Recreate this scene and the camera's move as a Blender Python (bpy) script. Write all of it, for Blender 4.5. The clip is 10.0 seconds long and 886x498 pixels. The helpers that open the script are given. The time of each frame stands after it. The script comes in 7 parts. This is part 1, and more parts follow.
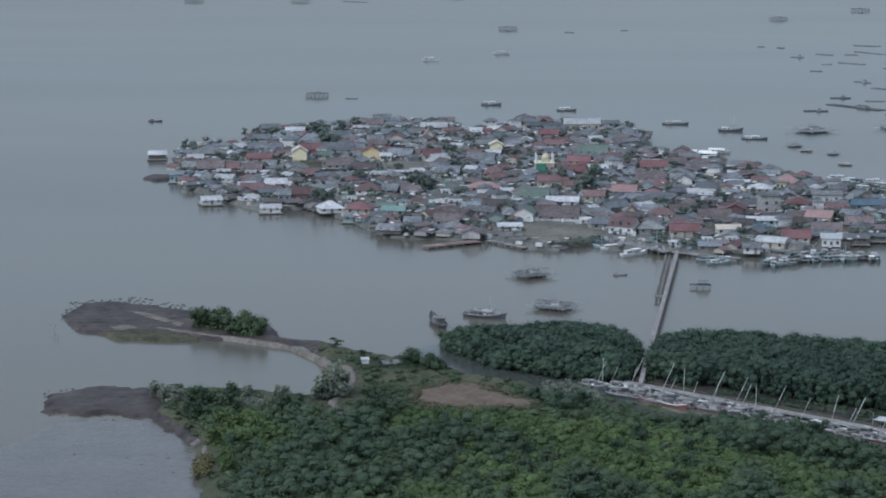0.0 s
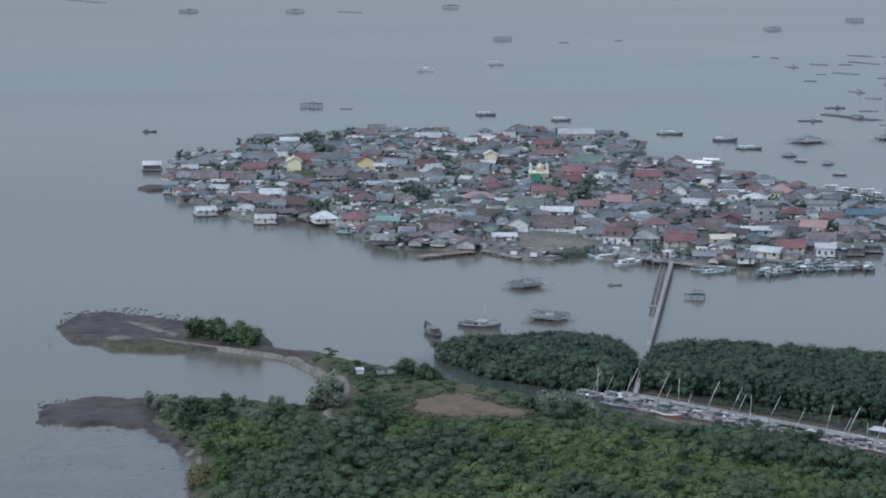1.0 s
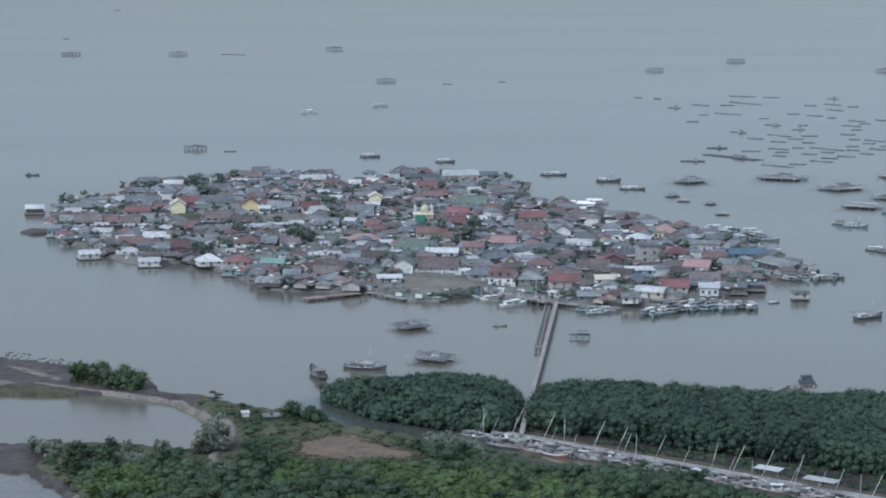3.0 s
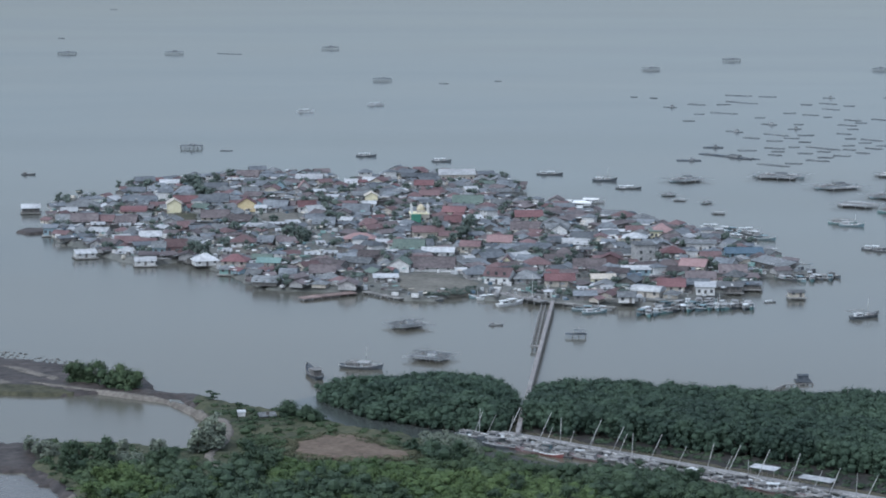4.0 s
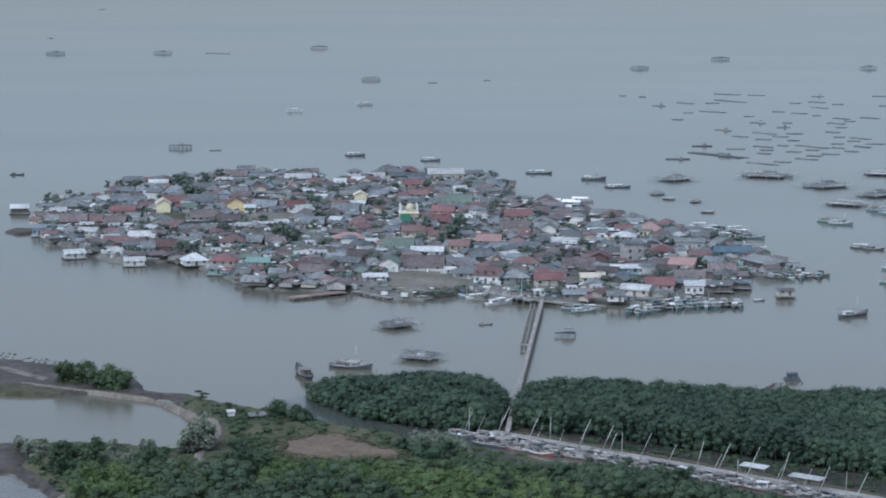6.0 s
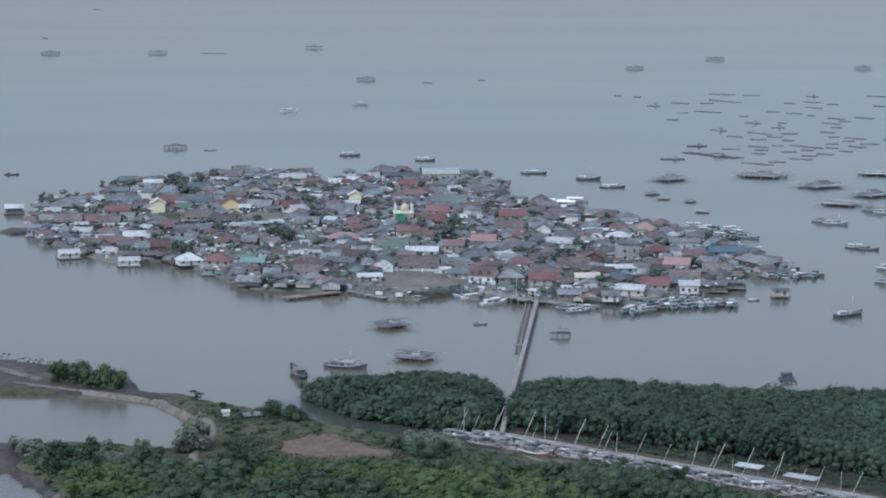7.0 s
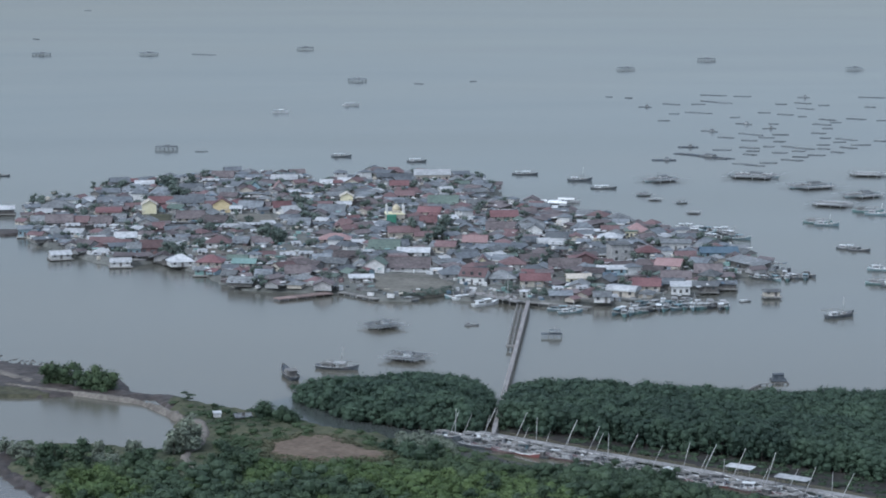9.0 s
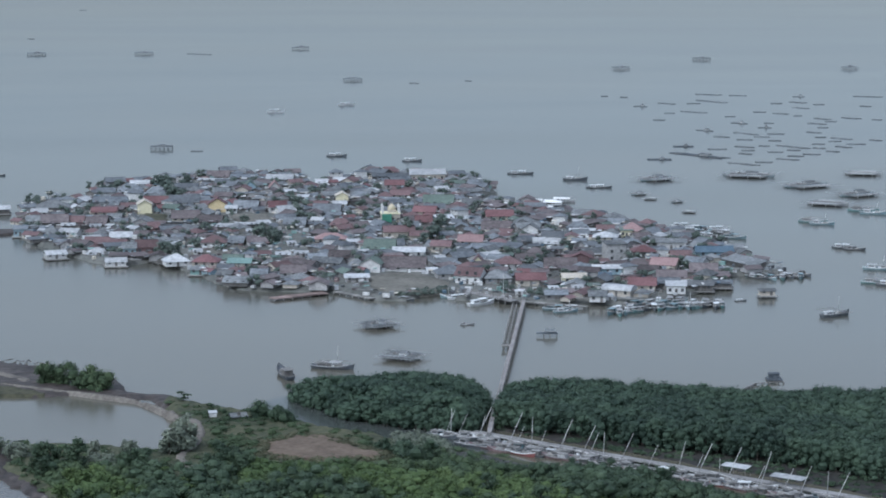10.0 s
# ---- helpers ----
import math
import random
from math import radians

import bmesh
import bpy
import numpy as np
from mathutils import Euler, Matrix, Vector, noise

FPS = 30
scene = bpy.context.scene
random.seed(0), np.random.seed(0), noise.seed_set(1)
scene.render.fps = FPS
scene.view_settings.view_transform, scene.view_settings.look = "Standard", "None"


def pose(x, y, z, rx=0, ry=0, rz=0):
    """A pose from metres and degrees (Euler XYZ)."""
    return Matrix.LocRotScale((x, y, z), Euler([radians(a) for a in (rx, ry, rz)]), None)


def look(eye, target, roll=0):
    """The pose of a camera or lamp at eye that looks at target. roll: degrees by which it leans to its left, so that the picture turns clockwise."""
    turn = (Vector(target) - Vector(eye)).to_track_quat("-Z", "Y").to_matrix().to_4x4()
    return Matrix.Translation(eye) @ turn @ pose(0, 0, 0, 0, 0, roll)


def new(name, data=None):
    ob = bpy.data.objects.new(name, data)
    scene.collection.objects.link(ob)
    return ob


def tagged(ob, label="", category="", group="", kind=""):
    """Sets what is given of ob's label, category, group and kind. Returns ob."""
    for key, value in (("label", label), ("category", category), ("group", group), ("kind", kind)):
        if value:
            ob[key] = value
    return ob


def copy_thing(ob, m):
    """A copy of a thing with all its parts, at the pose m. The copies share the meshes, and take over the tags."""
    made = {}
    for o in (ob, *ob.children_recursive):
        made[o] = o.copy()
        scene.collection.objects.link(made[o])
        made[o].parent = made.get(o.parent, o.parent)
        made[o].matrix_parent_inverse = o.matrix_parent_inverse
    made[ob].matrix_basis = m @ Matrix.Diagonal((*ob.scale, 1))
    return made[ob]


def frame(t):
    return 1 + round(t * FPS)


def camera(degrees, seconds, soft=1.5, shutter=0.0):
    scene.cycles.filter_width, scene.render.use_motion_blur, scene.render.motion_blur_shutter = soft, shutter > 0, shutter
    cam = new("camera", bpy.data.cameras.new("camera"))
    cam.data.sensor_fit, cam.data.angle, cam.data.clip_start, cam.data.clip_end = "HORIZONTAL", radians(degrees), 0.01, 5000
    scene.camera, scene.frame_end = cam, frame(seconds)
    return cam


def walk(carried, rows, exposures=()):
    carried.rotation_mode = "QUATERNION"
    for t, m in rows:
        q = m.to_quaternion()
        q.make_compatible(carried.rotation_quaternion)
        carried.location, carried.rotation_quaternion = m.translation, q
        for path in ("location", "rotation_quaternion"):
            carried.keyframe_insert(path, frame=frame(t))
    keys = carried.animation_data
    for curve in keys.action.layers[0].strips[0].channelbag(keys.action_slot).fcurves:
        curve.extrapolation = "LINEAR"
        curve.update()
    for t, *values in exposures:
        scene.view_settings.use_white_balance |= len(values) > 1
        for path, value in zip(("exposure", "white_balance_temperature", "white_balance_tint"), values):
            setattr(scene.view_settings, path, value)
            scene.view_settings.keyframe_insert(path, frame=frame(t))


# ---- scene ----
# ---- the camera: it hangs 165 m above the water and turns where it is ----
cam = camera(18.94, 10.0, soft=1.85)
EYE = 165.0
ROWS = [
    (0.0, 80.545, -0.075, 2.842),
    (0.5, 80.561, -0.079, 2.787),
    (1.0, 80.764, -0.048, 2.719),
    (1.2, 80.938, -0.057, 2.684),
    (1.5, 81.134, -0.038, 2.643),
    (1.6, 81.238, -0.077, 2.586),
    (1.7, 81.289, -0.077, 2.486),
    (1.8, 81.366, -0.024, 2.242),
    (1.9, 81.449, -0.054, 1.976),
    (2.0, 81.535, -0.058, 1.760),
    (2.2, 81.629, -0.018, 1.708),
    (2.5, 81.665, -0.053, 1.687),
    (2.6, 81.666, -0.062, 1.520),
    (2.7, 81.668, -0.068, 0.858),
    (2.8, 81.667, -0.060, 0.330),
    (2.9, 81.666, -0.055, 0.225),
    (3.1, 81.664, -0.050, 0.195),
    (3.8, 81.655, -0.044, 0.141),
    (4.0, 81.651, -0.049, 0.127),
    (4.5, 81.645, -0.019, 0.061),
    (5.0, 81.636, -0.000, 0.000),
    (5.5, 81.634, 0.024, -0.062),
    (7.0, 81.633, 0.028, -0.233),
    (7.5, 81.635, -0.007, -0.282),
    (8.0, 81.653, 0.028, -0.329),
    (8.5, 81.654, -0.005, -0.377),
    (9.0, 81.656, 0.028, -0.419),
    (9.5, 81.655, 0.043, -0.478),
    (10.0, 81.645, 0.062, -0.523),
]
EXPOSURES = [(0.0, 0.07, 5570, 7.5), (1.0, 0.2, 5570, 7.5), (1.5, 0.37, 5560, 7.5), (2.5, 0.35, 5550, 7.5), (4.0, 0.335, 5510, 7.5), (10.0, 0.32, 5510, 7.5)]
walk(cam, [(t, pose(0, 0, EYE, rx, ry, rz)) for t, rx, ry, rz in ROWS], EXPOSURES)

# ---- light: an overcast afternoon ----
SUN_HEIGHT, SUN_TURN = radians(53), radians(222)
world = bpy.data.worlds.new("sky")
scene.world = world
world.use_nodes = True
wn, wl = world.node_tree.nodes, world.node_tree.links
wn.clear()
sky = wn.new("ShaderNodeTexSky")
sky.sky_type = "NISHITA"
sky.sun_disc = False
sky.sun_elevation, sky.sun_rotation = SUN_HEIGHT, SUN_TURN
sky.air_density, sky.dust_density, sky.ozone_density = 1.2, 3.2, 1.5
veil = wn.new("ShaderNodeHueSaturation")
veil.inputs["Saturation"].default_value = 0.42
back = wn.new("ShaderNodeBackground")
back.inputs["Strength"].default_value = 0.135
wout = wn.new("ShaderNodeOutputWorld")
wl.new(sky.outputs[0], veil.inputs["Color"])
wl.new(veil.outputs[0], back.inputs["Color"])
wl.new(back.outputs[0], wout.inputs["Surface"])

sun_data = bpy.data.lights.new("sun", "SUN")
sun_data.energy, sun_data.angle, sun_data.color = 0.7, radians(25), (1.0, 0.96, 0.9)
sun = new("sun", sun_data)
sun_from = Vector((math.sin(SUN_TURN) * math.cos(SUN_HEIGHT), math.cos(SUN_TURN) * math.cos(SUN_HEIGHT), math.sin(SUN_HEIGHT)))
sun.matrix_world = look(sun_from * 500, (0, 0, 0))


# ---- materials ----
def surf(name, dark, light, rough=0.8, coarse=0.08, fine=0.9, bump=0.15, each=0.25, metal=0.0, stretch=(1, 1, 1), spec=0.3, isle=0.0):
    """Two colours mixed by noise at two scales in world metres, varied from object to object."""
    m = bpy.data.materials.new(name)
    m.use_nodes = True
    n, l = m.node_tree.nodes, m.node_tree.links
    b = n["Principled BSDF"]
    geo = n.new("ShaderNodeNewGeometry")
    mp = n.new("ShaderNodeMapping")
    mp.inputs["Scale"].default_value = stretch
    l.new(geo.outputs["Position"], mp.inputs["Vector"])
    big, small = n.new("ShaderNodeTexNoise"), n.new("ShaderNodeTexNoise")
    big.inputs["Scale"].default_value, small.inputs["Scale"].default_value = coarse, fine
    big.inputs["Detail"].default_value, small.inputs["Detail"].default_value = 4, 5
    for t in (big, small):
        l.new(mp.outputs[0], t.inputs["Vector"])
    mix = n.new("ShaderNodeMath")
    mix.operation = "MULTIPLY_ADD"
    l.new(big.outputs[0], mix.inputs[0])
    mix.inputs[1].default_value = 1.8
    half = n.new("ShaderNodeMath")
    half.operation = "MULTIPLY_ADD"
    l.new(small.outputs[0], half.inputs[0])
    half.inputs[1].default_value, half.inputs[2].default_value = 2.0, -1.42
    l.new(half.outputs[0], mix.inputs[2])
    ramp = n.new("ShaderNodeMix")
    ramp.data_type = "RGBA"
    ramp.clamp_factor = True
    l.new(mix.outputs[0], ramp.inputs["Factor"])
    ramp.inputs["A"].default_value, ramp.inputs["B"].default_value = (*dark, 1), (*light, 1)
    hue = n.new("ShaderNodeHueSaturation")
    l.new(ramp.outputs["Result"], hue.inputs["Color"])
    info = n.new("ShaderNodeObjectInfo")
    value = n.new("ShaderNodeMath")
    value.operation = "MULTIPLY_ADD"
    l.new(info.outputs["Random"], value.inputs[0])
    value.inputs[1].default_value, value.inputs[2].default_value = 2 * each, 1 - each
    if isle:
        more = n.new("ShaderNodeMath")
        more.operation = "MULTIPLY_ADD"
        l.new(geo.outputs["Random Per Island"], more.inputs[0])
        more.inputs[1].default_value = isle
        l.new(value.outputs[0], more.inputs[2])
        l.new(more.outputs[0], hue.inputs["Value"])
    else:
        l.new(value.outputs[0], hue.inputs["Value"])
    l.new(hue.outputs[0], b.inputs["Base Color"])
    b.inputs["Roughness"].default_value, b.inputs["Metallic"].default_value = rough, metal
    b.inputs["Specular IOR Level"].default_value = spec
    if bump:
        bp = n.new("ShaderNodeBump")
        bp.inputs["Strength"].default_value, bp.inputs["Distance"].default_value = bump, 0.3
        l.new(small.outputs[0], bp.inputs["Height"])
        l.new(bp.outputs[0], b.inputs["Normal"])
    return m


def water_surface(name, clear, silty):
    m = bpy.data.materials.new(name)
    m.use_nodes = True
    n, l = m.node_tree.nodes, m.node_tree.links
    b = n["Principled BSDF"]
    geo = n.new("ShaderNodeNewGeometry")
    silt = n.new("ShaderNodeTexNoise")
    silt.inputs["Scale"].default_value, silt.inputs["Detail"].default_value = 0.004, 4
    l.new(geo.outputs["Position"], silt.inputs["Vector"])
    where = n.new("ShaderNodeSeparateXYZ")
    l.new(geo.outputs["Position"], where.inputs[0])
    shoreward = n.new("ShaderNodeMapRange")
    shoreward.inputs["From Min"].default_value, shoreward.inputs["From Max"].default_value = 1700.0, 650.0
    shoreward.inputs["To Min"].default_value, shoreward.inputs["To Max"].default_value = -0.45, 0.55
    l.new(where.outputs["Y"], shoreward.inputs["Value"])
    load = n.new("ShaderNodeMath")
    load.operation = "ADD"
    load.use_clamp = True
    l.new(silt.outputs[0], load.inputs[0])
    l.new(shoreward.outputs[0], load.inputs[1])
    col = n.new("ShaderNodeMix")
    col.data_type = "RGBA"
    l.new(load.outputs[0], col.inputs["Factor"])
    col.inputs["A"].default_value, col.inputs["B"].default_value = (*clear, 1), (*silty, 1)
    l.new(col.outputs["Result"], b.inputs["Base Color"])
    wide = n.new("ShaderNodeMapping")
    wide.inputs["Scale"].default_value = (0.0016, 0.006, 1)
    l.new(geo.outputs["Position"], wide.inputs["Vector"])
    slick = n.new("ShaderNodeTexNoise")
    slick.inputs["Scale"].default_value, slick.inputs["Detail"].default_value = 1.0, 5
    l.new(wide.outputs[0], slick.inputs["Vector"])
    rough = n.new("ShaderNodeMapRange")
    rough.inputs["From Min"].default_value, rough.inputs["From Max"].default_value = 0.35, 0.65
    rough.inputs["To Min"].default_value, rough.inputs["To Max"].default_value = 0.165, 0.195
    l.new(slick.outputs[0], rough.inputs["Value"])
    calm = n.new("ShaderNodeMapRange")
    calm.inputs["From Min"].default_value, calm.inputs["From Max"].default_value = 1300.0, 3000.0
    calm.inputs["To Min"].default_value, calm.inputs["To Max"].default_value = 1.0, 0.8
    l.new(where.outputs["Y"], calm.inputs["Value"])
    still = n.new("ShaderNodeMath")
    still.operation = "MULTIPLY"
    l.new(rough.outputs[0], still.inputs[0])
    l.new(calm.outputs[0], still.inputs[1])
    l.new(still.outputs[0], b.inputs["Roughness"])
    b.inputs["IOR"].default_value = 1.33
    ripple = n.new("ShaderNodeTexNoise")
    ripple.inputs["Scale"].default_value, ripple.inputs["Detail"].default_value = 0.5, 3
    rip = n.new("ShaderNodeMapping")
    rip.inputs["Scale"].default_value = (0.6, 1.4, 1)
    l.new(geo.outputs["Position"], rip.inputs["Vector"])
    l.new(rip.outputs[0], ripple.inputs["Vector"])
    bp = n.new("ShaderNodeBump")
    bp.inputs["Strength"].default_value, bp.inputs["Distance"].default_value = 0.10, 0.1
    l.new(ripple.outputs[0], bp.inputs["Height"])
    l.new(bp.outputs[0], b.inputs["Normal"])
    return m


WATER = water_surface("sea_water", (0.095, 0.112, 0.115), (0.122, 0.112, 0.086))
# darker base colours paint the mangroves' reflection into the creek
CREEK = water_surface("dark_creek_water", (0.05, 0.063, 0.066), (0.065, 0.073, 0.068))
MUD = surf("wet_mud", (0.03, 0.026, 0.025), (0.098, 0.083, 0.076), 0.6, 0.09, 0.45, 0.5, 0)
EARTH = surf("village_ground", (0.1, 0.106, 0.097), (0.195, 0.197, 0.182), 0.95, 0.05, 0.4, 0.4, 0)
GRASS = surf("rough_grass", (0.038, 0.048, 0.03), (0.108, 0.11, 0.066), 0.95, 0.05, 0.5, 0.6, 0)
BLACK_MUD = surf("black_mangrove_mud", (0.018, 0.018, 0.018), (0.06, 0.057, 0.052), 0.6, 0.09, 0.45, 0.5, 0)
WET_FLAT = surf("wet_mudflat", (0.095, 0.09, 0.084), (0.135, 0.128, 0.118), 0.2, 0.07, 0.4, 0.04, 0)
DRY_GRASS = surf("sparse_dry_grass", (0.04, 0.042, 0.028), (0.105, 0.102, 0.066), 0.95, 0.12, 0.6, 0.6, 0)
SAND = surf("sandy_track", (0.11, 0.1, 0.088), (0.225, 0.205, 0.18), 0.95, 0.1, 0.8, 0.3, 0)
PLOT = surf("dry_trodden_plot", (0.105, 0.102, 0.088), (0.215, 0.205, 0.178), 0.95, 0.07, 0.5, 0.3, 0)
BROWN = surf("bare_brown_soil", (0.1, 0.077, 0.058), (0.2, 0.155, 0.12), 0.95, 0.12, 0.7, 0.4, 0)
STONE = surf("rubble_stone", (0.045, 0.043, 0.041), (0.14, 0.133, 0.127), 0.9, 0.2, 1.5, 0.4, 0.3)
CONCRETE = surf("weathered_concrete", (0.17, 0.168, 0.164), (0.33, 0.325, 0.32), 0.85, 0.15, 1.2, 0.2, 0.12)
PALE_CONCRETE = surf("sun_bleached_concrete", (0.27, 0.26, 0.256), (0.43, 0.418, 0.412), 0.85, 0.15, 1.2, 0.2, 0.1)
ZINC = surf("dull_zinc_sheet", (0.068, 0.077, 0.088), (0.17, 0.184, 0.198), 0.6, 0.09, 0.7, 0.1, 0.45, 0.0, (1, 1, 1), 0.4, 0.4)
RUST = surf("rusty_sheet", (0.072, 0.062, 0.064), (0.165, 0.142, 0.144), 0.75, 0.12, 0.8, 0.1, 0.4, 0.0, (1, 1, 1), 0.3, 0.3)
ASBESTOS = surf("grey_cement_sheet", (0.09, 0.097, 0.103), (0.205, 0.214, 0.22), 0.9, 0.1, 0.8, 0.1, 0.4, 0.0, (1, 1, 1), 0.3, 0.3)
WHITE_ROOF = surf("bright_new_zinc_sheet", (0.3, 0.31, 0.32), (0.55, 0.56, 0.57), 0.5, 0.1, 0.8, 0.05, 0.2, 0.0, (1, 1, 1), 0.5)
CLAY = surf("clay_tile_roof", (0.12, 0.08, 0.082), (0.205, 0.14, 0.142), 0.85, 0.12, 1.0, 0.2, 0.3)
MAROON = surf("maroon_roof", (0.125, 0.066, 0.069), (0.215, 0.12, 0.124), 0.7, 0.12, 1.0, 0.15, 0.2)
SALMON = surf("faded_orange_roof", (0.25, 0.165, 0.163), (0.35, 0.24, 0.236), 0.75, 0.12, 1.0, 0.1, 0.1)
TEAL = surf("teal_roof", (0.15, 0.25, 0.235), (0.25, 0.36, 0.34), 0.6, 0.12, 1.0, 0.1, 0.2)
BLUE = surf("blue_sheet", (0.06, 0.1, 0.14), (0.125, 0.175, 0.22), 0.6, 0.12, 1.0, 0.1, 0.2)
GREEN = surf("green_paint", (0.06, 0.2, 0.14), (0.1, 0.3, 0.21), 0.6, 0.12, 1.0, 0.1, 0.1)
DULL_GREEN = surf("dull_green_roof", (0.085, 0.115, 0.1), (0.15, 0.19, 0.165), 0.7, 0.12, 1.0, 0.1, 0.15)
YELLOW = surf("yellow_paint", (0.76, 0.7, 0.47), (0.88, 0.83, 0.62), 0.7, 0.12, 1.0, 0.1, 0.05)
GOLD = surf("ochre_paint", (0.62, 0.5, 0.29), (0.76, 0.64, 0.4), 0.6, 0.12, 1.0, 0.1, 0.05)
PALE_GOLD = surf("weathered_pale_gold", (0.5, 0.44, 0.3), (0.68, 0.61, 0.45), 0.5, 0.12, 1.0, 0.1, 0.05)
CREAM = surf("cream_plaster", (0.4, 0.365, 0.31), (0.6, 0.555, 0.485), 0.9, 0.15, 1.2, 0.1, 0.2)
WALL_WHITE = surf("white_plaster", (0.5, 0.5, 0.49), (0.74, 0.74, 0.73), 0.9, 0.15, 1.2, 0.1, 0.12)
WALL_GREY = surf("bare_cement_wall", (0.25, 0.25, 0.247), (0.45, 0.445, 0.44), 0.95, 0.15, 1.2, 0.15, 0.35)
PLANKS = surf("weathered_board_wall", (0.1, 0.097, 0.092), (0.205, 0.196, 0.186), 0.9, 0.15, 1.2, 0.15, 0.35)
WALL_BLUE = surf("pale_blue_plaster", (0.25, 0.36, 0.42), (0.42, 0.53, 0.58), 0.9, 0.15, 1.2, 0.1, 0.2)
DARK = surf("dark_opening", (0.05, 0.053, 0.058), (0.1, 0.104, 0.11), 0.35, 0.3, 1.0, 0, 0.2)
RAFTWOOD = surf("bleached_raft_bamboo", (0.1, 0.112, 0.12), (0.22, 0.236, 0.245), 0.85, 0.15, 1.2, 0.1, 0.25)
# pale bamboo, its colour lightened to paint haze over the far platforms
PALE_HAZED = surf("sun_bleached_bamboo", (0.26, 0.275, 0.285), (0.42, 0.435, 0.44), 0.85, 0.15, 1.2, 0.1, 0.15)
BAMBOO = surf("grey_bamboo", (0.15, 0.147, 0.138), (0.32, 0.31, 0.295), 0.85, 0.15, 1.2, 0.1, 0.25)
HULL_WHITE = surf("white_boat_paint", (0.5, 0.52, 0.53), (0.82, 0.83, 0.83), 0.5, 0.3, 1.4, 0.05, 0.25)
HULL_WORN = surf("worn_white_boat_paint", (0.2, 0.205, 0.21), (0.5, 0.5, 0.5), 0.6, 0.4, 1.4, 0.05, 0.35)
HULL_BLUE = surf("pale_blue_boat_paint", (0.1, 0.165, 0.19), (0.25, 0.335, 0.36), 0.5, 0.3, 1.4, 0.05, 0.25)
HULL_TEAL = surf("teal_boat_paint", (0.09, 0.19, 0.19), (0.22, 0.35, 0.35), 0.5, 0.3, 1.4, 0.05, 0.25)
HULL_RED = surf("red_boat_paint", (0.2, 0.07, 0.07), (0.32, 0.13, 0.12), 0.5, 0.3, 1.4, 0.05, 0.2)
HULL_MAROON = surf("faded_maroon_boat_paint", (0.13, 0.08, 0.085), (0.27, 0.19, 0.195), 0.7, 0.3, 1.4, 0.05, 0.25)
HULL_DARK = surf("tarred_boat_wood", (0.05, 0.062, 0.075), (0.13, 0.145, 0.16), 0.7, 0.3, 1.4, 0.1, 0.3)
DECKWOOD = surf("boat_deck_wood", (0.14, 0.137, 0.132), (0.32, 0.315, 0.305), 0.8, 0.3, 1.4, 0.1, 0.25)
STAGEWOOD = surf("reddish_deck_boards", (0.15, 0.11, 0.1), (0.3, 0.23, 0.21), 0.9, 0.15, 1.2, 0.1, 0.2)
CANVAS = surf("white_awning_cloth", (0.66, 0.66, 0.65), (0.86, 0.86, 0.85), 0.8, 0.3, 1.4, 0.05, 0.1)
POLE = surf("pale_spar_wood", (0.55, 0.545, 0.535), (0.78, 0.77, 0.76), 0.7, 0.3, 1.4, 0.05, 0.15)
PINKWOOD = surf("sun_faded_pinkish_deck_paint", (0.17, 0.135, 0.135), (0.36, 0.3, 0.3), 0.8, 0.3, 1.4, 0.1, 0.2)
RAIL = surf("rust_red_rail_paint", (0.27, 0.235, 0.22), (0.44, 0.405, 0.385), 0.7, 0.2, 1.2, 0.05, 0.15)
BARK = surf("bark", (0.05, 0.043, 0.035), (0.13, 0.115, 0.1), 0.9, 0.4, 2.0, 0.3, 0.2)
LEAF_MANGROVE = surf("mangrove_leaves", (0.028, 0.047, 0.035), (0.064, 0.098, 0.064), 0.6, 0.03, 0.17, 0, 0.05, 0, (1, 1, 1), 0.18, 0.08)
LEAF_BRIGHT = surf("light_green_leaves", (0.05, 0.08, 0.032), (0.092, 0.13, 0.05), 0.6, 0.025, 0.17, 0, 0.1, 0, (1, 1, 1), 0.15, 0.08)
LEAF_MIXED = surf("mid_green_leaves", (0.036, 0.057, 0.034), (0.078, 0.108, 0.055), 0.65, 0.03, 0.17, 0, 0.1, 0, (1, 1, 1), 0.15, 0.08)
LEAF_DARK = surf("dark_green_leaves", (0.033, 0.053, 0.034), (0.063, 0.093, 0.054), 0.6, 0.05, 0.17, 0, 0.12, 0, (1, 1, 1), 0.18, 0.08)
# paler, bluer base colour paints distant haze onto the village leaves
LEAF_HAZED = surf("dusty_village_leaves", (0.085, 0.11, 0.096), (0.135, 0.165, 0.14), 0.7, 0.05, 0.25, 0, 0.15, 0, (1, 1, 1), 0.18, 0.08)
LEAF_STRAW = surf("dry_grass_blades", (0.075, 0.08, 0.05), (0.14, 0.14, 0.09), 0.8, 0.06, 0.25, 0, 0.1, 0, (1, 1, 1), 0.1, 0.08)
LEAF_YELLOW = surf("yellowish_scrub_leaves", (0.075, 0.075, 0.035), (0.155, 0.145, 0.075), 0.7, 0.06, 0.25, 0, 0.1, 0, (1, 1, 1), 0.15, 0.08)
LEAF_PALE = surf("dusty_pale_leaves", (0.115, 0.138, 0.108), (0.185, 0.21, 0.162), 0.7, 0.06, 0.35, 0, 0.1, 0, (1, 1, 1), 0.15, 0.14)


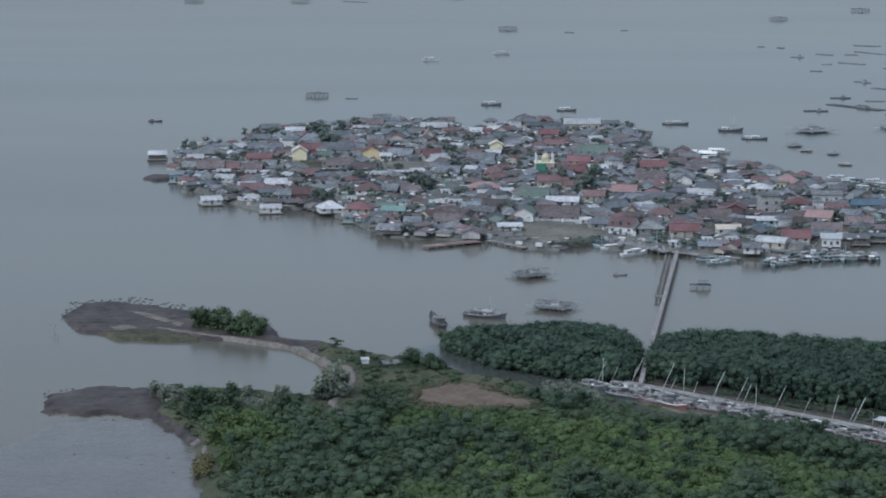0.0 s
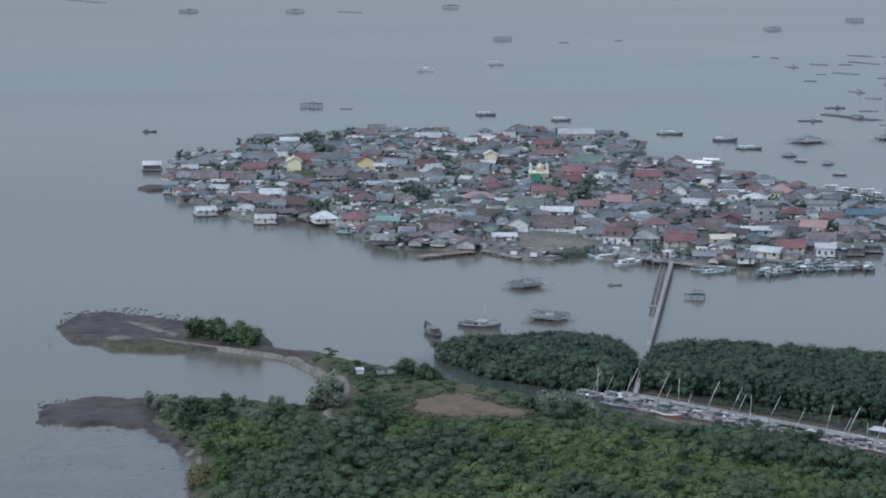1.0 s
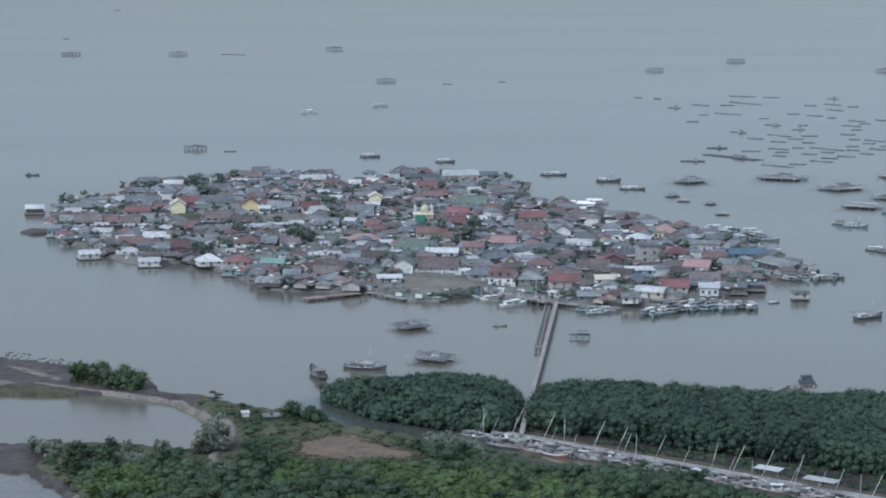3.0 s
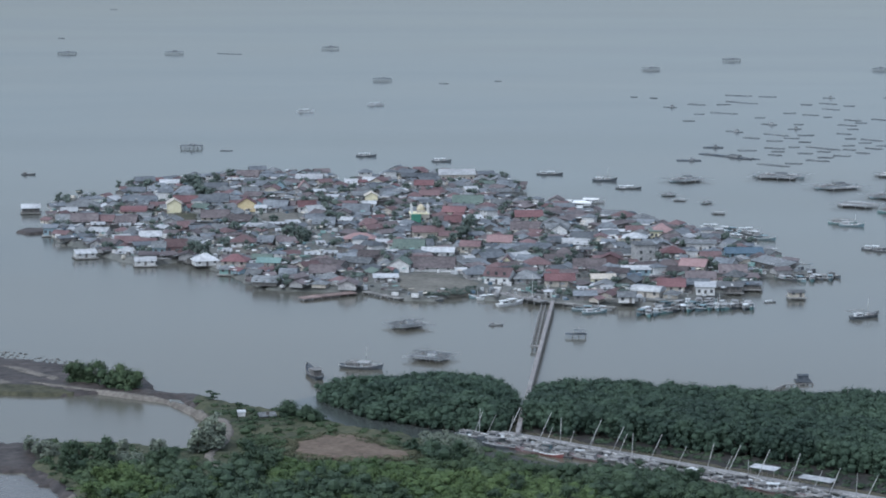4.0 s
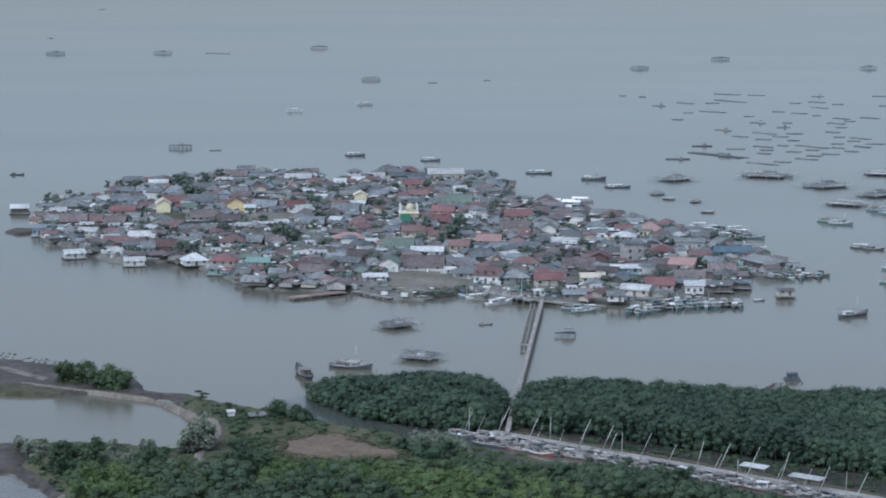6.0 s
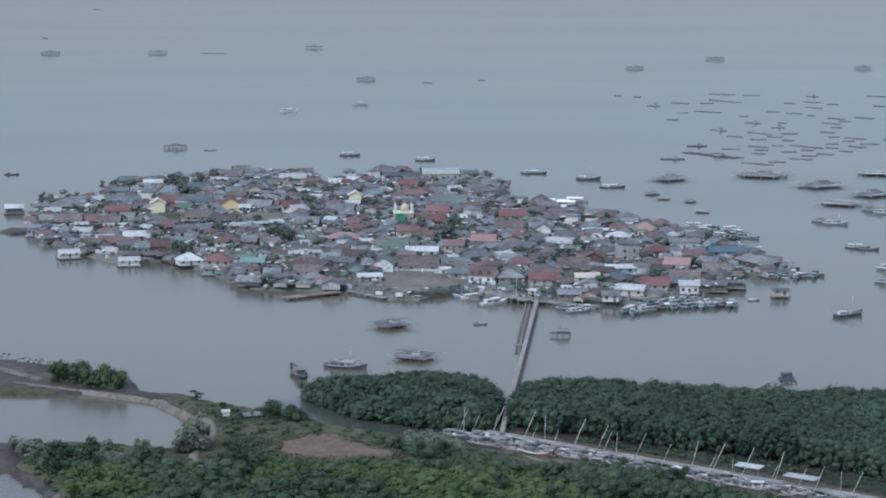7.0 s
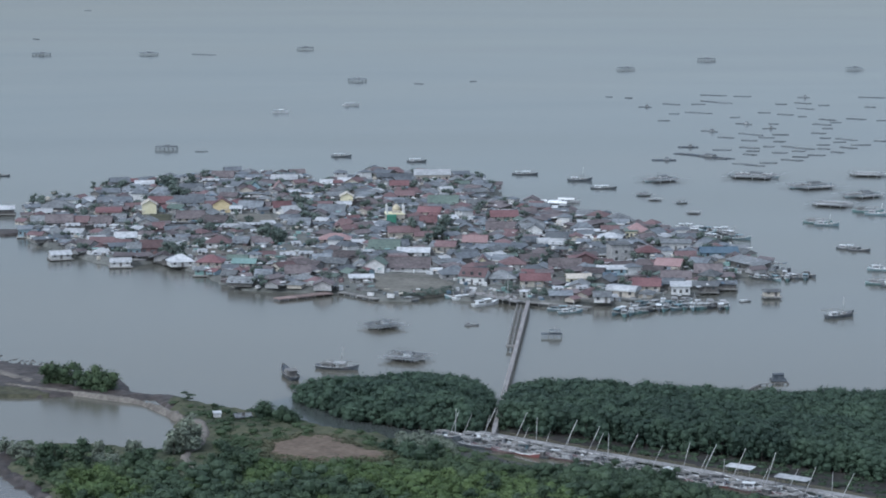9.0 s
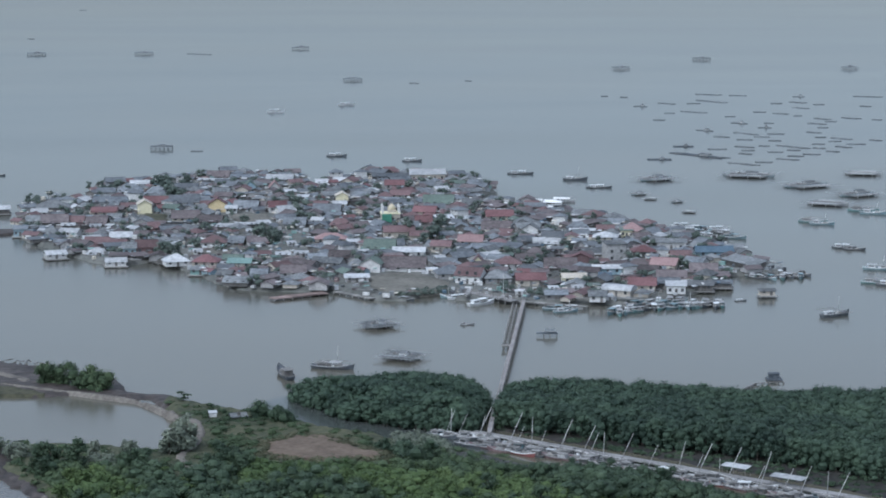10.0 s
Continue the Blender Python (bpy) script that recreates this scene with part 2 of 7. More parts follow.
# ---- building helpers ----
class Shape:
    """Gathers corners and faces for one mesh."""

    def __init__(self):
        self.v, self.f = [], []

    def add(self, verts, faces):
        k = len(self.v)
        self.v += [tuple(p) for p in verts]
        self.f += [tuple(i + k for i in q) for q in faces]
        return self

    def box(self, x, y, z, sx, sy, sz):
        """A box centred at x, y that stands on z."""
        a, b = sx / 2, sy / 2
        c = [(x + i * a, y + j * b, z + k * sz) for k in (0, 1) for i, j in ((-1, -1), (1, -1), (1, 1), (-1, 1))]
        return self.add(c, [(3, 2, 1, 0), (4, 5, 6, 7), (0, 1, 5, 4), (1, 2, 6, 5), (2, 3, 7, 6), (3, 0, 4, 7)])

    def beam(self, p, q, r, r2=None, sides=6):
        p, q = Vector(p), Vector(q)
        d = (q - p).normalized()
        a = d.cross(Vector((0.3, 0.2, 1) if abs(d.z) < 0.9 else (1, 0.2, 0.1))).normalized()
        b = d.cross(a)
        r2 = r if r2 is None else r2
        ring = [2 * math.pi * i / sides for i in range(sides)]
        c = [p + (a * math.cos(t) + b * math.sin(t)) * r for t in ring] + [q + (a * math.cos(t) + b * math.sin(t)) * r2 for t in ring]
        fs = [(i, (i + 1) % sides, sides + (i + 1) % sides, sides + i) for i in range(sides)]
        return self.add(c, fs + [tuple(range(sides))[::-1], tuple(range(sides, 2 * sides))])

    def mesh(self, name, material):
        me = bpy.data.meshes.new(name)
        me.from_pydata(self.v, [], self.f)
        me.materials.append(material)
        me.update()
        return me


def part(name, shape, material, parent, label="", at=None):
    """One mesh object under a thing or a part."""
    me = shape.mesh(name, material) if isinstance(shape, Shape) else shape
    ob = new(name, me)
    ob.parent = parent
    if at is not None:
        ob.matrix_basis = at
    if label:
        ob["label"] = label
    return ob


def thing(name, label, category, group="", kind="", at=None):
    ob = new(name)
    ob.empty_display_size = 0.5
    if at is not None:
        ob.matrix_basis = at
    return tagged(ob, label, category, group, kind)


def inside(px, py, poly):
    """Signed distance of points to a polygon's edge, positive inside."""
    px, py = np.asarray(px, float), np.asarray(py, float)
    best = np.full(px.shape, 1e9)
    odd = np.zeros(px.shape, bool)
    for (x0, y0), (x1, y1) in zip(poly, poly[1:] + poly[:1]):
        dx, dy = x1 - x0, y1 - y0
        t = np.clip(((px - x0) * dx + (py - y0) * dy) / (dx * dx + dy * dy + 1e-9), 0, 1)
        best = np.minimum(best, np.hypot(px - x0 - t * dx, py - y0 - t * dy))
        cross = (y0 > py) != (y1 > py)
        with np.errstate(divide="ignore", invalid="ignore"):
            odd ^= cross & (px < dx * (py - y0) / (dy if dy else 1e-9) + x0)
    return np.where(odd, best, -best)


def hills(px, py, size, seed):
    """Smooth uneven values between about -1 and 1."""
    r = np.random.RandomState(seed)
    out = np.zeros(np.shape(px))
    for k in range(9):
        a, ph, s = r.uniform(0, 6.28), r.uniform(0, 6.28), size * r.uniform(0.35, 1.3)
        out += np.sin((np.cos(a) * px + np.sin(a) * py) / s * 6.28 + ph)
    return out / 4.5


def land(name, poly, top, shore, step, material, label, rough=0.25, edge=1.5, seed=1, inset=0.0, kind="structure", category="ground"):
    """Low land over a polygon: it rises from below the water within a strip as wide as shore."""
    xs, ys = [p[0] for p in poly], [p[1] for p in poly]
    gx, gy = np.meshgrid(np.arange(min(xs) - 6, max(xs) + 6, step), np.arange(min(ys) - 6, max(ys) + 6, step))
    d = inside(gx, gy, poly) - inset + edge * (hills(gx, gy, 36, seed) + 0.55 * hills(gx, gy, 8, seed + 3) + 0.3 * hills(gx, gy, 3.5, seed + 5))
    t = np.clip((d + shore * 0.4) / shore, 0, 1)
    z = -0.8 + (top + 0.8) * t * t * (3 - 2 * t) + rough * hills(gx, gy, 9, seed + 7) * t
    keep = d > -shore
    rows, cols = gx.shape
    index = np.arange(rows * cols).reshape(rows, cols)
    ok = keep[:-1, :-1] | keep[1:, :-1] | keep[:-1, 1:] | keep[1:, 1:]
    q = np.stack([index[:-1, :-1], index[:-1, 1:], index[1:, 1:], index[1:, :-1]], -1)[ok]
    used, inv = np.unique(q.ravel(), return_inverse=True)
    v = np.stack([gx.ravel(), gy.ravel(), z.ravel()], -1)[used]
    me = bpy.data.meshes.new(name)
    me.from_pydata(v.tolist(), [], inv.reshape(-1, 4).tolist())
    for p in me.polygons:
        p.use_smooth = True
    me.materials.append(material)
    ob = new(name, me)
    return tagged(ob, label, category, "", kind)


def quads_mesh(name, v, material):
    """A mesh of loose quads from an array of corners, four by four."""
    n = len(v) // 4
    me = bpy.data.meshes.new(name)
    me.vertices.add(n * 4)
    me.vertices.foreach_set("co", np.asarray(v, np.float32).ravel())
    me.loops.add(n * 4)
    me.loops.foreach_set("vertex_index", np.arange(n * 4, dtype=np.int32))
    me.polygons.add(n)
    me.polygons.foreach_set("loop_start", np.arange(0, n * 4, 4, dtype=np.int32))
    me.materials.append(material)
    me.update()
    me.validate()
    return me


def lumps(d, shift):
    """How far a crown bulges in each direction, from a few crossed waves."""
    a = np.sin(d[..., 0] * 5.3 + shift * 1.7) + np.sin(d[..., 1] * 6.1 + shift * 2.3) + np.sin(d[..., 2] * 5.1 + shift)
    b = np.sin((d[..., 0] + d[..., 1]) * 9.7 + shift * 3.1) + np.sin((d[..., 1] - d[..., 2]) * 11.3 - shift * 1.3)
    c = np.sin((d[..., 0] - d[..., 1]) * 13.1 + shift * 2.1) * np.sin((d[..., 2] + d[..., 0]) * 12.3 + shift * 0.9)
    return 0.97 + 0.065 * a + 0.06 * b + 0.08 * c


def crowns(r, centres, wide, tall, per, size, fill=0.66):
    """Crowns of leaf sprays round uneven closed hearts, as corners of quads; wide and tall: half sizes."""
    centres, half = np.asarray(centres, float), np.stack([wide, wide, tall], -1)
    shift = centres[:, 0] * 1.3 + centres[:, 1] * 0.7
    c, h, s = np.repeat(centres, per, 0), np.repeat(half, per, 0), np.repeat(shift, per)
    d = r.normal(size=c.shape)
    d[:, 2] = np.where(r.rand(len(d)) < 0.72, np.abs(d[:, 2]), -0.6 * np.abs(d[:, 2]))
    d /= np.linalg.norm(d, axis=1)[:, None]
    p = c + d * h * (lumps(d, s) * r.uniform(0.62, 1.26, len(c)))[:, None]
    nrm = d * 0.45 + r.normal(size=d.shape) * 0.36 + np.array([0, 0, 0.6])
    nrm /= np.linalg.norm(nrm, axis=1)[:, None]
    a = np.cross(nrm, r.normal(size=d.shape))
    a /= np.linalg.norm(a, axis=1)[:, None] + 1e-9
    b = np.cross(nrm, a)
    k = (size * r.uniform(0.55, 1.35, len(c)))[:, None]
    a, b = a * k, b * k * 0.7
    sprays = np.stack([p - a, p - b * 0.9, p + a, p + b], 1).reshape(-1, 3)
    lat, lon = np.radians(np.linspace(90, -60, 5)), np.linspace(0, 2 * np.pi, 9)
    g = np.stack([np.cos(lat)[:, None] * np.cos(lon), np.cos(lat)[:, None] * np.sin(lon), np.sin(lat)[:, None] + 0 * lon], -1)
    q = np.stack([g[1:, :-1], g[1:, 1:], g[:-1, 1:], g[:-1, :-1]], 2).reshape(-1, 3)
    heart = centres[:, None] + q[None] * half[:, None] * (fill * lumps(q[None], shift[:, None]))[..., None]
    return np.concatenate([sprays, heart.reshape(-1, 3)])


def scatter(poly, gap, seed, margin=0.0):
    """Places on an uneven grid inside a polygon."""
    r = np.random.RandomState(seed)
    xs, ys = [p[0] for p in poly], [p[1] for p in poly]
    gx, gy = np.meshgrid(np.arange(min(xs), max(xs), gap), np.arange(min(ys), max(ys), gap))
    gx = gx + (np.arange(gx.shape[0]) % 2)[:, None] * gap / 2
    gx, gy = gx + r.uniform(-0.38, 0.38, gx.shape) * gap, gy + r.uniform(-0.38, 0.38, gy.shape) * gap
    keep = inside(gx, gy, poly) > margin
    return np.stack([gx[keep], gy[keep]], -1)


# ---- water and land ----
sea = Shape().add([(-6000, -3000, 0), (6000, -3000, 0), (6000, 9000, 0), (-6000, 9000, 0)], [(0, 1, 2, 3)])
tagged(new("water", sea.mesh("water", WATER)), "calm grey sea water with faint slicks", "water", "", "structure")

ISLAND = [(-179.6, 1164.8), (-189.6, 1262.7), (-180.2, 1298.3), (-160.2, 1273.1), (-164.9, 1333.9), (-144.2, 1356.8), (-133.3, 1364.8), (-111.5, 1386.2), (-94.2, 1394.9), (-63.7, 1384.0), (-53.0, 1338.3), (-25.5, 1399.1), (13.3, 1386.1), (24.8, 1367.0), (40.9, 1320.7), (23.4, 1288.4), (47.5, 1268.4), (69.8, 1232.9), (98.1, 1192.2),
          (111.1, 1167.0), (124.6, 1133.8), (134.2, 1122.1), (141.7, 1077.2), (148.4, 1050.2), (134.5, 1047.2), (124.9, 1042.9), (120.3, 1016.1), (94.1, 989.2), (78.2, 976.3),
          (66.5, 978.6), (39.2, 977.1), (28.9, 982.8), (12.1, 988.3), (5.8, 1007.8), (-2.8, 987.5), (-17.7, 986.6), (-28.9, 1005.8), (-41.0, 1006.0), (-70.5, 1013.0), (-81.0, 1030.0), (-91.5, 1056.0), (-111.0, 1084.0), (-119.0, 1072.8), (-137.1, 1087.4), (-158.0, 1118.8)]
land("island_ground", ISLAND, 1.5, 2.4, 2.0, EARTH, "grey trodden earth of the crowded fishing island", 0.15, 1.0, 3, 1.5)

NEAR = [(3.0, 736.0), (14.8, 729.0), (29.5, 715.7), (42.9, 706.0), (58.9, 695.2), (74.3, 682.2), (94.7, 668.4), (120.3, 648.1), (143.5, 624.7),
        (220, 480), (-60, 480),
        (-79.3, 581.3), (-88.6, 619.9), (-94.7, 648.5), (-97.4, 672.4), (-104.1, 688.0), (-113.7, 705.4), (-115.0, 739.7), (-91.9, 737.3), (-74.3, 730.9), (-72.4, 753.5), (-72.1, 777.4), (-80.0, 796.3), (-79.6, 810.3), (-64.0, 792.9), (-49.6, 782.8), (-35.3, 769.7), (-24.9, 758.0), (-12.0, 750.0), (-8.6, 744.5)]
land("near_ground", NEAR, 1.6, 4.0, 2.0, GRASS, "rough green grass on the low mainland shore", 0.25, 1.2, 5)
UPPER_SPIT = [(-72.1, 805.4), (-79.8, 812.9), (-92.8, 817.6), (-98.7, 837.7), (-117.0, 851.1), (-133.6, 862.1), (-148.9, 874.5), (-165.1, 868.4), (-166.0, 843.5), (-154.4, 820.5), (-138.5, 812.3), (-120.3, 809.8), (-104.2, 808.9), (-89.8, 806.2), (-79.8, 794.6), (-70.0, 781.6)]
land("upper_spit", UPPER_SPIT, 0.9, 4.0, 1.25, MUD, "dark muddy spit with stones and sparse grass", 0.2, 2.4, 8)
LOWER_SPIT = [(-110.2, 740.0), (-125.0, 740.7), (-134.4, 738.7), (-147.5, 730.5), (-144.9, 709.2), (-136.1, 704.2), (-125.6, 706.8), (-114.5, 705.4), (-103.8, 686.0), (-96.5, 666.3), (-89.2, 666.7), (-91.1, 705.3)]
land("lower_spit", LOWER_SPIT, 0.9, 4.0, 1.5, MUD, "dark muddy spit beside the lagoon", 0.2, 2.4, 9)
MANGROVE_LEFT = [(-42.0, 806.6), (-34.5, 793.0), (-24.6, 776.4), (-15.5, 767.8), (-7.1, 761.4), (3.0, 756.5), (16.3, 751.0), (21.6, 786.8), (18.1, 810.4), (-2.0, 814.6), (-19.6, 810.1)]
MANGROVE_RIGHT = [(27.0, 797.1), (49.8, 798.4), (93.9, 782.6), (138.5, 780.1), (189.9, 759.6), (159.8, 635.4), (120.4, 674.9), (105.6, 688.3), (85.0, 705.6), (55.5, 730.2), (21.3, 758.1)]
STAND_RIGHT = [(27.0, 797.1), (49.8, 798.4), (93.9, 782.6), (138.5, 780.1), (189.9, 759.6), (165.5, 652.6), (124.1, 690.9), (109.1, 703.7), (87.6, 719.1), (56.4, 738.0), (21.4, 761.2)]
# a sheet just above the sea carries that painted reflection
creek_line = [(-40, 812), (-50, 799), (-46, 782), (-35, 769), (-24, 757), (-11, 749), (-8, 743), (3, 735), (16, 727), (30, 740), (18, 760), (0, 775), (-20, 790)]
tagged(new("creek", Shape().add([(x, y, 0.012) for x, y in creek_line], [tuple(range(13))]).mesh("creek", CREEK)), "still creek water with a dark mangrove reflection painted in", "water", "", "structure")
land("mangrove_mud", MANGROVE_LEFT, -0.5, 3.0, 2.0, BLACK_MUD, "black mud under the mangroves", 0.1, 1.0, 10)
land("mangrove_mud", MANGROVE_RIGHT, 0.35, 3.0, 2.0, BLACK_MUD, "black mud under the mangroves", 0.1, 1.0, 11)
CLEARING = [(-44.2, 736.4), (-34.1, 744.5), (-25.9, 741.9), (-9.4, 722.5), (-8.6, 714.2), (-35.9, 715.3), (-44.0, 720.5)]
land("bare_clearing", CLEARING, 2.1, 2.4, 0.8, BROWN, "bare brown soil of a cleared field", 0.16, 2.6, 12)



def path_poly(pts, width):
    """The outline of a track of that width along some points."""
    left, right = [], []
    for k, p in enumerate(pts):
        a, b = Vector(pts[max(0, k - 1)]), Vector(pts[min(len(pts) - 1, k + 1)])
        n = (b - a).normalized().orthogonal() * width / 2
        left.append((p[0] + n.x, p[1] + n.y))
        right.append((p[0] - n.x, p[1] - n.y))
    return left + right[::-1]


def rubble(name, label, places, low, high, z, seed, material=STONE):
    """Loose stones, each an uneven block."""
    r, s = np.random.RandomState(seed), Shape()
    for x, y in places:
        k = r.uniform(low, high)
        c = [((i + r.uniform(-0.3, 0.3)) * k, (j + r.uniform(-0.3, 0.3)) * k, (h + r.uniform(-0.25, 0.25)) * k * 0.7) for h in (-1, 1) for i, j in ((-1, -1), (1, -1), (1, 1), (-1, 1))]
        a = r.uniform(0, 6.28)
        c = [(x + u * math.cos(a) - v * math.sin(a), y + u * math.sin(a) + v * math.cos(a), z + 0.4 * w) for u, v, w in c]
        s.add(c, [(3, 2, 1, 0), (4, 5, 6, 7), (0, 1, 5, 4), (1, 2, 6, 5), (2, 3, 7, 6), (3, 0, 4, 7)])
    return tagged(new(name, s.mesh(name, material)), label, "stones", "", "stuff")


TRACK_LINE = [(-132.2, 826.3), (-119.9, 818.6), (-102.5, 809.5), (-94.9, 804.6), (-88.3, 800.3), (-80.7, 790.9), (-75.1, 780.0), (-71.1, 771.0), (-67.0, 767.0), (-63.8, 758.3), (-62.6, 745.2), (-63.5, 733.3), (-65.6, 723.9), (-66.3, 717.5), (-64.1, 710.6), (-60.9, 702.4)]
land("track", path_poly(TRACK_LINE[:8], 3.2), 1.3, 1.8, 0.7, SAND, "pale sandy track along the lagoon", 0.06, 0.6, 15)
land("track", path_poly(TRACK_LINE[6:], 3.4), 2.0, 1.4, 0.7, SAND, "pale sandy track over the grass", 0.02, 0.6, 15)
land("quay_mud", path_poly([(7.7, 722.9), (18.5, 712.9), (28.9, 701.9), (43.5, 691.2), (57.8, 682.0), (75.7, 668.2), (92.8, 654.8), (117.5, 632.9)], 8.5), 1.9, 1.5, 1.2, BLACK_MUD, "black wet mud beside the moored boats", 0.08, 0.8, 23)
land("sand_patch", [(-150.1, 827.3), (-141.7, 831.6), (-137.2, 826.2), (-143.5, 820.3)], 1.05, 1.5, 0.8, SAND, "pale sand patch on the muddy spit", 0.05, 0.6, 16)
land("sand_patch", [(-148.7, 856.5), (-139.7, 853.0), (-123.9, 834.5), (-124.9, 828.8), (-140.3, 845.1)], 1.05, 1.5, 0.8, SAND, "pale sand strip on the muddy spit", 0.05, 0.6, 17)
land("grass_patch", [(-149.0, 820.9), (-138.7, 824.2), (-127, 822), (-119, 815), (-114, 808.5), (-125.2, 806.8), (-143.4, 809.4)], 1.1, 1.5, 0.8, DRY_GRASS, "low sparse grass on the muddy spit", 0.1, 0.8, 18)
spots = scatter([(-168.9, 873.4), (-148.6, 884.0), (-116.5, 861.1), (-99.2, 842.4), (-99.1, 832.9), (-132.4, 854.2), (-162.1, 862.5), (-163.8, 834.0), (-160.6, 824.8), (-166.9, 843.4)], 1.5, 61)
rubble("stones", "dark rubble along the outer edge of the spit", spots[np.random.RandomState(3).rand(len(spots)) < 0.4], 0.15, 0.5, 0.05, 62)
spots = scatter([(-150.9, 737.8), (-134.9, 741.6), (-139.0, 728.1), (-142.2, 719.9), (-135.8, 702.9), (-144.4, 703.7)], 1.5, 63)
rubble("stones", "dark rubble round the lower spit", spots[np.random.RandomState(4).rand(len(spots)) < 0.35], 0.12, 0.4, 0.05, 64)
spots = scatter([(-133.7, 699.6), (-115.8, 704.0), (-100.3, 672.2), (-91.4, 620.8), (-111.5, 625.1), (-135.4, 676.6)], 2.6, 65)
rubble("mud_clods", "scattered dark clods on the shallow mudflat", spots[np.random.RandomState(5).rand(len(spots)) < 0.09], 0.08, 0.38, 0.0, 66)
spots = scatter([(-128.7, 701.9), (-117.1, 702.5), (-113.9, 687.4), (-123.1, 683.7)], 1.6, 67)
rubble("shells", "small pale stones and shells in the shallows", spots[np.random.RandomState(6).rand(len(spots)) < 0.35], 0.06, 0.22, 0.03, 68, CONCRETE)
spots = scatter([(-169.1, 834.6), (-165.5, 836.8), (-158.8, 807.6), (-162.3, 805.6)], 1.4, 69)
rubble("shells", "small pale stones and shells off the spit", spots[np.random.RandomState(7).rand(len(spots)) < 0.3], 0.06, 0.2, 0.03, 70, CONCRETE)

land("mudflat", [(-140, 700), (-136.9, 702.1), (-112.8, 703.7), (-100.7, 683.4), (-95.2, 666.2), (-91.6, 637.1), (-84.3, 610.5), (-76.6, 581.3), (-121.6, 560.0), (-170, 560), (-168, 600), (-156, 655)], 0.035, 3.0, 1.6, WET_FLAT, "wet grey mudflat breaking the shallow water", 0.022, 2.0, 24)
land("shore_strip", path_poly([(-118.8, 710.9), (-112.0, 704.3), (-105.8, 693.9), (-100.0, 679.8), (-95.4, 668.7), (-92.7, 655.5), (-89.1, 639.4), (-85.5, 627.3)], 5.0), 1.25, 3.4, 0.9, MUD, "rough drying mud along the shore", 0.14, 1.0, 20)
land("shore_sand", path_poly([(-98.1, 674.8), (-94.9, 667.5), (-92.6, 656.7), (-88.7, 642.8)], 3.4), 1.75, 1.6, 0.8, SAND, "bare sandy bank above the muddy shore", 0.08, 0.8, 29)

# ---- trees and thickets ----


def crown_clumps(r, height, spread, count, low=0.25):
    """Centres and sizes of the leaf clumps of one crown; low: how far it hangs down, as a share of its height."""
    a = r.uniform(0, 6.28, count)
    rad = spread * np.sqrt(r.uniform(0, 1, count)) * 0.75
    z = height * (0.88 - 0.42 * (rad / spread) ** 1.5 - low * r.rand(count))
    return np.stack([rad * np.cos(a), rad * np.sin(a), z], -1), spread * r.uniform(0.28, 0.46, count)


def tree_thing(label, seed, height, spread, material, count=12, per=52, size=0.36, low=0.3):
    r = np.random.RandomState(seed)
    t = thing("tree", label, "tree", "trees of the shore")
    c, rad = crown_clumps(r, height, spread, count, low)
    wood = Shape()
    top = Vector((r.uniform(-0.3, 0.3), r.uniform(-0.3, 0.3), height * 0.55))
    wood.beam((0, 0, -0.3), top, 0.05 + height * 0.022, 0.03 + height * 0.012)
    for k in range(min(6, count)):
        wood.beam(top * r.uniform(0.6, 1.0), c[k], 0.02 + height * 0.008, 0.02)
    part("trunk", wood, BARK, t)
    part("crown", quads_mesh("crown", crowns(r, c, rad * 1.15, rad, per, size), material), material, t)
    return t


def thicket(name, label, places, material, seed, low, high, wide, per, size=0.24, floor=0.0, sink=0.0, poly=None, rim=0.6, slope=10.0, mound=0.0, skirt=0.0):
    """A stand of trees that nobody could count, clump by clump down to the ground; wide: half a clump's breadth; mound: how far groups of clumps swell into larger crowns; skirt: the share of the height that stays bare stems."""
    r = np.random.RandomState(seed)
    h = low + (high - low) * r.rand(len(places)) ** 1.3
    h = h * (1 + 0.1 * hills(places[:, 0], places[:, 1], 30, seed) + mound * hills(places[:, 0], places[:, 1], 11, seed + 3))
    edge = inside(places[:, 0], places[:, 1], poly) if poly else np.full(len(places), 99.0)
    h = h * (rim + (1 - rim) * np.sin(np.clip(edge / slope, 0, 1) * np.pi / 2))
    rad = wide * (1.12 + r.uniform(-0.42, 0.42, len(places))) * (0.65 + 0.35 * np.clip(h / high, 0.2, 1.2))
    tall = np.minimum(h * 0.56, rad * r.uniform(0.58, 1.0, len(places)))
    z = floor - sink + h - tall
    c = np.stack([places[:, 0], places[:, 1], z], -1)
    v = [crowns(r, c, rad, tall, per, size)]
    gap = (tall < h * 0.5) & (edge < 7)
    while gap.any():
        z = np.where(gap, z - tall * 0.9, z)
        shift = r.normal(size=(len(places), 2)) * wide * 0.35
        lower = np.stack([places[:, 0] + shift[:, 0], places[:, 1] + shift[:, 1], z], -1)[gap]
        v.append(crowns(r, lower, rad[gap] * r.uniform(0.75, 1.0, gap.sum()), tall[gap], per // 2, size))
        gap = gap & (z - tall > floor - sink + skirt * h)
    if skirt:
        wood = Shape()
        for (x, y, top) in c[(edge < 6) & (r.rand(len(c)) < 0.6)]:
            wood.beam((x + r.uniform(-0.6, 0.6), y + r.uniform(-0.6, 0.6), -0.5), (x, y, top), 0.12, 0.07, 4)
        tagged(new("mangrove_stems", wood.mesh("mangrove_stems", BARK)), "dark stems standing in the mud under the mangroves", "stems", "", "stuff")
    return tagged(new(name, quads_mesh(name, np.concatenate(v), material)), label, "trees", "", "stuff")


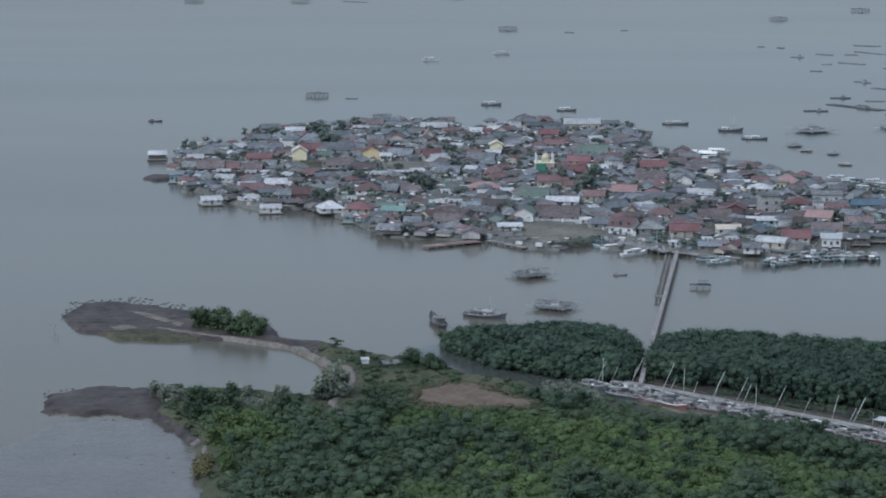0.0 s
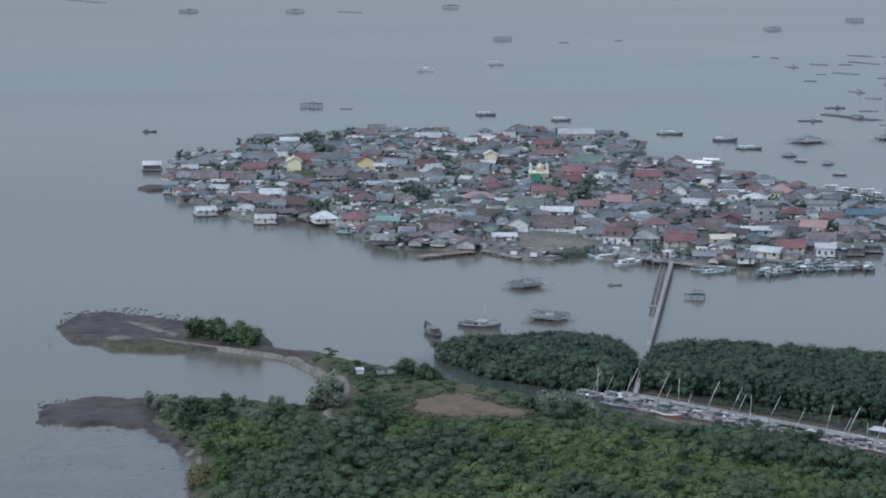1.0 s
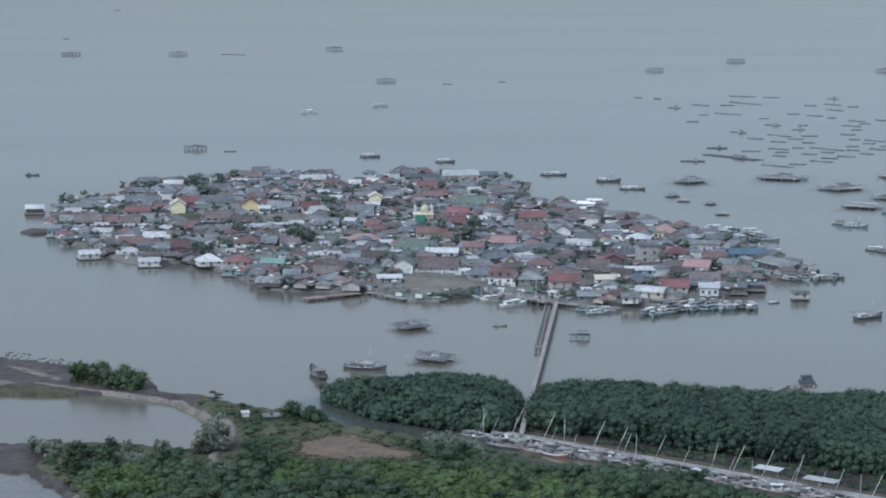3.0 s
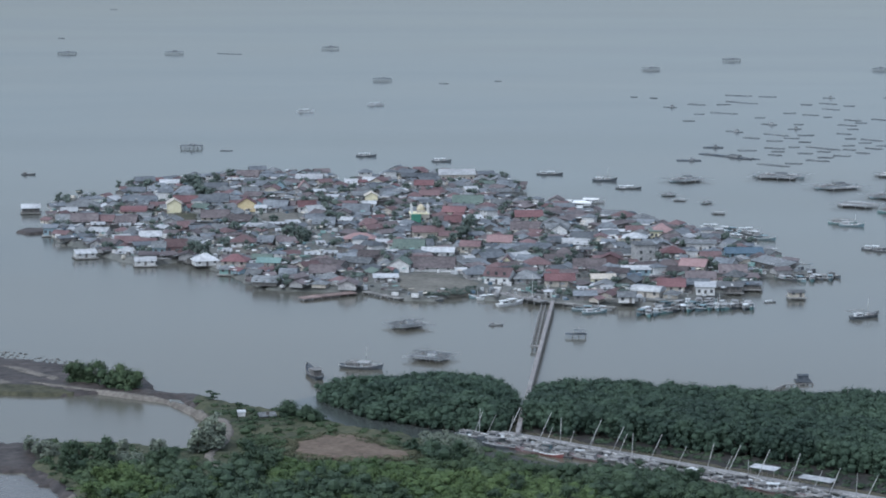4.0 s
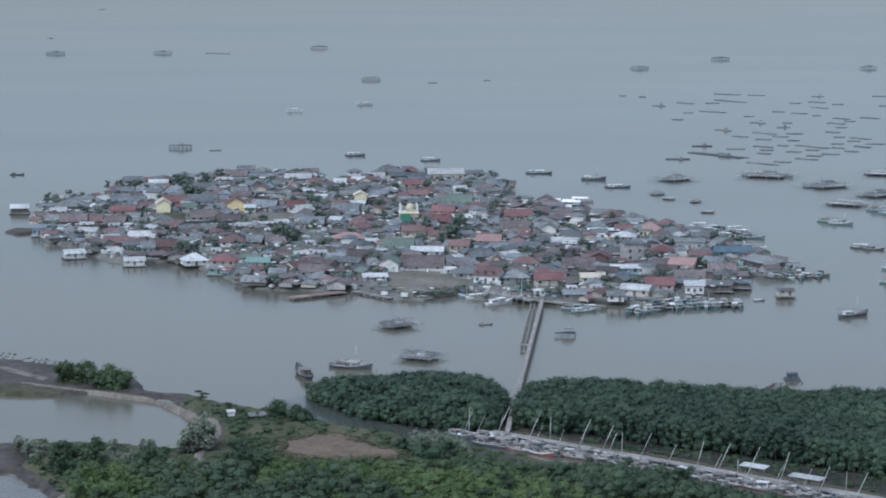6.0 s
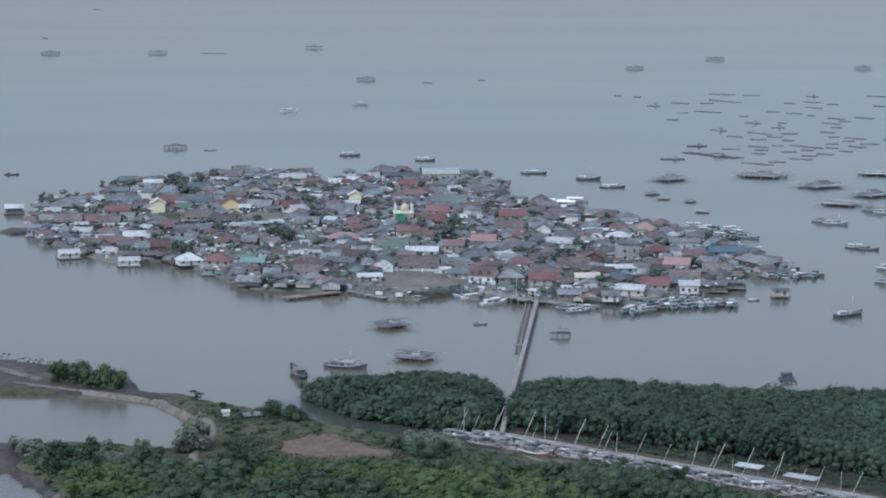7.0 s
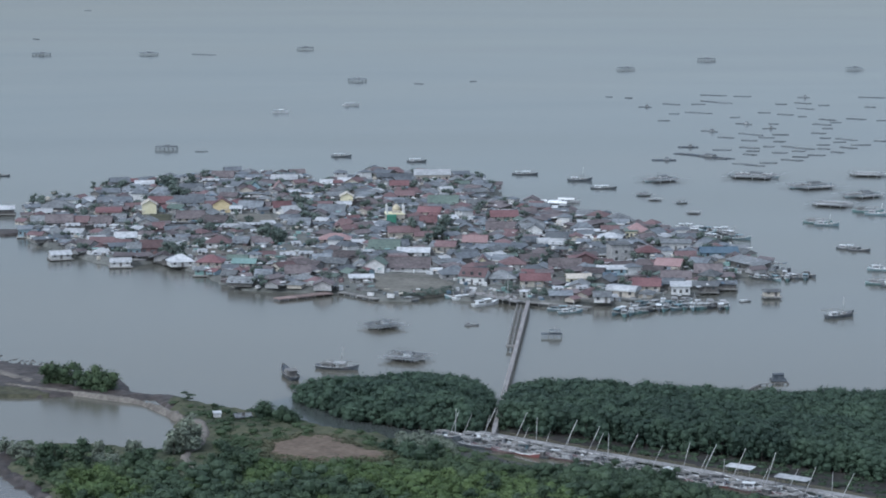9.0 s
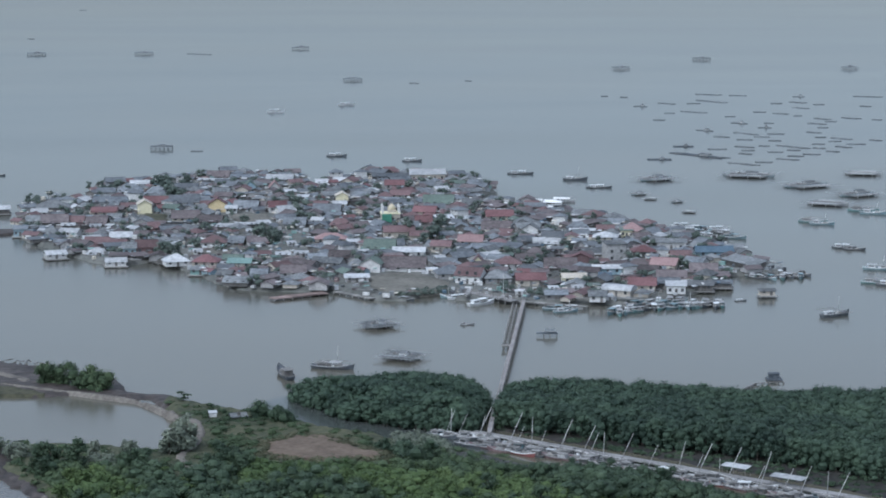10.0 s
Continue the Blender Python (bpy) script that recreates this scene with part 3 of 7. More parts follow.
thicket("mangrove_trees", "dense mid-green mangrove trees beside the bridge", scatter(MANGROVE_LEFT, 2.0, 1, 0.3), LEAF_MANGROVE, 2, 8.4, 9.8, 1.85, 52, 0.28, poly=MANGROVE_LEFT, rim=0.5, slope=12.0, mound=0.07, skirt=0.08)
thicket("mangrove_trees", "dense mid-green mangrove trees behind the quay", scatter(STAND_RIGHT, 2.0, 3, 0.3), LEAF_MANGROVE, 4, 8.2, 9.7, 1.85, 52, 0.28, poly=STAND_RIGHT, rim=0.8, slope=6.0, mound=0.07, skirt=0.12)
spots = scatter(MANGROVE_RIGHT, 2.6, 13, 0.4)
edge = inside(spots[:, 0], spots[:, 1], STAND_RIGHT)
thicket("undergrowth", "low dark green growth between the mangroves and the quay", spots[(edge < 1.0) & (spots[:, 1] < 790) & (np.random.RandomState(15).rand(len(spots)) < 0.6)], LEAF_DARK, 14, 0.3, 1.5, 1.3, 80, 0.28)
BUSH = [(-17.8, 737.6), (4.5, 718.7), (16.8, 709.5), (28.8, 699.3), (42.0, 691.2), (57.7, 680.8), (72.6, 667.0), (92.5, 652.4), (105.4, 643.7), (118.0, 633.0), (112.0, 586.0), (-72, 570),
        (-82.8, 625.6), (-85.4, 635.4), (-88.9, 650.7), (-92.2, 668.7), (-97.4, 683.0), (-103.5, 695.8), (-108.2, 705.1), (-104.0, 708.0), (-97.8, 709.0), (-88.2, 706.8), (-69.0, 701.0), (-56.7, 701.7), (-48.3, 713.2), (-43.8, 716.2), (-35.8, 712.5), (-16.3, 710.8)]
spots = scatter(BUSH, 2.15, 7)
TRACK = path_poly(TRACK_LINE, 4.6)
spots = spots[(inside(spots[:, 0], spots[:, 1], CLEARING) < -1.5) & (inside(spots[:, 0], spots[:, 1] + 7, CLEARING) < -2) & np.all([inside(spots[:, 0], spots[:, 1] + dy, TRACK) < -1.2 for dy in (0, 3, 6, 9, 12)], axis=0)]
pick = np.random.RandomState(17)
spots = spots[(pick.rand(len(spots)) > 0.06) & (inside(spots[:, 0], spots[:, 1], [(-68.8, 712.0), (-58.9, 712.6), (-57.9, 689.6), (-65.7, 689.2)]) < 0)]
# tall dark growth and low bright growth stand in patches
DARK_SPOTS = [(-102.1, 717.4), (-93.8, 714.3), (-107.8, 724.3), (-69.4, 705.1), (-74.4, 694.6), (-57.3, 709.2), (-50.4, 699.3), (-54.9, 679.2), (-66.2, 672.2), (-69.5, 647.6), (-57.6, 642.4), (-47.5, 620.6), (-76.1, 619.0), (-63.8, 619.7), (-41.9, 661.1), (-32.5, 677.2), (-22.1, 674.6), (-17.4, 722.1), (-9.5, 719.0), (-1.6, 712.3), (40.4, 690.9), (54.5, 678.8), (62.5, 669.9), (73.1, 661.4), (2.8, 623.3), (10.9, 615.8), (43.3, 620.2), (66.2, 620.4), (-32.3, 643.8), (34.9, 699.9), (39.2, 696.2), (46.2, 688.0), (50.3, 683.1), (58.5, 674.0), (66.4, 665.8), (68.8, 661.1), (76.7, 654.5), (74.2, 645.0), (77.4, 648.7), (62.9, 659.0), (43.5, 692.4)]
LIGHT_SPOTS = [(-85.2, 682.7), (-76.5, 671.6), (-90.1, 674.0), (-27.3, 693.8), (-16.6, 691.1), (-7.5, 685.0), (1.5, 682.3), (10.3, 676.4), (20.5, 673.8), (31.8, 665.2), (43.0, 659.7), (53.8, 651.4), (64.3, 643.4), (73.2, 635.4), (15.4, 640.7), (24.9, 632.8), (34.4, 630.5), (-10.7, 617.2), (-1.4, 657.3), (-47.1, 696.1), (-40.7, 689.8), (-22.5, 644.3), (7.1, 651.8), (-33.6, 616.0), (55.9, 626.2)]
tone = 0.25 * hills(spots[:, 0], spots[:, 1], 24, 31) + 0.14 * pick.normal(size=len(spots)) + 0.05
for kind_of, marks in ((-0.75, DARK_SPOTS), (0.75, LIGHT_SPOTS)):
    for mx, my in marks:
        tone += kind_of * np.exp(-((spots[:, 0] - mx) / 6.0) ** 2 - ((spots[:, 1] - my) / 14.0) ** 2)
thicket("bushes", "bright yellow-green bushes on the mainland shore", spots[tone > 0.28], LEAF_BRIGHT, 8, 2.2, 4.0, 1.95, 52, 0.28, 1.2, 0.2, poly=BUSH, rim=0.45, mound=0.16)
thicket("bushes", "mid-green bushes and small trees on the mainland shore", spots[(tone <= 0.28) & (tone > -0.3)], LEAF_MIXED, 9, 2.2, 4.8, 1.95, 52, 0.28, 1.2, 0.2, poly=BUSH, rim=0.45, mound=0.2)
thicket("bushes", "dark green bushes and trees on the mainland shore", spots[tone <= -0.3], LEAF_DARK, 10, 3.4, 7.0, 1.95, 52, 0.28, 1.2, 0.2, poly=BUSH, rim=0.45, mound=0.25)
spots = scatter(NEAR, 3.4, 71, 1.5)
spots = spots[(inside(spots[:, 0], spots[:, 1], BUSH) < -1) & (inside(spots[:, 0], spots[:, 1], CLEARING) < -1) & (pick.rand(len(spots)) < 0.42) & (spots[:, 1] > 580) & (inside(spots[:, 0], spots[:, 1] + 2, TRACK) < -0.5) & (inside(spots[:, 0], spots[:, 1] + 6, TRACK) < 0)]
thicket("scrub", "low green scrub on the rough grass", spots, LEAF_MIXED, 11, 0.4, 2.0, 1.6, 80, 0.3, 1.4, poly=NEAR, rim=0.3)

spots = scatter([(-62.9, 756.9), (-60.1, 763.4), (-52.5, 749.7), (-47.7, 742.3), (-45.1, 714.8), (-48.3, 711.9), (-56.4, 716.4), (-62.0, 741.6)], 2.6, 77)
spots = spots[(inside(spots[:, 0], spots[:, 1], CLEARING) < -2) & (inside(spots[:, 0], spots[:, 1], TRACK) < -1.5)]
thicket("scrub", "mid-green bushes between the track and the field", spots[pick.rand(len(spots)) < 0.55], LEAF_MIXED, 78, 0.6, 2.4, 1.7, 70, 0.28, 1.4, mound=0.25)
spots = scatter([(x * 1.25 + 6.5, 728 + (y - 728) * 1.3) for x, y in CLEARING], 1.3, 75)
rim_of = inside(spots[:, 0], spots[:, 1], CLEARING)
spots = spots[(rim_of < 2.6) & (pick.rand(len(spots)) < 0.55 - 0.1 * np.abs(rim_of))]
thicket("dry_grass", "tufts of dry yellowish grass round the cleared field", spots, LEAF_STRAW, 76, 0.25, 0.8, 1.0, 46, 0.24, 1.75)
spots = scatter([(-94.9, 652.4), (-91.1, 654.4), (-89.0, 645.1), (-89.3, 634.9), (-93.0, 637.0)], 1.9, 81)
thicket("scrub", "dry yellowish scrub along the muddy shore", spots, LEAF_YELLOW, 82, 0.6, 2.4, 1.5, 90, 0.3, 1.0)
spots = scatter([(-119.2, 730.5), (-114.1, 733.8), (-108.4, 728.2), (-106.8, 716.8), (-113.5, 719.3)], 2.6, 83)
thicket("scrub", "pale green scrub at the root of the spit", spots, LEAF_PALE, 84, 1.5, 4.2, 1.5, 90, 0.3, 0.8)
spots = scatter([(-90.6, 713.5), (-79.4, 711.3), (-72.9, 708.9), (-72.2, 702.1), (-89.2, 702.5)], 3.0, 85)
thicket("scrub", "dusty green trees along the lagoon", spots, LEAF_PALE, 86, 1.8, 4.2, 1.6, 110, 0.34, 1.0)
spots = scatter([(35.1, 687.4), (48.9, 682.1), (58.8, 675.7), (64.1, 669.5), (61.4, 655.7), (36.1, 663.7)], 2.8, 87)
thicket("bushes", "dark green bushes below the quay", spots, LEAF_DARK, 88, 1.6, 3.8, 2.0, 110, 0.34, 1.4)
spots = scatter([(-8.6, 748.6), (-1.3, 748.5), (7.9, 739.4), (9.7, 722.0), (-6.8, 726.5)], 2.0, 101)
thicket("scrub", "pale green scrub and reeds at the creek head", spots, LEAF_PALE, 102, 0.8, 2.6, 1.1, 80, 0.26, 1.0, mound=0.2)
spots = scatter([(45.3, 707.9), (55.6, 701.0), (69.3, 685.2), (82.6, 671.3), (81.7, 664.0), (46.5, 679.0)], 2.2, 103)
thicket("bushes", "dark green bushes screening the moored boats", spots, LEAF_DARK, 104, 0.8, 1.9, 1.6, 72, 0.27, 1.3, mound=0.2)
spots = scatter([(38.8, 693.3), (47.8, 693.1), (55.0, 687.8), (62.1, 683.8), (66.5, 674.9), (64.5, 654.2), (37.0, 660.5)], 2.2, 105)
thicket("bushes", "dark green bushes crowding in front of the quay", spots, LEAF_DARK, 106, 3.6, 6.2, 1.8, 72, 0.27, 1.3, mound=0.3)
DARK_TREE = [tree_thing("dense dark green broadleaf tree", 40 + k, h, s, LEAF_DARK, 14, 60, size=0.3, low=0.85) for k, (h, s) in enumerate([(7, 3.2), (6, 3.6), (8, 3.4)])]
VILLAGE_TREE = [tree_thing("haze-paled green tree between the village houses", 70 + k, h, s, LEAF_HAZED, 9, 40, low=0.6) for k, (h, s) in enumerate([(7, 3.0), (6, 3.3), (5, 2.6)])]
PALE_TREE = [tree_thing("dusty pale green tree with an airy crown", 50 + k, h, s, LEAF_PALE, 14, 60, low=0.6) for k, (h, s) in enumerate([(9.5, 3.0), (7, 2.4)])]
GREEN_TREE = [tree_thing("fresh green broadleaf tree", 60 + k, h, s, LEAF_BRIGHT, 12, 60, low=0.6) for k, (h, s) in enumerate([(5, 2.6), (6, 2.8)])]
SPIT_TREE = [tree_thing("bushy green tree on the muddy spit", 120 + k, h, s, LEAF_MIXED, 18, 56, 0.3, 0.9) for k, (h, s) in enumerate([(6.6, 3.6), (6.0, 4.0), (7.0, 3.4)])]
TALL_TREE = [tree_thing("tall narrow dark green tree by the lagoon", 110 + k, h, s, LEAF_DARK, 22, 50, 0.3, 0.8) for k, (h, s) in enumerate([(9.0, 2.7), (8.4, 3.0), (9.6, 2.4)])]
ROUND_TREE = [tree_thing("broad rounded dark green tree at the creek mouth", 90 + k, h, s, LEAF_DARK, 26, 60, 0.3, 0.92) for k, (h, s) in enumerate([(6.2, 4.0), (6.6, 4.6)])]
used_proto = set()


def plant(kinds, x, y, scale=1.0, z=1.5):
    """Stands a tree of one of the kinds at x, y; the first of each kind is the model itself."""
    k = kinds[int(abs(x * 7.3 + y * 3.1)) % len(kinds)]
    m = pose(x, y, z, 0, 0, (x * 31 + y * 17) % 360) @ Matrix.Diagonal((scale, scale, scale, 1))
    if k.name not in used_proto:
        used_proto.add(k.name)
        k.matrix_basis = m
        return k
    model_scale = Matrix.Diagonal((*k.scale, 1)).inverted()
    return copy_thing(k, m @ model_scale)


for k, (x, y) in enumerate([(-103.2, 702.6), (-101.6, 704.1), (-99.7, 702.1), (-98.5, 704.2), (-93.4, 705.9), (-92.3, 704.5), (-100.2, 697.4), (-101.3, 694.6), (-104.4, 699.8)]):
    plant(TALL_TREE, x, y, (0.9, 1.1, 0.95, 0.85, 1.1, 0.95, 0.7, 0.75, 0.6)[k])
for x, y in [(-78.5, 703.1), (-75.2, 701.9), (-55.5, 696.3), (-53.9, 704.4), (-50.6, 701.9), (-47.7, 704.8), (-55.4, 695.0), (-48.6, 695.3)]:
    plant(DARK_TREE, x, y, 0.95 + 0.3 * ((x * 7) % 1))
for x, y in [(-118.6, 829.0), (-115.4, 829.2), (-112.1, 827.0), (-106.1, 820.4), (-102.8, 818.8), (-99.8, 817.1)]:
    plant(SPIT_TREE, x, y, 1.15, 0.7)
LAYERED = thing("tree", "small dark tree with flat spreading layers of leaves", "tree", "trees of the shore", "", pose(-72.1, 795.9, 1.4))
part("trunk", Shape().beam((0, 0, -0.3), (0.1, 0, 1.4), 0.12, 0.08).beam((0.1, 0, 1.2), (-0.9, 0.2, 2.6), 0.07, 0.03).beam((0.1, 0, 1.2), (1.0, -0.2, 1.9), 0.06, 0.03), BARK, LAYERED)
for cx, cz, cr in ((-1.0, 2.7, 1.1), (0.8, 1.95, 1.6), (-0.1, 0.9, 1.7)):
    part("crown", quads_mesh("crown", crowns(np.random.RandomState(5), [(cx, 0, cz)], np.array([cr]), np.array([0.28]), 120, 0.26), LEAF_DARK), LEAF_DARK, LAYERED, "flat layer of dark leaves")
ROUND_TREE[0].matrix_basis = pose(-46.8, 771.7, 0.9)
ROUND_TREE[1].matrix_basis = pose(-40.5, 766.4, 0.9)
for x, y in [(45.3, 680.9), (48.8, 679.6), (52.2, 678.3), (55.9, 675.7), (60.0, 672.0), (64.0, 668.3), (43.1, 683.4)]:
    plant(DARK_TREE, x, y, 0.75, 1.2)
for x, y in [(-68.1, 724.0), (-66.4, 726.1), (-69.6, 721.9), (-65.3, 731.2)]:
    plant(PALE_TREE, x, y, 1.25)
for x, y in [(-79.8, 715.5), (-89.2, 714.9)]:
    plant(PALE_TREE, x, y, 1.0)
for x, y in [(-113.7, 720.7), (-110.1, 718.0), (-116.7, 724.8)]:
    plant(PALE_TREE, x, y, 0.6)
for x, y in [(-92.7, 687.6), (-88.5, 684.6), (-83.6, 681.7), (-92.4, 668.6), (-86.3, 645.0), (-84.3, 662.9), (-79.2, 669.3), (-71.2, 663.6), (-67.8, 689.0), (-60.7, 676.6)]:
    plant(GREEN_TREE, x, y, 0.9)
for x, y in scatter([(-82.7, 617.5), (-88.6, 662.6), (-61.8, 689.3), (-16.8, 698.4), (35.0, 669.4), (39.6, 624.2)], 11, 21):
    plant(DARK_TREE if (x * 13 + y * 7) % 3 < 1 else GREEN_TREE, x, y, 0.6 + 0.3 * ((y * 3) % 1))
# ---- houses ----
WINDOW = Shape().box(0, 0, 0, 1.1, 0.12, 1.2).mesh("window", DARK)
DOOR = Shape().box(0, 0, 0, 1.0, 0.12, 2.0).mesh("door", PLANKS)
STILT = Shape().beam((0, 0, -3.0), (0, 0, 0), 0.14).mesh("stilt", BAMBOO)


def roof_shape(kind, w, d, h, rise, over=0.6, thick=0.16):
    """A roof over a house of width w (along x) and depth d; its ridge runs along x."""
    a, b, s = w / 2 + over, d / 2 + over, Shape()
    drop = rise * over / (d / 2)
    e, t = h - drop, h + rise
    if kind == "gable":
        for g in (1, -1):
            c = [(-a, -g * b, e), (a, -g * b, e), (a, 0, t), (-a, 0, t)]
            s.add(c + [(x, y, z + thick) for x, y, z in c], [(0, 1, 2, 3), (7, 6, 5, 4), (0, 4, 5, 1), (1, 5, 6, 2), (2, 6, 7, 3), (3, 7, 4, 0)])
        s.box(0, 0, t + thick * 0.6, 2 * a, 0.4, 0.12)
    elif kind == "hip":
        k = max(0.3, a - b) if a > b else 0.3
        c = [(-a, -b, e), (a, -b, e), (a, b, e), (-a, b, e), (-k, 0, t), (k, 0, t)]
        c2 = [(x, y, z + thick) for x, y, z in c]
        s.add(c2, [(0, 1, 5, 4), (1, 2, 5), (2, 3, 4, 5), (3, 0, 4)])
        s.add(c[:4] + c2[:4], [(0, 1, 5, 4), (1, 2, 6, 5), (2, 3, 7, 6), (3, 0, 4, 7), (3, 2, 1, 0)])
    elif kind == "arch":
        n = 8
        ring = [(-b * math.cos(math.pi * i / n), e + (t - e) * math.sin(math.pi * i / n)) for i in range(n + 1)]
        lo = [(x, y, z) for x in (-a, a) for y, z in ring]
        s.add(lo, [(i, i + 1, n + 2 + i, n + 1 + i) for i in range(n)] + [tuple(range(n + 1))[::-1], tuple(range(n + 1, 2 * n + 2))])
    else:
        c = [(-a, -b, e), (a, -b, e), (a, b, t), (-a, b, t)]
        s.add(c + [(x, y, z + thick) for x, y, z in c], [(3, 2, 1, 0), (4, 5, 6, 7), (0, 1, 5, 4), (1, 2, 6, 5), (2, 3, 7, 6), (3, 0, 4, 7)])
    return s


def wall_shape(kind, w, d, h, rise):
    a, b, s = w / 2, d / 2, Shape()
    if kind == "gable":
        c = [(x, y, z) for x in (-a, a) for y, z in ((-b, 0), (b, 0), (b, h), (0, h + rise), (-b, h))]
        return s.add(c, [(0, 4, 3, 2, 1), (5, 6, 7, 8, 9), (0, 1, 6, 5), (1, 2, 7, 6), (4, 0, 5, 9), (3, 4, 9, 8), (2, 3, 8, 7)])
    if kind == "lean":
        c = [(x, y, z) for x in (-a, a) for y, z in ((-b, 0), (b, 0), (b, h + rise * 0.85), (-b, h))]
        return s.add(c, [(0, 3, 2, 1), (4, 5, 6, 7), (0, 1, 5, 4), (1, 2, 6, 5), (2, 3, 7, 6), (3, 0, 4, 7)])
    return s.box(0, 0, 0, w, d, h)


def house(x, y, w, d, h, rise, turn, wall, roof, label, kind="gable", z=1.5, stilts=False, category="house", group="", panes=3, name="house", storeys=1, porch=None, over=0.6):
    t = thing(name, label, category, group, "", pose(x, y, z, 0, 0, turn))
    part("wall", wall_shape(kind, w, d, h, rise), wall, t)
    part("roof", roof_shape(kind, w, d, h, rise, over), roof, t)
    for s in range(storeys):
        for k in range(panes):
            u = -w / 2 + w * (k + 0.5) / panes
            if s == 0 and k == panes // 2:
                part("door", DOOR, None, t, "", pose(u, -d / 2, 0.05))
            else:
                part("window", WINDOW, None, t, "", pose(u, -d / 2, 1.0 + 2.8 * s))
    if porch:
        part("porch_roof", Shape().add([(-w * 0.42, -d / 2 - 2.4, h - 0.75), (w * 0.3, -d / 2 - 2.4, h - 0.75), (w * 0.3, -d / 2 - 0.1, h - 0.2), (-w * 0.42, -d / 2 - 0.1, h - 0.2),
                                        (-w * 0.42, -d / 2 - 2.4, h - 0.65), (w * 0.3, -d / 2 - 2.4, h - 0.65), (w * 0.3, -d / 2 - 0.1, h - 0.1), (-w * 0.42, -d / 2 - 0.1, h - 0.1)],
                                       [(3, 2, 1, 0), (4, 5, 6, 7), (0, 1, 5, 4), (1, 2, 6, 5), (2, 3, 7, 6), (3, 0, 4, 7)]), porch, t)
        part("fascia", Shape().box(-w * 0.06, -d / 2 - 2.44, h - 0.85, w * 0.72, 0.08, 0.3), CREAM, t)
    if stilts:
        deck = Shape().box(0, -0.8, -0.25, w + 1.6, d + 3.0, 0.25)
        part("platform", deck, HULL_DARK if wall is HULL_DARK else BAMBOO, t, "plank platform")
        for i in range(4):
            for j in range(3):
                part("stilt", STILT, None, t, "", pose(-w / 2 + w * i / 3, -d / 2 - 1.5 + (d + 2.0) * j / 2, -0.2))
    return t


R = random.Random(5)
MODELS = []
for w, d, h, rise, kind, wall, roof, label, weight in [
    (8.5, 7, 2.4, 1.5, "gable", WALL_GREY, ZINC, "single-storey house with a dull grey zinc roof", 11),
    (10, 7.5, 2.5, 1.6, "gable", PLANKS, ZINC, "board-walled house with a dark grey zinc roof", 10),
    (8, 7.5, 2.4, 1.8, "hip", CREAM, ASBESTOS, "cream house with a grey cement-sheet hip roof", 6),
    (9, 7, 2.2, 0.8, "lean", PLANKS, RUST, "low board shed with a rusty sheet roof", 8),
    (8.5, 7, 2.4, 1.5, "gable", WALL_GREY, RUST, "cement-walled house with a rusty brown roof", 12),
    (11, 7.5, 2.4, 1.5, "gable", WALL_GREY, ASBESTOS, "long house with a grey cement-sheet roof", 7),
    (8.5, 7.5, 2.5, 1.8, "hip", WALL_WHITE, CLAY, "white-walled house with a clay tile hip roof", 4),
    (9, 7, 2.5, 1.7, "gable", CREAM, CLAY, "cream house with a weathered clay tile roof", 5),
    (7.5, 6, 2.4, 1.4, "gable", WALL_WHITE, WHITE_ROOF, "small white house with a bright new zinc roof", 2),
    (6, 5, 2.2, 0.6, "lean", WALL_GREY, WHITE_ROOF, "small shed with a bright zinc roof", 3),
    (8, 7, 5.0, 1.4, "hip", WALL_WHITE, ZINC, "two-storey white house with a grey roof", 3),
    (8, 6.5, 2.4, 1.5, "gable", WALL_BLUE, MAROON, "pale blue house with a maroon roof", 2),
    (8, 6.5, 2.4, 1.4, "gable", WALL_GREY, DULL_GREEN, "grey house with a dull green roof", 3),
    (12, 6, 2.0, 0.7, "lean", PLANKS, ZINC, "long open drying shed with a zinc roof", 6),
]:
    kind_name = "shed" if kind == "lean" else "two_storey_house" if h > 4 else "house"
    m = house(0, 0, w, d, h, rise, 0, wall, roof, label, kind, category="shed" if kind == "lean" else "house", group="village houses", storeys=2 if h > 4 else 1, panes=3 if w > 8.2 else 2, name=kind_name, porch={"single-storey house with a dull grey zinc roof": WHITE_ROOF, "cement-walled house with a rusty brown roof": ASBESTOS, "board-walled house with a dark grey zinc roof": RUST, "long house with a grey cement-sheet roof": WHITE_ROOF, "white-walled house with a clay tile hip roof": ZINC}.get(label))
    MODELS += [(m, max(w, d))] * weight

taken = []
PLANTED = [(-124, 1293, 11), (-126, 1297, 8), (-121, 1286, 8), (-104.2, 1090.7, 9.5), (-100.2, 1085.7, 7.5), (-107.2, 1090.7, 7), (-57, 1225, 6), (-59, 1251, 6), (-64, 1138, 7), (-67, 1142, 6), (-61, 1142, 6), (0, 1151, 6), (4, 1159, 5), (-3, 1159, 5), (22, 1355, 6), (28, 1348, 6), (-181, 1293, 5), (-187, 1267, 5), (-185, 1275, 4), (-188, 1263, 4), (-145, 1304, 6), (-154, 1308, 7), (-151, 1320, 7), (-157, 1302, 6), (-119, 1343, 6), (-101, 1308, 6), (-79, 1196, 5), (-53, 1298, 5)]
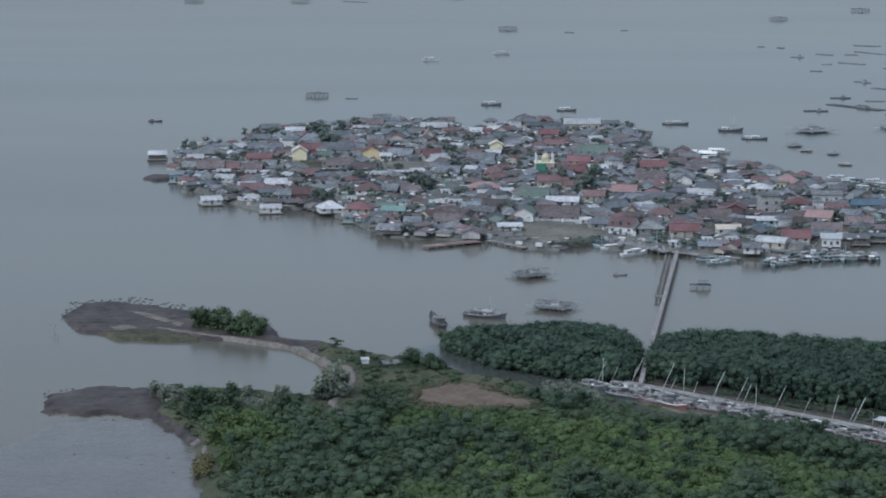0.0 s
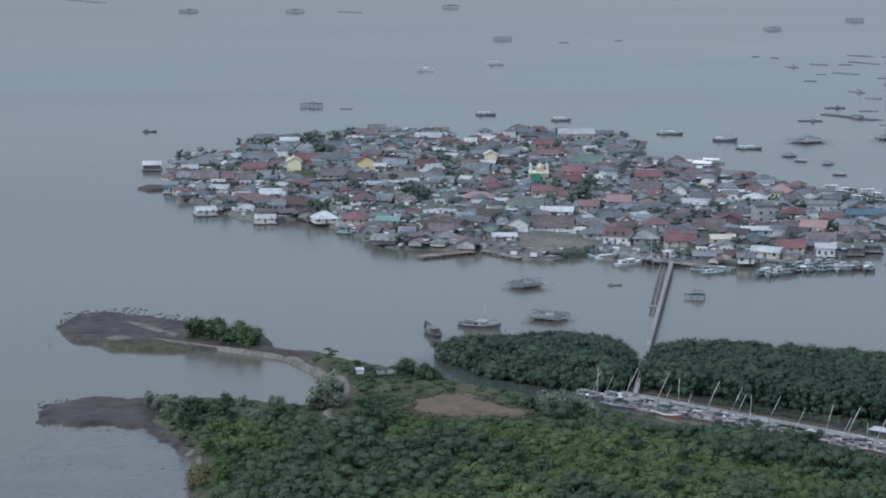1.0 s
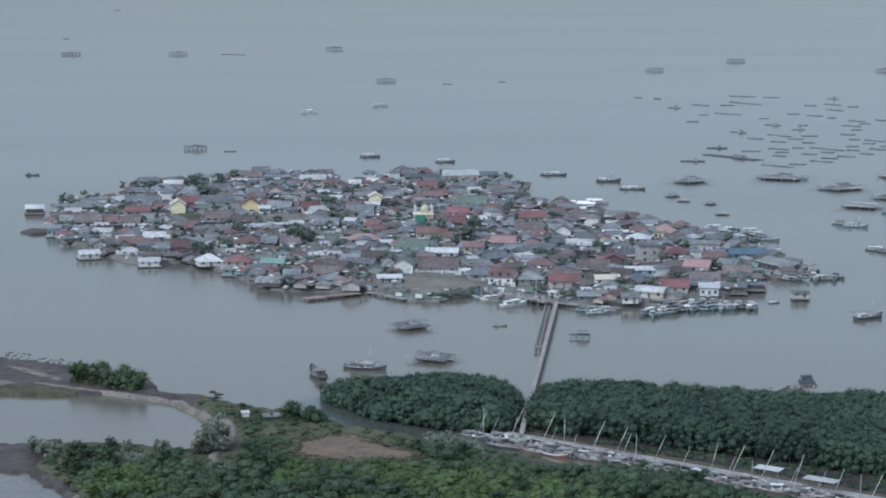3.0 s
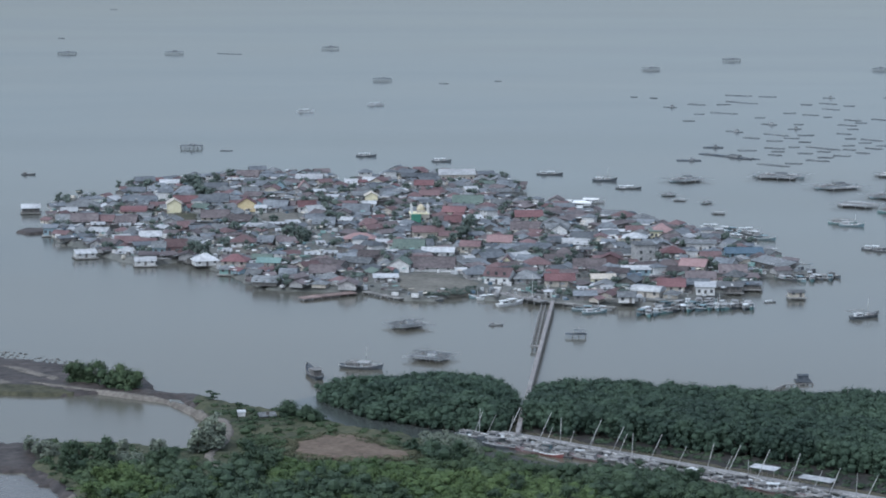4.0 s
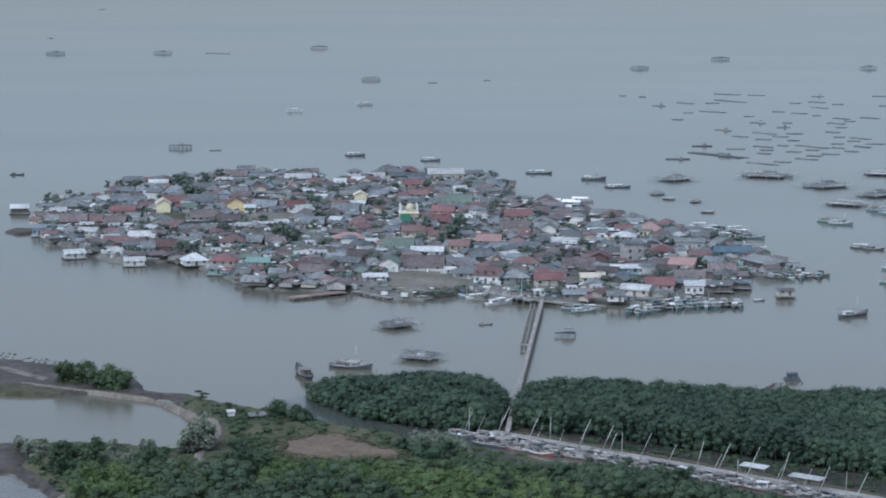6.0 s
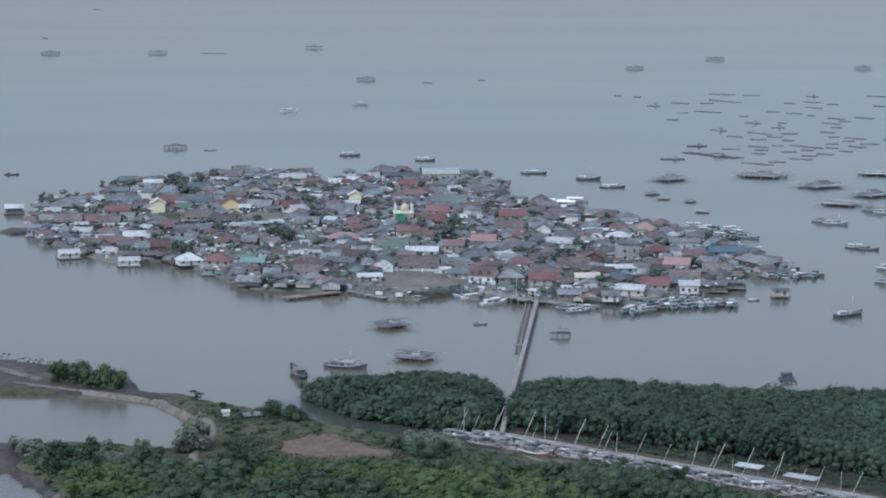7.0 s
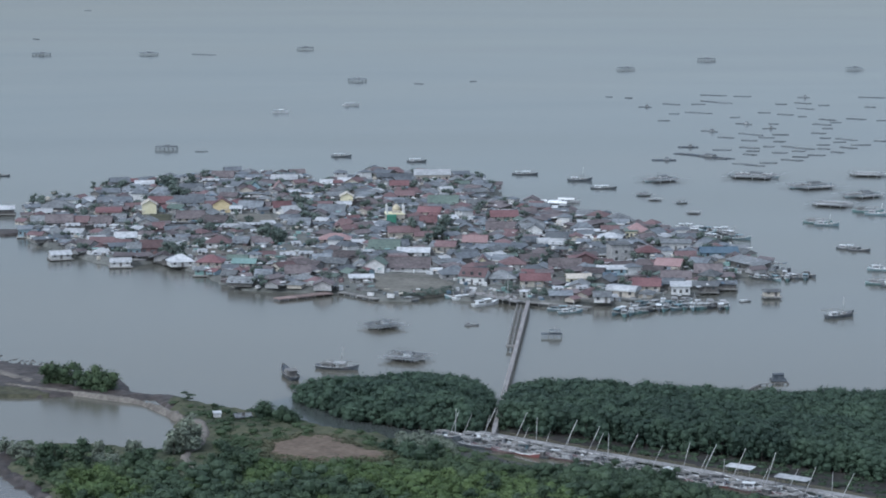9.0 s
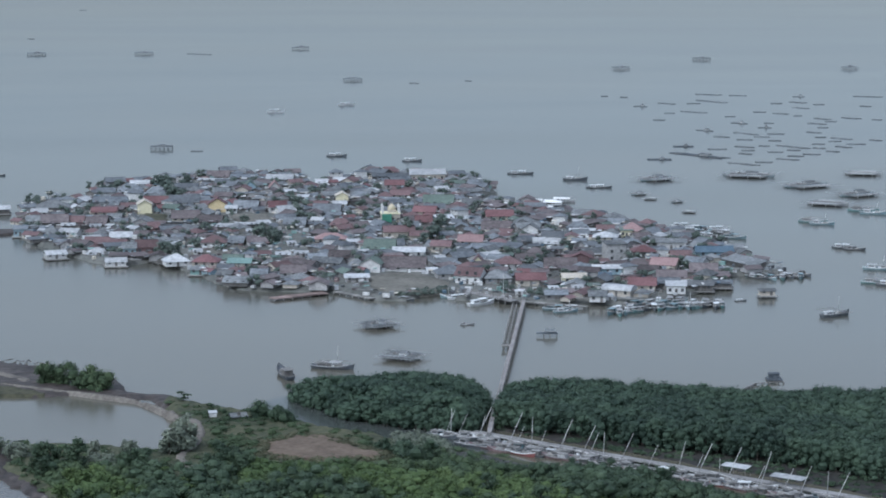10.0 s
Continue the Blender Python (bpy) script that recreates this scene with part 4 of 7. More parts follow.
PLANTED += [(-25, 1196, 6), (-24, 1125, 5), (26, 1093, 5), (41, 1125, 5), (48, 1062, 6), (51, 1065, 5), (79, 1196, 5), (119, 1020, 4), (129, 1126, 5), (119, 1126, 5), (-49, 1343, 5), (10, 1177, 9), (-7, 1125, 6), (-5, 1151, 9), (6, 1139, 9), (2, 1128, 7), (8, 1159, 8), (14, 1151, 6), (-71, 1150, 7), (51, 1077, 6), (-55, 1205, 6), (-108.2, 1093.7, 7), (-23, 1225, 5)]
PLANTED += [(-128, 1331, 10), (-118, 1343, 5), (-58, 1260, 7), (-63, 1131, 8), (-47, 1306, 5), (-21, 1317, 6), (18, 1338, 5), (45, 1064, 7), (107, 1053, 6), (122, 1037, 5), (-19, 1115, 5), (-14, 1108, 5), (-63, 1292, 5), (-132, 1326, 7), (-166, 1324, 4), (-159, 1319, 5), (105, 1056, 6)]
for x, y, k in PLANTED:
    plant(VILLAGE_TREE, x, y, k / 6.6)
    taken.append((x, y, k * 0.35))


def claim(x, y, w, d, *rest, **more):
    """A house that stands out from the rest; keeps its ground free."""
    taken.append((x, y, 0.5 * max(w, d)))
    taken.append((x, y - d * 0.5 - 4.5, 1.5))
    return house(x, y, w, d, *rest, **more)


# houses that stand out, from the western tip eastwards
claim(-196.6, 1239.0, 8.0, 6.0, 2.3, 1.4, 8, PLANKS, WHITE_ROOF, "weathered grey stilt house standing alone in the water", "gable", 0.6, True)
claim(-176.1, 1162.9, 5.6, 5.4, 3.4, 0.8, 5, WALL_BLUE, ZINC, "white two-level house at the western tip", "lean", 0.6, True)
claim(-151.9, 1096.9, 8.2, 6.3, 1.9, 1.2, 20, WALL_WHITE, WHITE_ROOF, "white stilt house with a bright zinc roof", "gable", 0.6, True)
claim(-134.7, 1101.1, 8.8, 7.2, 1.5, 2.1, 10, CREAM, WHITE_ROOF, "stilt house with a bright pointed hip roof", "hip", 0.6, True)
claim(-124.3, 1075.9, 8.0, 5.4, 1.9, 1.2, 10, WALL_WHITE, WHITE_ROOF, "long white two-level stilt house", "gable", 0.6, True)
claim(-99.2, 1070.1, 9.5, 8, 2.2, 2.4, 18, WALL_WHITE, WHITE_ROOF, "white house with a bright pointed hip roof", "hip")
claim(-86.5, 1067.1, 10, 8, 2.5, 2.2, -8, CREAM, MAROON, "waterside house with a dark red hip roof", "hip")
claim(-72.4, 1062.6, 9, 6, 2.5, 1.4, -8, CREAM, TEAL, "long house with a teal sheet roof", "gable")
claim(-153.1, 1155.4, 8, 6, 2.1, 1.3, -15, WALL_WHITE, WHITE_ROOF, "low house with a bright zinc roof", "gable")
claim(-176.1, 1222.8, 7, 6, 2.1, 1.3, 5, WALL_WHITE, WHITE_ROOF, "small house with a bright zinc roof", "gable")
claim(-145.9, 1222.9, 11, 7, 2.2, 1.9, 0, CREAM, MAROON, "house with a broad rounded dark red roof", "arch")
claim(-128.3, 1231.0, 7.0, 6.5, 4.6, 1.9, 98, YELLOW, CREAM, "bright yellow house with a steep gable", "gable")
taken.append((-127.1, 1219.1, 3.0))
claim(-94.7, 1237.2, 7.0, 8.5, 3.8, 2.6, 93, GOLD, MAROON, "ochre yellow house with a steep gable", "gable")
taken.append((-93.1, 1223.1, 3.0))
claim(-87.7, 1231.1, 5, 5, 2.5, 1.0, 0, WALL_WHITE, WHITE_ROOF, "small white house beside the ochre one", "gable")
claim(-128.9, 1138.0, 9, 7, 2.5, 1.7, 4, WALL_GREY, WHITE_ROOF, "house with a pale grey zinc roof", "gable")
claim(-114.4, 1103.6, 8.6, 7, 3.2, 2.4, 6, SALMON, CLAY, "salmon-walled house with a clay tile roof", "gable")
claim(-140.8, 1330.6, 9, 6, 2.1, 1.4, 4, WALL_WHITE, WHITE_ROOF, "house with a bright zinc roof by the back shore", "gable")
claim(-87.3, 1119.6, 10, 8, 2.9, 2.2, 0, WALL_WHITE, CLAY, "white-walled house with a clay tile hip roof", "hip")
claim(-71.1, 1349.8, 13, 8, 2.2, 1.9, -3, WALL_GREY, WHITE_ROOF, "long shed with a bright zinc roof by the back shore", "gable", name="shed", category="shed")
claim(4.1, 1359.8, 18, 11, 3.4, 2.2, 4, CREAM, WHITE_ROOF, "large warehouse with a bright white roof", "gable", name="warehouse", category="warehouse", panes=5)
claim(-15.1, 1359.7, 18, 6, 2.2, 1.2, 4, PLANKS, ZINC, "long dark shed beside the white warehouse", "gable", name="shed", category="shed")
claim(-12.4, 1321.8, 9, 8, 2.5, 1.9, 0, WALL_GREY, MAROON, "house with a dark red roof behind the mosque", "gable")
claim(-9.3, 1281.5, 9, 7, 2.5, 1.9, 0, CREAM, CLAY, "house with a clay tile roof behind the mosque", "gable")
claim(-37.2, 1268.5, 6, 6, 3.6, 1.5, 93, YELLOW, CREAM, "narrow cream and yellow gabled house", "gable")
claim(-9.1, 1148.9, 13, 8, 3.1, 2.0, 6, CREAM, CLAY, "long cream house with a clay tile roof", "gable")
claim(-38.1, 1131.5, 13, 8, 2.5, 1.9, 0, CREAM, SALMON, "house with a broad faded orange roof", "hip")
claim(-66.7, 1235.2, 8, 8, 2.9, 2.2, 10, WALL_WHITE, MAROON, "house with a maroon roof and white gable", "gable")
claim(-62.4, 1223.2, 8, 6, 2.5, 1.9, 30, WALL_WHITE, WHITE_ROOF, "white-walled house with a steep gable", "gable")
claim(-36.8, 1064.2, 12, 7, 2.4, 1.5, -20, WALL_GREY, ASBESTOS, "long house with a pale grey roof", "gable")
claim(-4.2, 1093.1, 13, 8, 2.5, 1.3, -6, WALL_WHITE, WHITE_ROOF, "low white house with bright zinc roofs", "gable")
claim(-19.0, 1052.3, 7, 8, 3.6, 2.2, 78, WALL_WHITE, DULL_GREEN, "white gabled house with a dull green roof", "gable")
claim(-24.5, 1026.4, 9, 5, 2.0, 0.6, 4, WALL_GREY, WHITE_ROOF, "low shelter with a pale sheet roof", "lean")
claim(20.1, 1023.7, 10, 9, 3.4, 2.5, -20, WALL_WHITE, CLAY, "two-level house with a red clay tile roof by the jetty", "gable", storeys=2)
claim(12.1, 1035.0, 11, 9, 2.5, 2.5, 10, WALL_GREY, ZINC, "house with a tall dark grey hip roof", "hip")
claim(30.3, 1023.8, 10, 9, 2.5, 2.5, 4, WALL_GREY, ASBESTOS, "house with a blue-grey hip roof", "hip")
claim(43.0, 1016.9, 11, 7, 2.7, 2.0, 3, CREAM, MAROON, "house with a maroon roof and cream wall", "gable")
claim(60.1, 1021.1, 9, 6, 2.7, 1.2, 4, YELLOW, CREAM, "pale yellow house with a cream roof", "gable")
claim(74.6, 1045.3, 11, 7, 2.5, 1.0, 3, WALL_BLUE, WHITE_ROOF, "long house with a bright ridge", "gable")
claim(80.0, 1079.9, 8, 8, 7.3, 0.5, 12, WALL_GREY, ASBESTOS, "tall pale two-storey block", "lean", storeys=2, panes=2, name="apartment_block", category="building")
claim(93.3, 1152.7, 10, 10, 2.7, 3.1, 0, CREAM, SALMON, "building with a bright orange hip roof", "hip")
claim(90.5, 1149.2, 5, 5, 3.1, 0.5, 0, YELLOW, DULL_GREEN, "small house with yellow-green walls", "lean")
claim(80.4, 1135.3, 10, 8, 2.4, 1.7, -8, CREAM, WHITE_ROOF, "house with a pale cream roof", "hip")
claim(106.7, 1111.9, 12, 8, 3.4, 1.0, -6, WALL_WHITE, ASBESTOS, "pale warehouse with a flat grey roof", "gable", name="warehouse", category="warehouse")
claim(93.0, 1090.9, 9, 8, 2.7, 2.0, 4, PLANKS, MAROON, "house with a dark maroon roof", "hip")
claim(98.9, 1055.7, 10, 8, 2.5, 2.2, -20, CREAM, SALMON, "house with a faded orange roof", "gable")
claim(122.3, 1091.0, 15, 9, 2.5, 1.7, 2, WALL_BLUE, BLUE, "long house with a blue sheet roof", "gable")
claim(85.3, 1003.4, 10, 8, 2.7, 2.2, -6, CREAM, MAROON, "house with a dark red roof by the harbour", "gable")
claim(97.6, 996.7, 7, 6, 3.3, 0.8, -4, WALL_WHITE, WHITE_ROOF, "white boxy house on the harbour edge", "lean")
claim(75.5, 991.4, 11, 6, 2.7, 1.5, -25, CREAM, WHITE_ROOF, "harbour shed with a white arched roof", "arch", name="shed", category="shed")
claim(51.2, 983.5, 8, 6, 2.2, 1.2, 0, WALL_GREY, ZINC, "grey house at the water's edge", "gable")
claim(36.5, 1204.1, 12, 9, 2.5, 2.2, 4, CREAM, MAROON, "house with a bright red roof", "gable")
claim(2.9, 1219.5, 10, 8, 2.5, 2.0, -12, CREAM, MAROON, "house with a faded red roof", "gable")
claim(48.8, 1156.1, 7, 7, 3.1, 2.0, 83, WALL_WHITE, ASBESTOS, "white-walled house with a steep gable", "gable")
claim(22.0, 1123.3, 10, 8, 2.5, 2.2, -6, CREAM, SALMON, "house with a faded salmon roof", "gable")
claim(9.4, 1106.7, 8, 7, 2.9, 1.7, -10, CREAM, CLAY, "cream house with a small clay roof", "gable")
claim(65.8, 1067.6, 6, 7, 3.7, 1.5, 82, CLAY, MAROON, "narrow house with red-painted walls", "gable")
claim(35.7, 1060.0, 10, 8, 2.5, 2.2, 0, WALL_GREY, CLAY, "house with a dull clay hip roof", "hip")

# the roofs that can be told apart among the rest, row by row
claim(-164.8, 1191.8, 11.6, 7.2, 1.8, 3.0, 4, PLANKS, RUST, "long board-walled house with a dusky brown sheet roof", "gable", panes=4)
claim(-155.2, 1192.7, 7.2, 5.0, 1.8, 2.1, -6, PLANKS, CLAY, "board-walled house with a clay tile roof", "gable", panes=3)
claim(-174.3, 1194.5, 7.0, 5.0, 2.0, 1.9, 6, WALL_WHITE, ASBESTOS, "white house with a pale grey cement-sheet roof", "gable", panes=2)
claim(-161.6, 1154.4, 7.7, 5.0, 1.7, 2.1, 4, WALL_GREY, ASBESTOS, "cement-walled house with a pale grey cement-sheet roof", "hip", panes=3)
claim(-157.2, 1179.4, 5.4, 4.5, 1.7, 0.4, 8, PLANKS, WHITE_ROOF, "small board-walled shed with a bright zinc roof", "lean", panes=2, name="shed", category="shed")
claim(-144.6, 1175.8, 4.3, 4.5, 1.7, 0.4, 4, WALL_GREY, WHITE_ROOF, "small cement-walled shed with a bright zinc roof", "lean", panes=2, name="shed", category="shed")
claim(-145.2, 1187.4, 9.0, 5.6, 1.7, 2.3, -8, PLANKS, RUST, "board-walled house with a dusky brown sheet roof", "gable", panes=3)
claim(-148.0, 1264.2, 15.6, 9.0, 1.7, 1.8, 2, WALL_GREY, ZINC, "long cement-walled house with a dull grey zinc roof", "gable", panes=4)
claim(-121.3, 1100.7, 5.2, 5.0, 3.1, 1.8, 4, WALL_BLUE, ASBESTOS, "small pale blue house with a pale grey cement-sheet roof", "gable", panes=2)
claim(-137.4, 1124.2, 9.9, 6.1, 1.7, 2.2, -4, PLANKS, CLAY, "board-walled house with a clay tile roof", "gable", panes=3)
claim(-130.5, 1199.7, 7.5, 5.4, 1.7, 2.1, 90, WALL_WHITE, ASBESTOS, "white house with a pale grey cement-sheet roof", "gable", panes=3)
claim(-139.0, 1204.1, 6.0, 5.0, 1.7, 1.7, -10, WALL_GREY, ASBESTOS, "cement-walled house with a pale grey cement-sheet roof", "gable", panes=2)
claim(-143.0, 1304.7, 12.2, 7.6, 1.7, 3.2, 2, PLANKS, ZINC, "long board-walled house with a dull grey zinc roof", "hip", panes=4)
claim(-116.0, 1315.7, 10.9, 6.8, 1.7, 2.0, 0, WALL_GREY, ZINC, "cement-walled house with a dull grey zinc roof", "gable", panes=3)
claim(-103.7, 1365.2, 10.8, 6.7, 1.7, 2.4, -4, PLANKS, RUST, "board-walled house with a dusky brown sheet roof", "gable", panes=3)
claim(-104.6, 1347.2, 16.1, 4.5, 1.7, 0.3, -6, PLANKS, WHITE_ROOF, "long board-walled shed with a bright zinc roof", "lean", panes=4, name="shed", category="shed")
claim(-128.1, 1291.6, 12.6, 7.8, 1.7, 3.3, 3, WALL_GREY, ZINC, "long cement-walled house with a dull grey zinc roof", "hip", panes=4)
claim(-103.5, 1283.7, 6.5, 5.0, 1.7, 2.1, 0, WALL_BLUE, ZINC, "pale blue house with a dull grey zinc roof", "hip", panes=2)
claim(-97.6, 1296.9, 7.1, 5.0, 1.9, 2.1, 5, WALL_WHITE, ASBESTOS, "white house with a pale grey cement-sheet roof", "gable", panes=3)
claim(-84.5, 1318.5, 7.5, 5.8, 2.0, 2.8, 94, WALL_BLUE, DULL_GREEN, "pale blue house with a dull green roof", "gable", panes=3)
claim(-72.4, 1318.5, 7.5, 4.6, 2.0, 2.5, 95, WALL_WHITE, SALMON, "white house with a faded orange roof", "gable", panes=3)
claim(-90.1, 1361.2, 13.3, 8.3, 1.7, 1.1, -2, PLANKS, ZINC, "long board-walled house with a dull grey zinc roof", "gable", panes=4)
claim(-125.7, 1261.2, 11.2, 7.0, 1.7, 2.4, -3, PLANKS, MAROON, "board-walled house with a dark red roof", "gable", panes=4)
claim(-112.0, 1257.8, 13.6, 8.4, 2.2, 2.9, 2, WALL_WHITE, ZINC, "long white house with a dull grey zinc roof", "gable", panes=4)
claim(-100.9, 1245.8, 4.4, 5.0, 1.7, 2.1, 10, CREAM, CLAY, "small cream house with a clay tile roof", "gable", panes=2)
claim(-81.1, 1240.8, 11.3, 7.0, 1.7, 2.9, -14, PLANKS, ZINC, "board-walled house with a dull grey zinc roof", "gable", panes=4)
claim(-106.4, 1201.7, 12.2, 7.6, 2.3, 2.8, 2, CREAM, RUST, "long cream house with a dusky brown sheet roof", "gable", panes=4)
claim(-94.7, 1193.7, 10.8, 6.7, 1.7, 2.3, -6, PLANKS, RUST, "board-walled house with a dusky brown sheet roof", "gable", panes=3)
claim(-86.5, 1174.1, 7.4, 4.5, 1.7, 0.8, -16, PLANKS, WHITE_ROOF, "board-walled shed with a bright zinc roof", "lean", panes=3, name="shed", category="shed")
claim(-78.0, 1181.5, 8.4, 4.5, 1.7, 0.2, 2, PLANKS, WHITE_ROOF, "board-walled shed with a bright zinc roof", "lean", panes=3, name="shed", category="shed")
claim(-70.1, 1185.2, 5.4, 4.5, 1.7, 0.7, 14, PLANKS, WHITE_ROOF, "small board-walled shed with a bright zinc roof", "lean", panes=2, name="shed", category="shed")
claim(-118.0, 1170.7, 4.6, 5.0, 2.0, 1.9, 6, SALMON, CLAY, "small salmon-walled house with a clay tile roof", "gable", panes=2)
claim(-73.8, 1159.8, 4.3, 4.5, 1.7, 0.3, 4, WALL_GREY, WHITE_ROOF, "small cement-walled shed with a bright zinc roof", "lean", panes=2, name="shed", category="shed")
claim(-55.8, 1184.1, 9.5, 5.9, 1.7, 2.5, -8, WALL_GREY, ZINC, "cement-walled house with a dull grey zinc roof", "gable", panes=3)
claim(-76.2, 1075.8, 7.6, 5.0, 1.7, 1.7, -8, WALL_GREY, DULL_GREEN, "cement-walled house with a dull green roof", "gable", panes=3)
claim(-92.7, 1099.0, 3.0, 4.5, 1.7, 0.3, 0, WALL_WHITE, WHITE_ROOF, "small white shed with a bright zinc roof", "lean", panes=2, name="shed", category="shed")
claim(-76.2, 1092.6, 7.5, 3.2, 1.9, 1.6, 91, WALL_WHITE, ZINC, "white house with a dull grey zinc roof", "gable", panes=3)
claim(-77.9, 1127.2, 6.8, 5.0, 1.7, 2.1, -20, PLANKS, ZINC, "board-walled house with a dull grey zinc roof", "gable", panes=2)
claim(-56.5, 1089.6, 5.4, 4.5, 1.7, 0.4, 4, WALL_GREY, WHITE_ROOF, "small cement-walled shed with a bright zinc roof", "lean", panes=2, name="shed", category="shed")
claim(-49.1, 1092.8, 4.7, 4.5, 1.7, 0.3, -4, WALL_GREY, WHITE_ROOF, "small cement-walled shed with a bright zinc roof", "lean", panes=2, name="shed", category="shed")
claim(-54.6, 1122.0, 3.0, 4.5, 1.7, 0.3, 10, WALL_GREY, WHITE_ROOF, "small cement-walled shed with a bright zinc roof", "lean", panes=2, name="shed", category="shed")
claim(-76.3, 1035.9, 5.9, 5.0, 1.7, 1.6, -22, PLANKS, ASBESTOS, "small board-walled house with a pale grey cement-sheet roof", "gable", panes=2)
claim(-70.6, 1018.2, 9.7, 6.0, 1.7, 1.7, -12, PLANKS, ASBESTOS, "board-walled house with a pale grey cement-sheet roof", "gable", panes=3)
claim(-63.0, 1035.9, 6.1, 5.0, 1.7, 2.1, -6, WALL_GREY, ZINC, "cement-walled shed under a rounded dull grey zinc roof", "arch", panes=2, name="shed", category="shed")
claim(-49.9, 1037.8, 9.5, 5.9, 2.5, 2.5, 3, WALL_WHITE, RUST, "white house with a dusky brown sheet roof", "gable", panes=3)
claim(-49.5, 1335.9, 5.4, 5.0, 1.7, 1.6, 4, WALL_WHITE, WHITE_ROOF, "small white house with a bright zinc roof", "gable", panes=2)
claim(-40.1, 1345.3, 6.6, 5.0, 1.7, 1.4, -4, WALL_WHITE, WHITE_ROOF, "white house with a bright zinc roof", "gable", panes=2)
claim(9.2, 1256.2, 13.8, 8.6, 1.7, 3.4, -2, PLANKS, DULL_GREEN, "long board-walled house with a dull green roof", "gable", panes=4)
claim(-42.8, 1225.2, 12.2, 7.5, 1.7, 3.2, -6, WALL_GREY, ZINC, "long cement-walled house with a dull grey zinc roof", "gable", panes=4)
claim(-35.4, 1182.2, 8.9, 5.5, 1.7, 2.3, 2, PLANKS, CLAY, "board-walled house with a clay tile roof", "hip", panes=3)
claim(-17.3, 1214.2, 16.5, 9.0, 1.7, 1.1, -3, WALL_GREY, ASBESTOS, "long cement-walled house with a pale grey cement-sheet roof", "gable", panes=4)
claim(-22.2, 1185.4, 4.6, 4.5, 1.8, 0.2, -3, WALL_WHITE, WHITE_ROOF, "small white shed with a bright zinc roof", "lean", panes=2, name="shed", category="shed")
claim(11.3, 1200.6, 7.8, 4.5, 1.7, 1.0, 16, WALL_GREY, WHITE_ROOF, "cement-walled shed with a bright zinc roof", "lean", panes=3, name="shed", category="shed")
claim(1.9, 1191.3, 7.0, 5.0, 1.7, 2.1, 4, PLANKS, MAROON, "board-walled house with a dark red roof", "gable", panes=2)
claim(5.6, 1156.8, 5.0, 5.0, 1.7, 2.1, 0, CREAM, DULL_GREEN, "small cream house with a dull green roof", "hip", panes=2)
claim(-27.1, 1122.1, 6.0, 4.5, 1.7, 1.0, 20, WALL_GREY, WHITE_ROOF, "cement-walled shed with a bright zinc roof", "lean", panes=2, name="shed", category="shed")
claim(-16.6, 1108.9, 12.6, 7.8, 1.7, 3.2, -4, WALL_GREY, DULL_GREEN, "long cement-walled house with a dull green roof", "gable", panes=4)
claim(-32.5, 1083.8, 8.6, 5.3, 1.7, 2.2, -8, PLANKS, RUST, "board-walled house with a dusky brown sheet roof", "gable", panes=3)
claim(-23.6, 1097.6, 3.7, 4.5, 1.7, 0.2, -4, WALL_WHITE, WHITE_ROOF, "small white shed with a bright zinc roof", "lean", panes=2, name="shed", category="shed")
claim(-25.3, 1060.8, 5.9, 5.0, 1.7, 2.1, 4, WALL_GREY, ASBESTOS, "small cement-walled house with a pale grey cement-sheet roof", "hip", panes=2)
claim(-6.0, 1055.5, 16.9, 9.0, 2.0, 3.4, -5, WALL_WHITE, RUST, "long white house with a dusky brown sheet roof", "gable", panes=4)
claim(24.9, 1252.5, 8.2, 5.1, 1.7, 2.0, -4, WALL_GREY, ASBESTOS, "cement-walled house with a pale grey cement-sheet roof", "gable", panes=3)
claim(33.9, 1165.2, 12.0, 7.5, 1.7, 3.1, -4, PLANKS, RUST, "long board-walled house with a dusky brown sheet roof", "gable", panes=4)
claim(57.6, 1136.4, 9.0, 5.6, 1.9, 2.4, -3, WALL_WHITE, ZINC, "white house with a dull grey zinc roof", "gable", panes=3)
claim(70.5, 1168.0, 9.1, 5.6, 1.7, 2.4, 0, WALL_GREY, ZINC, "cement-walled house with a dull grey zinc roof", "hip", panes=3)
claim(73.1, 1158.5, 13.2, 4.5, 1.7, 0.3, -3, PLANKS, WHITE_ROOF, "long board-walled shed with a bright zinc roof", "lean", panes=4, name="shed", category="shed")
claim(44.6, 1127.6, 7.5, 5.0, 1.7, 2.1, 2, PLANKS, ZINC, "board-walled shed under a rounded dull grey zinc roof", "arch", panes=3, name="shed", category="shed")
claim(23.9, 1069.7, 7.5, 4.0, 1.7, 2.1, 87, YELLOW, CLAY, "pale yellow house with a clay tile roof", "gable", panes=3)
claim(56.6, 1055.0, 12.4, 7.7, 1.7, 3.2, -2, PLANKS, RUST, "long board-walled house with a dusky brown sheet roof", "gable", panes=4)
claim(58.0, 1097.9, 4.0, 4.5, 2.6, 0.3, 0, WALL_GREY, ASBESTOS, "small cement-walled shed with a pale grey cement-sheet roof", "lean", panes=2, name="shed", category="shed")
claim(51.2, 1124.2, 4.6, 5.0, 1.7, 1.8, 6, CREAM, WHITE_ROOF, "cream shed under a rounded bright zinc roof", "arch", panes=2, name="shed", category="shed")
claim(57.1, 1120.9, 6.0, 5.0, 1.7, 1.8, -14, WALL_GREY, WHITE_ROOF, "cement-walled house with a bright zinc roof", "gable", panes=2)
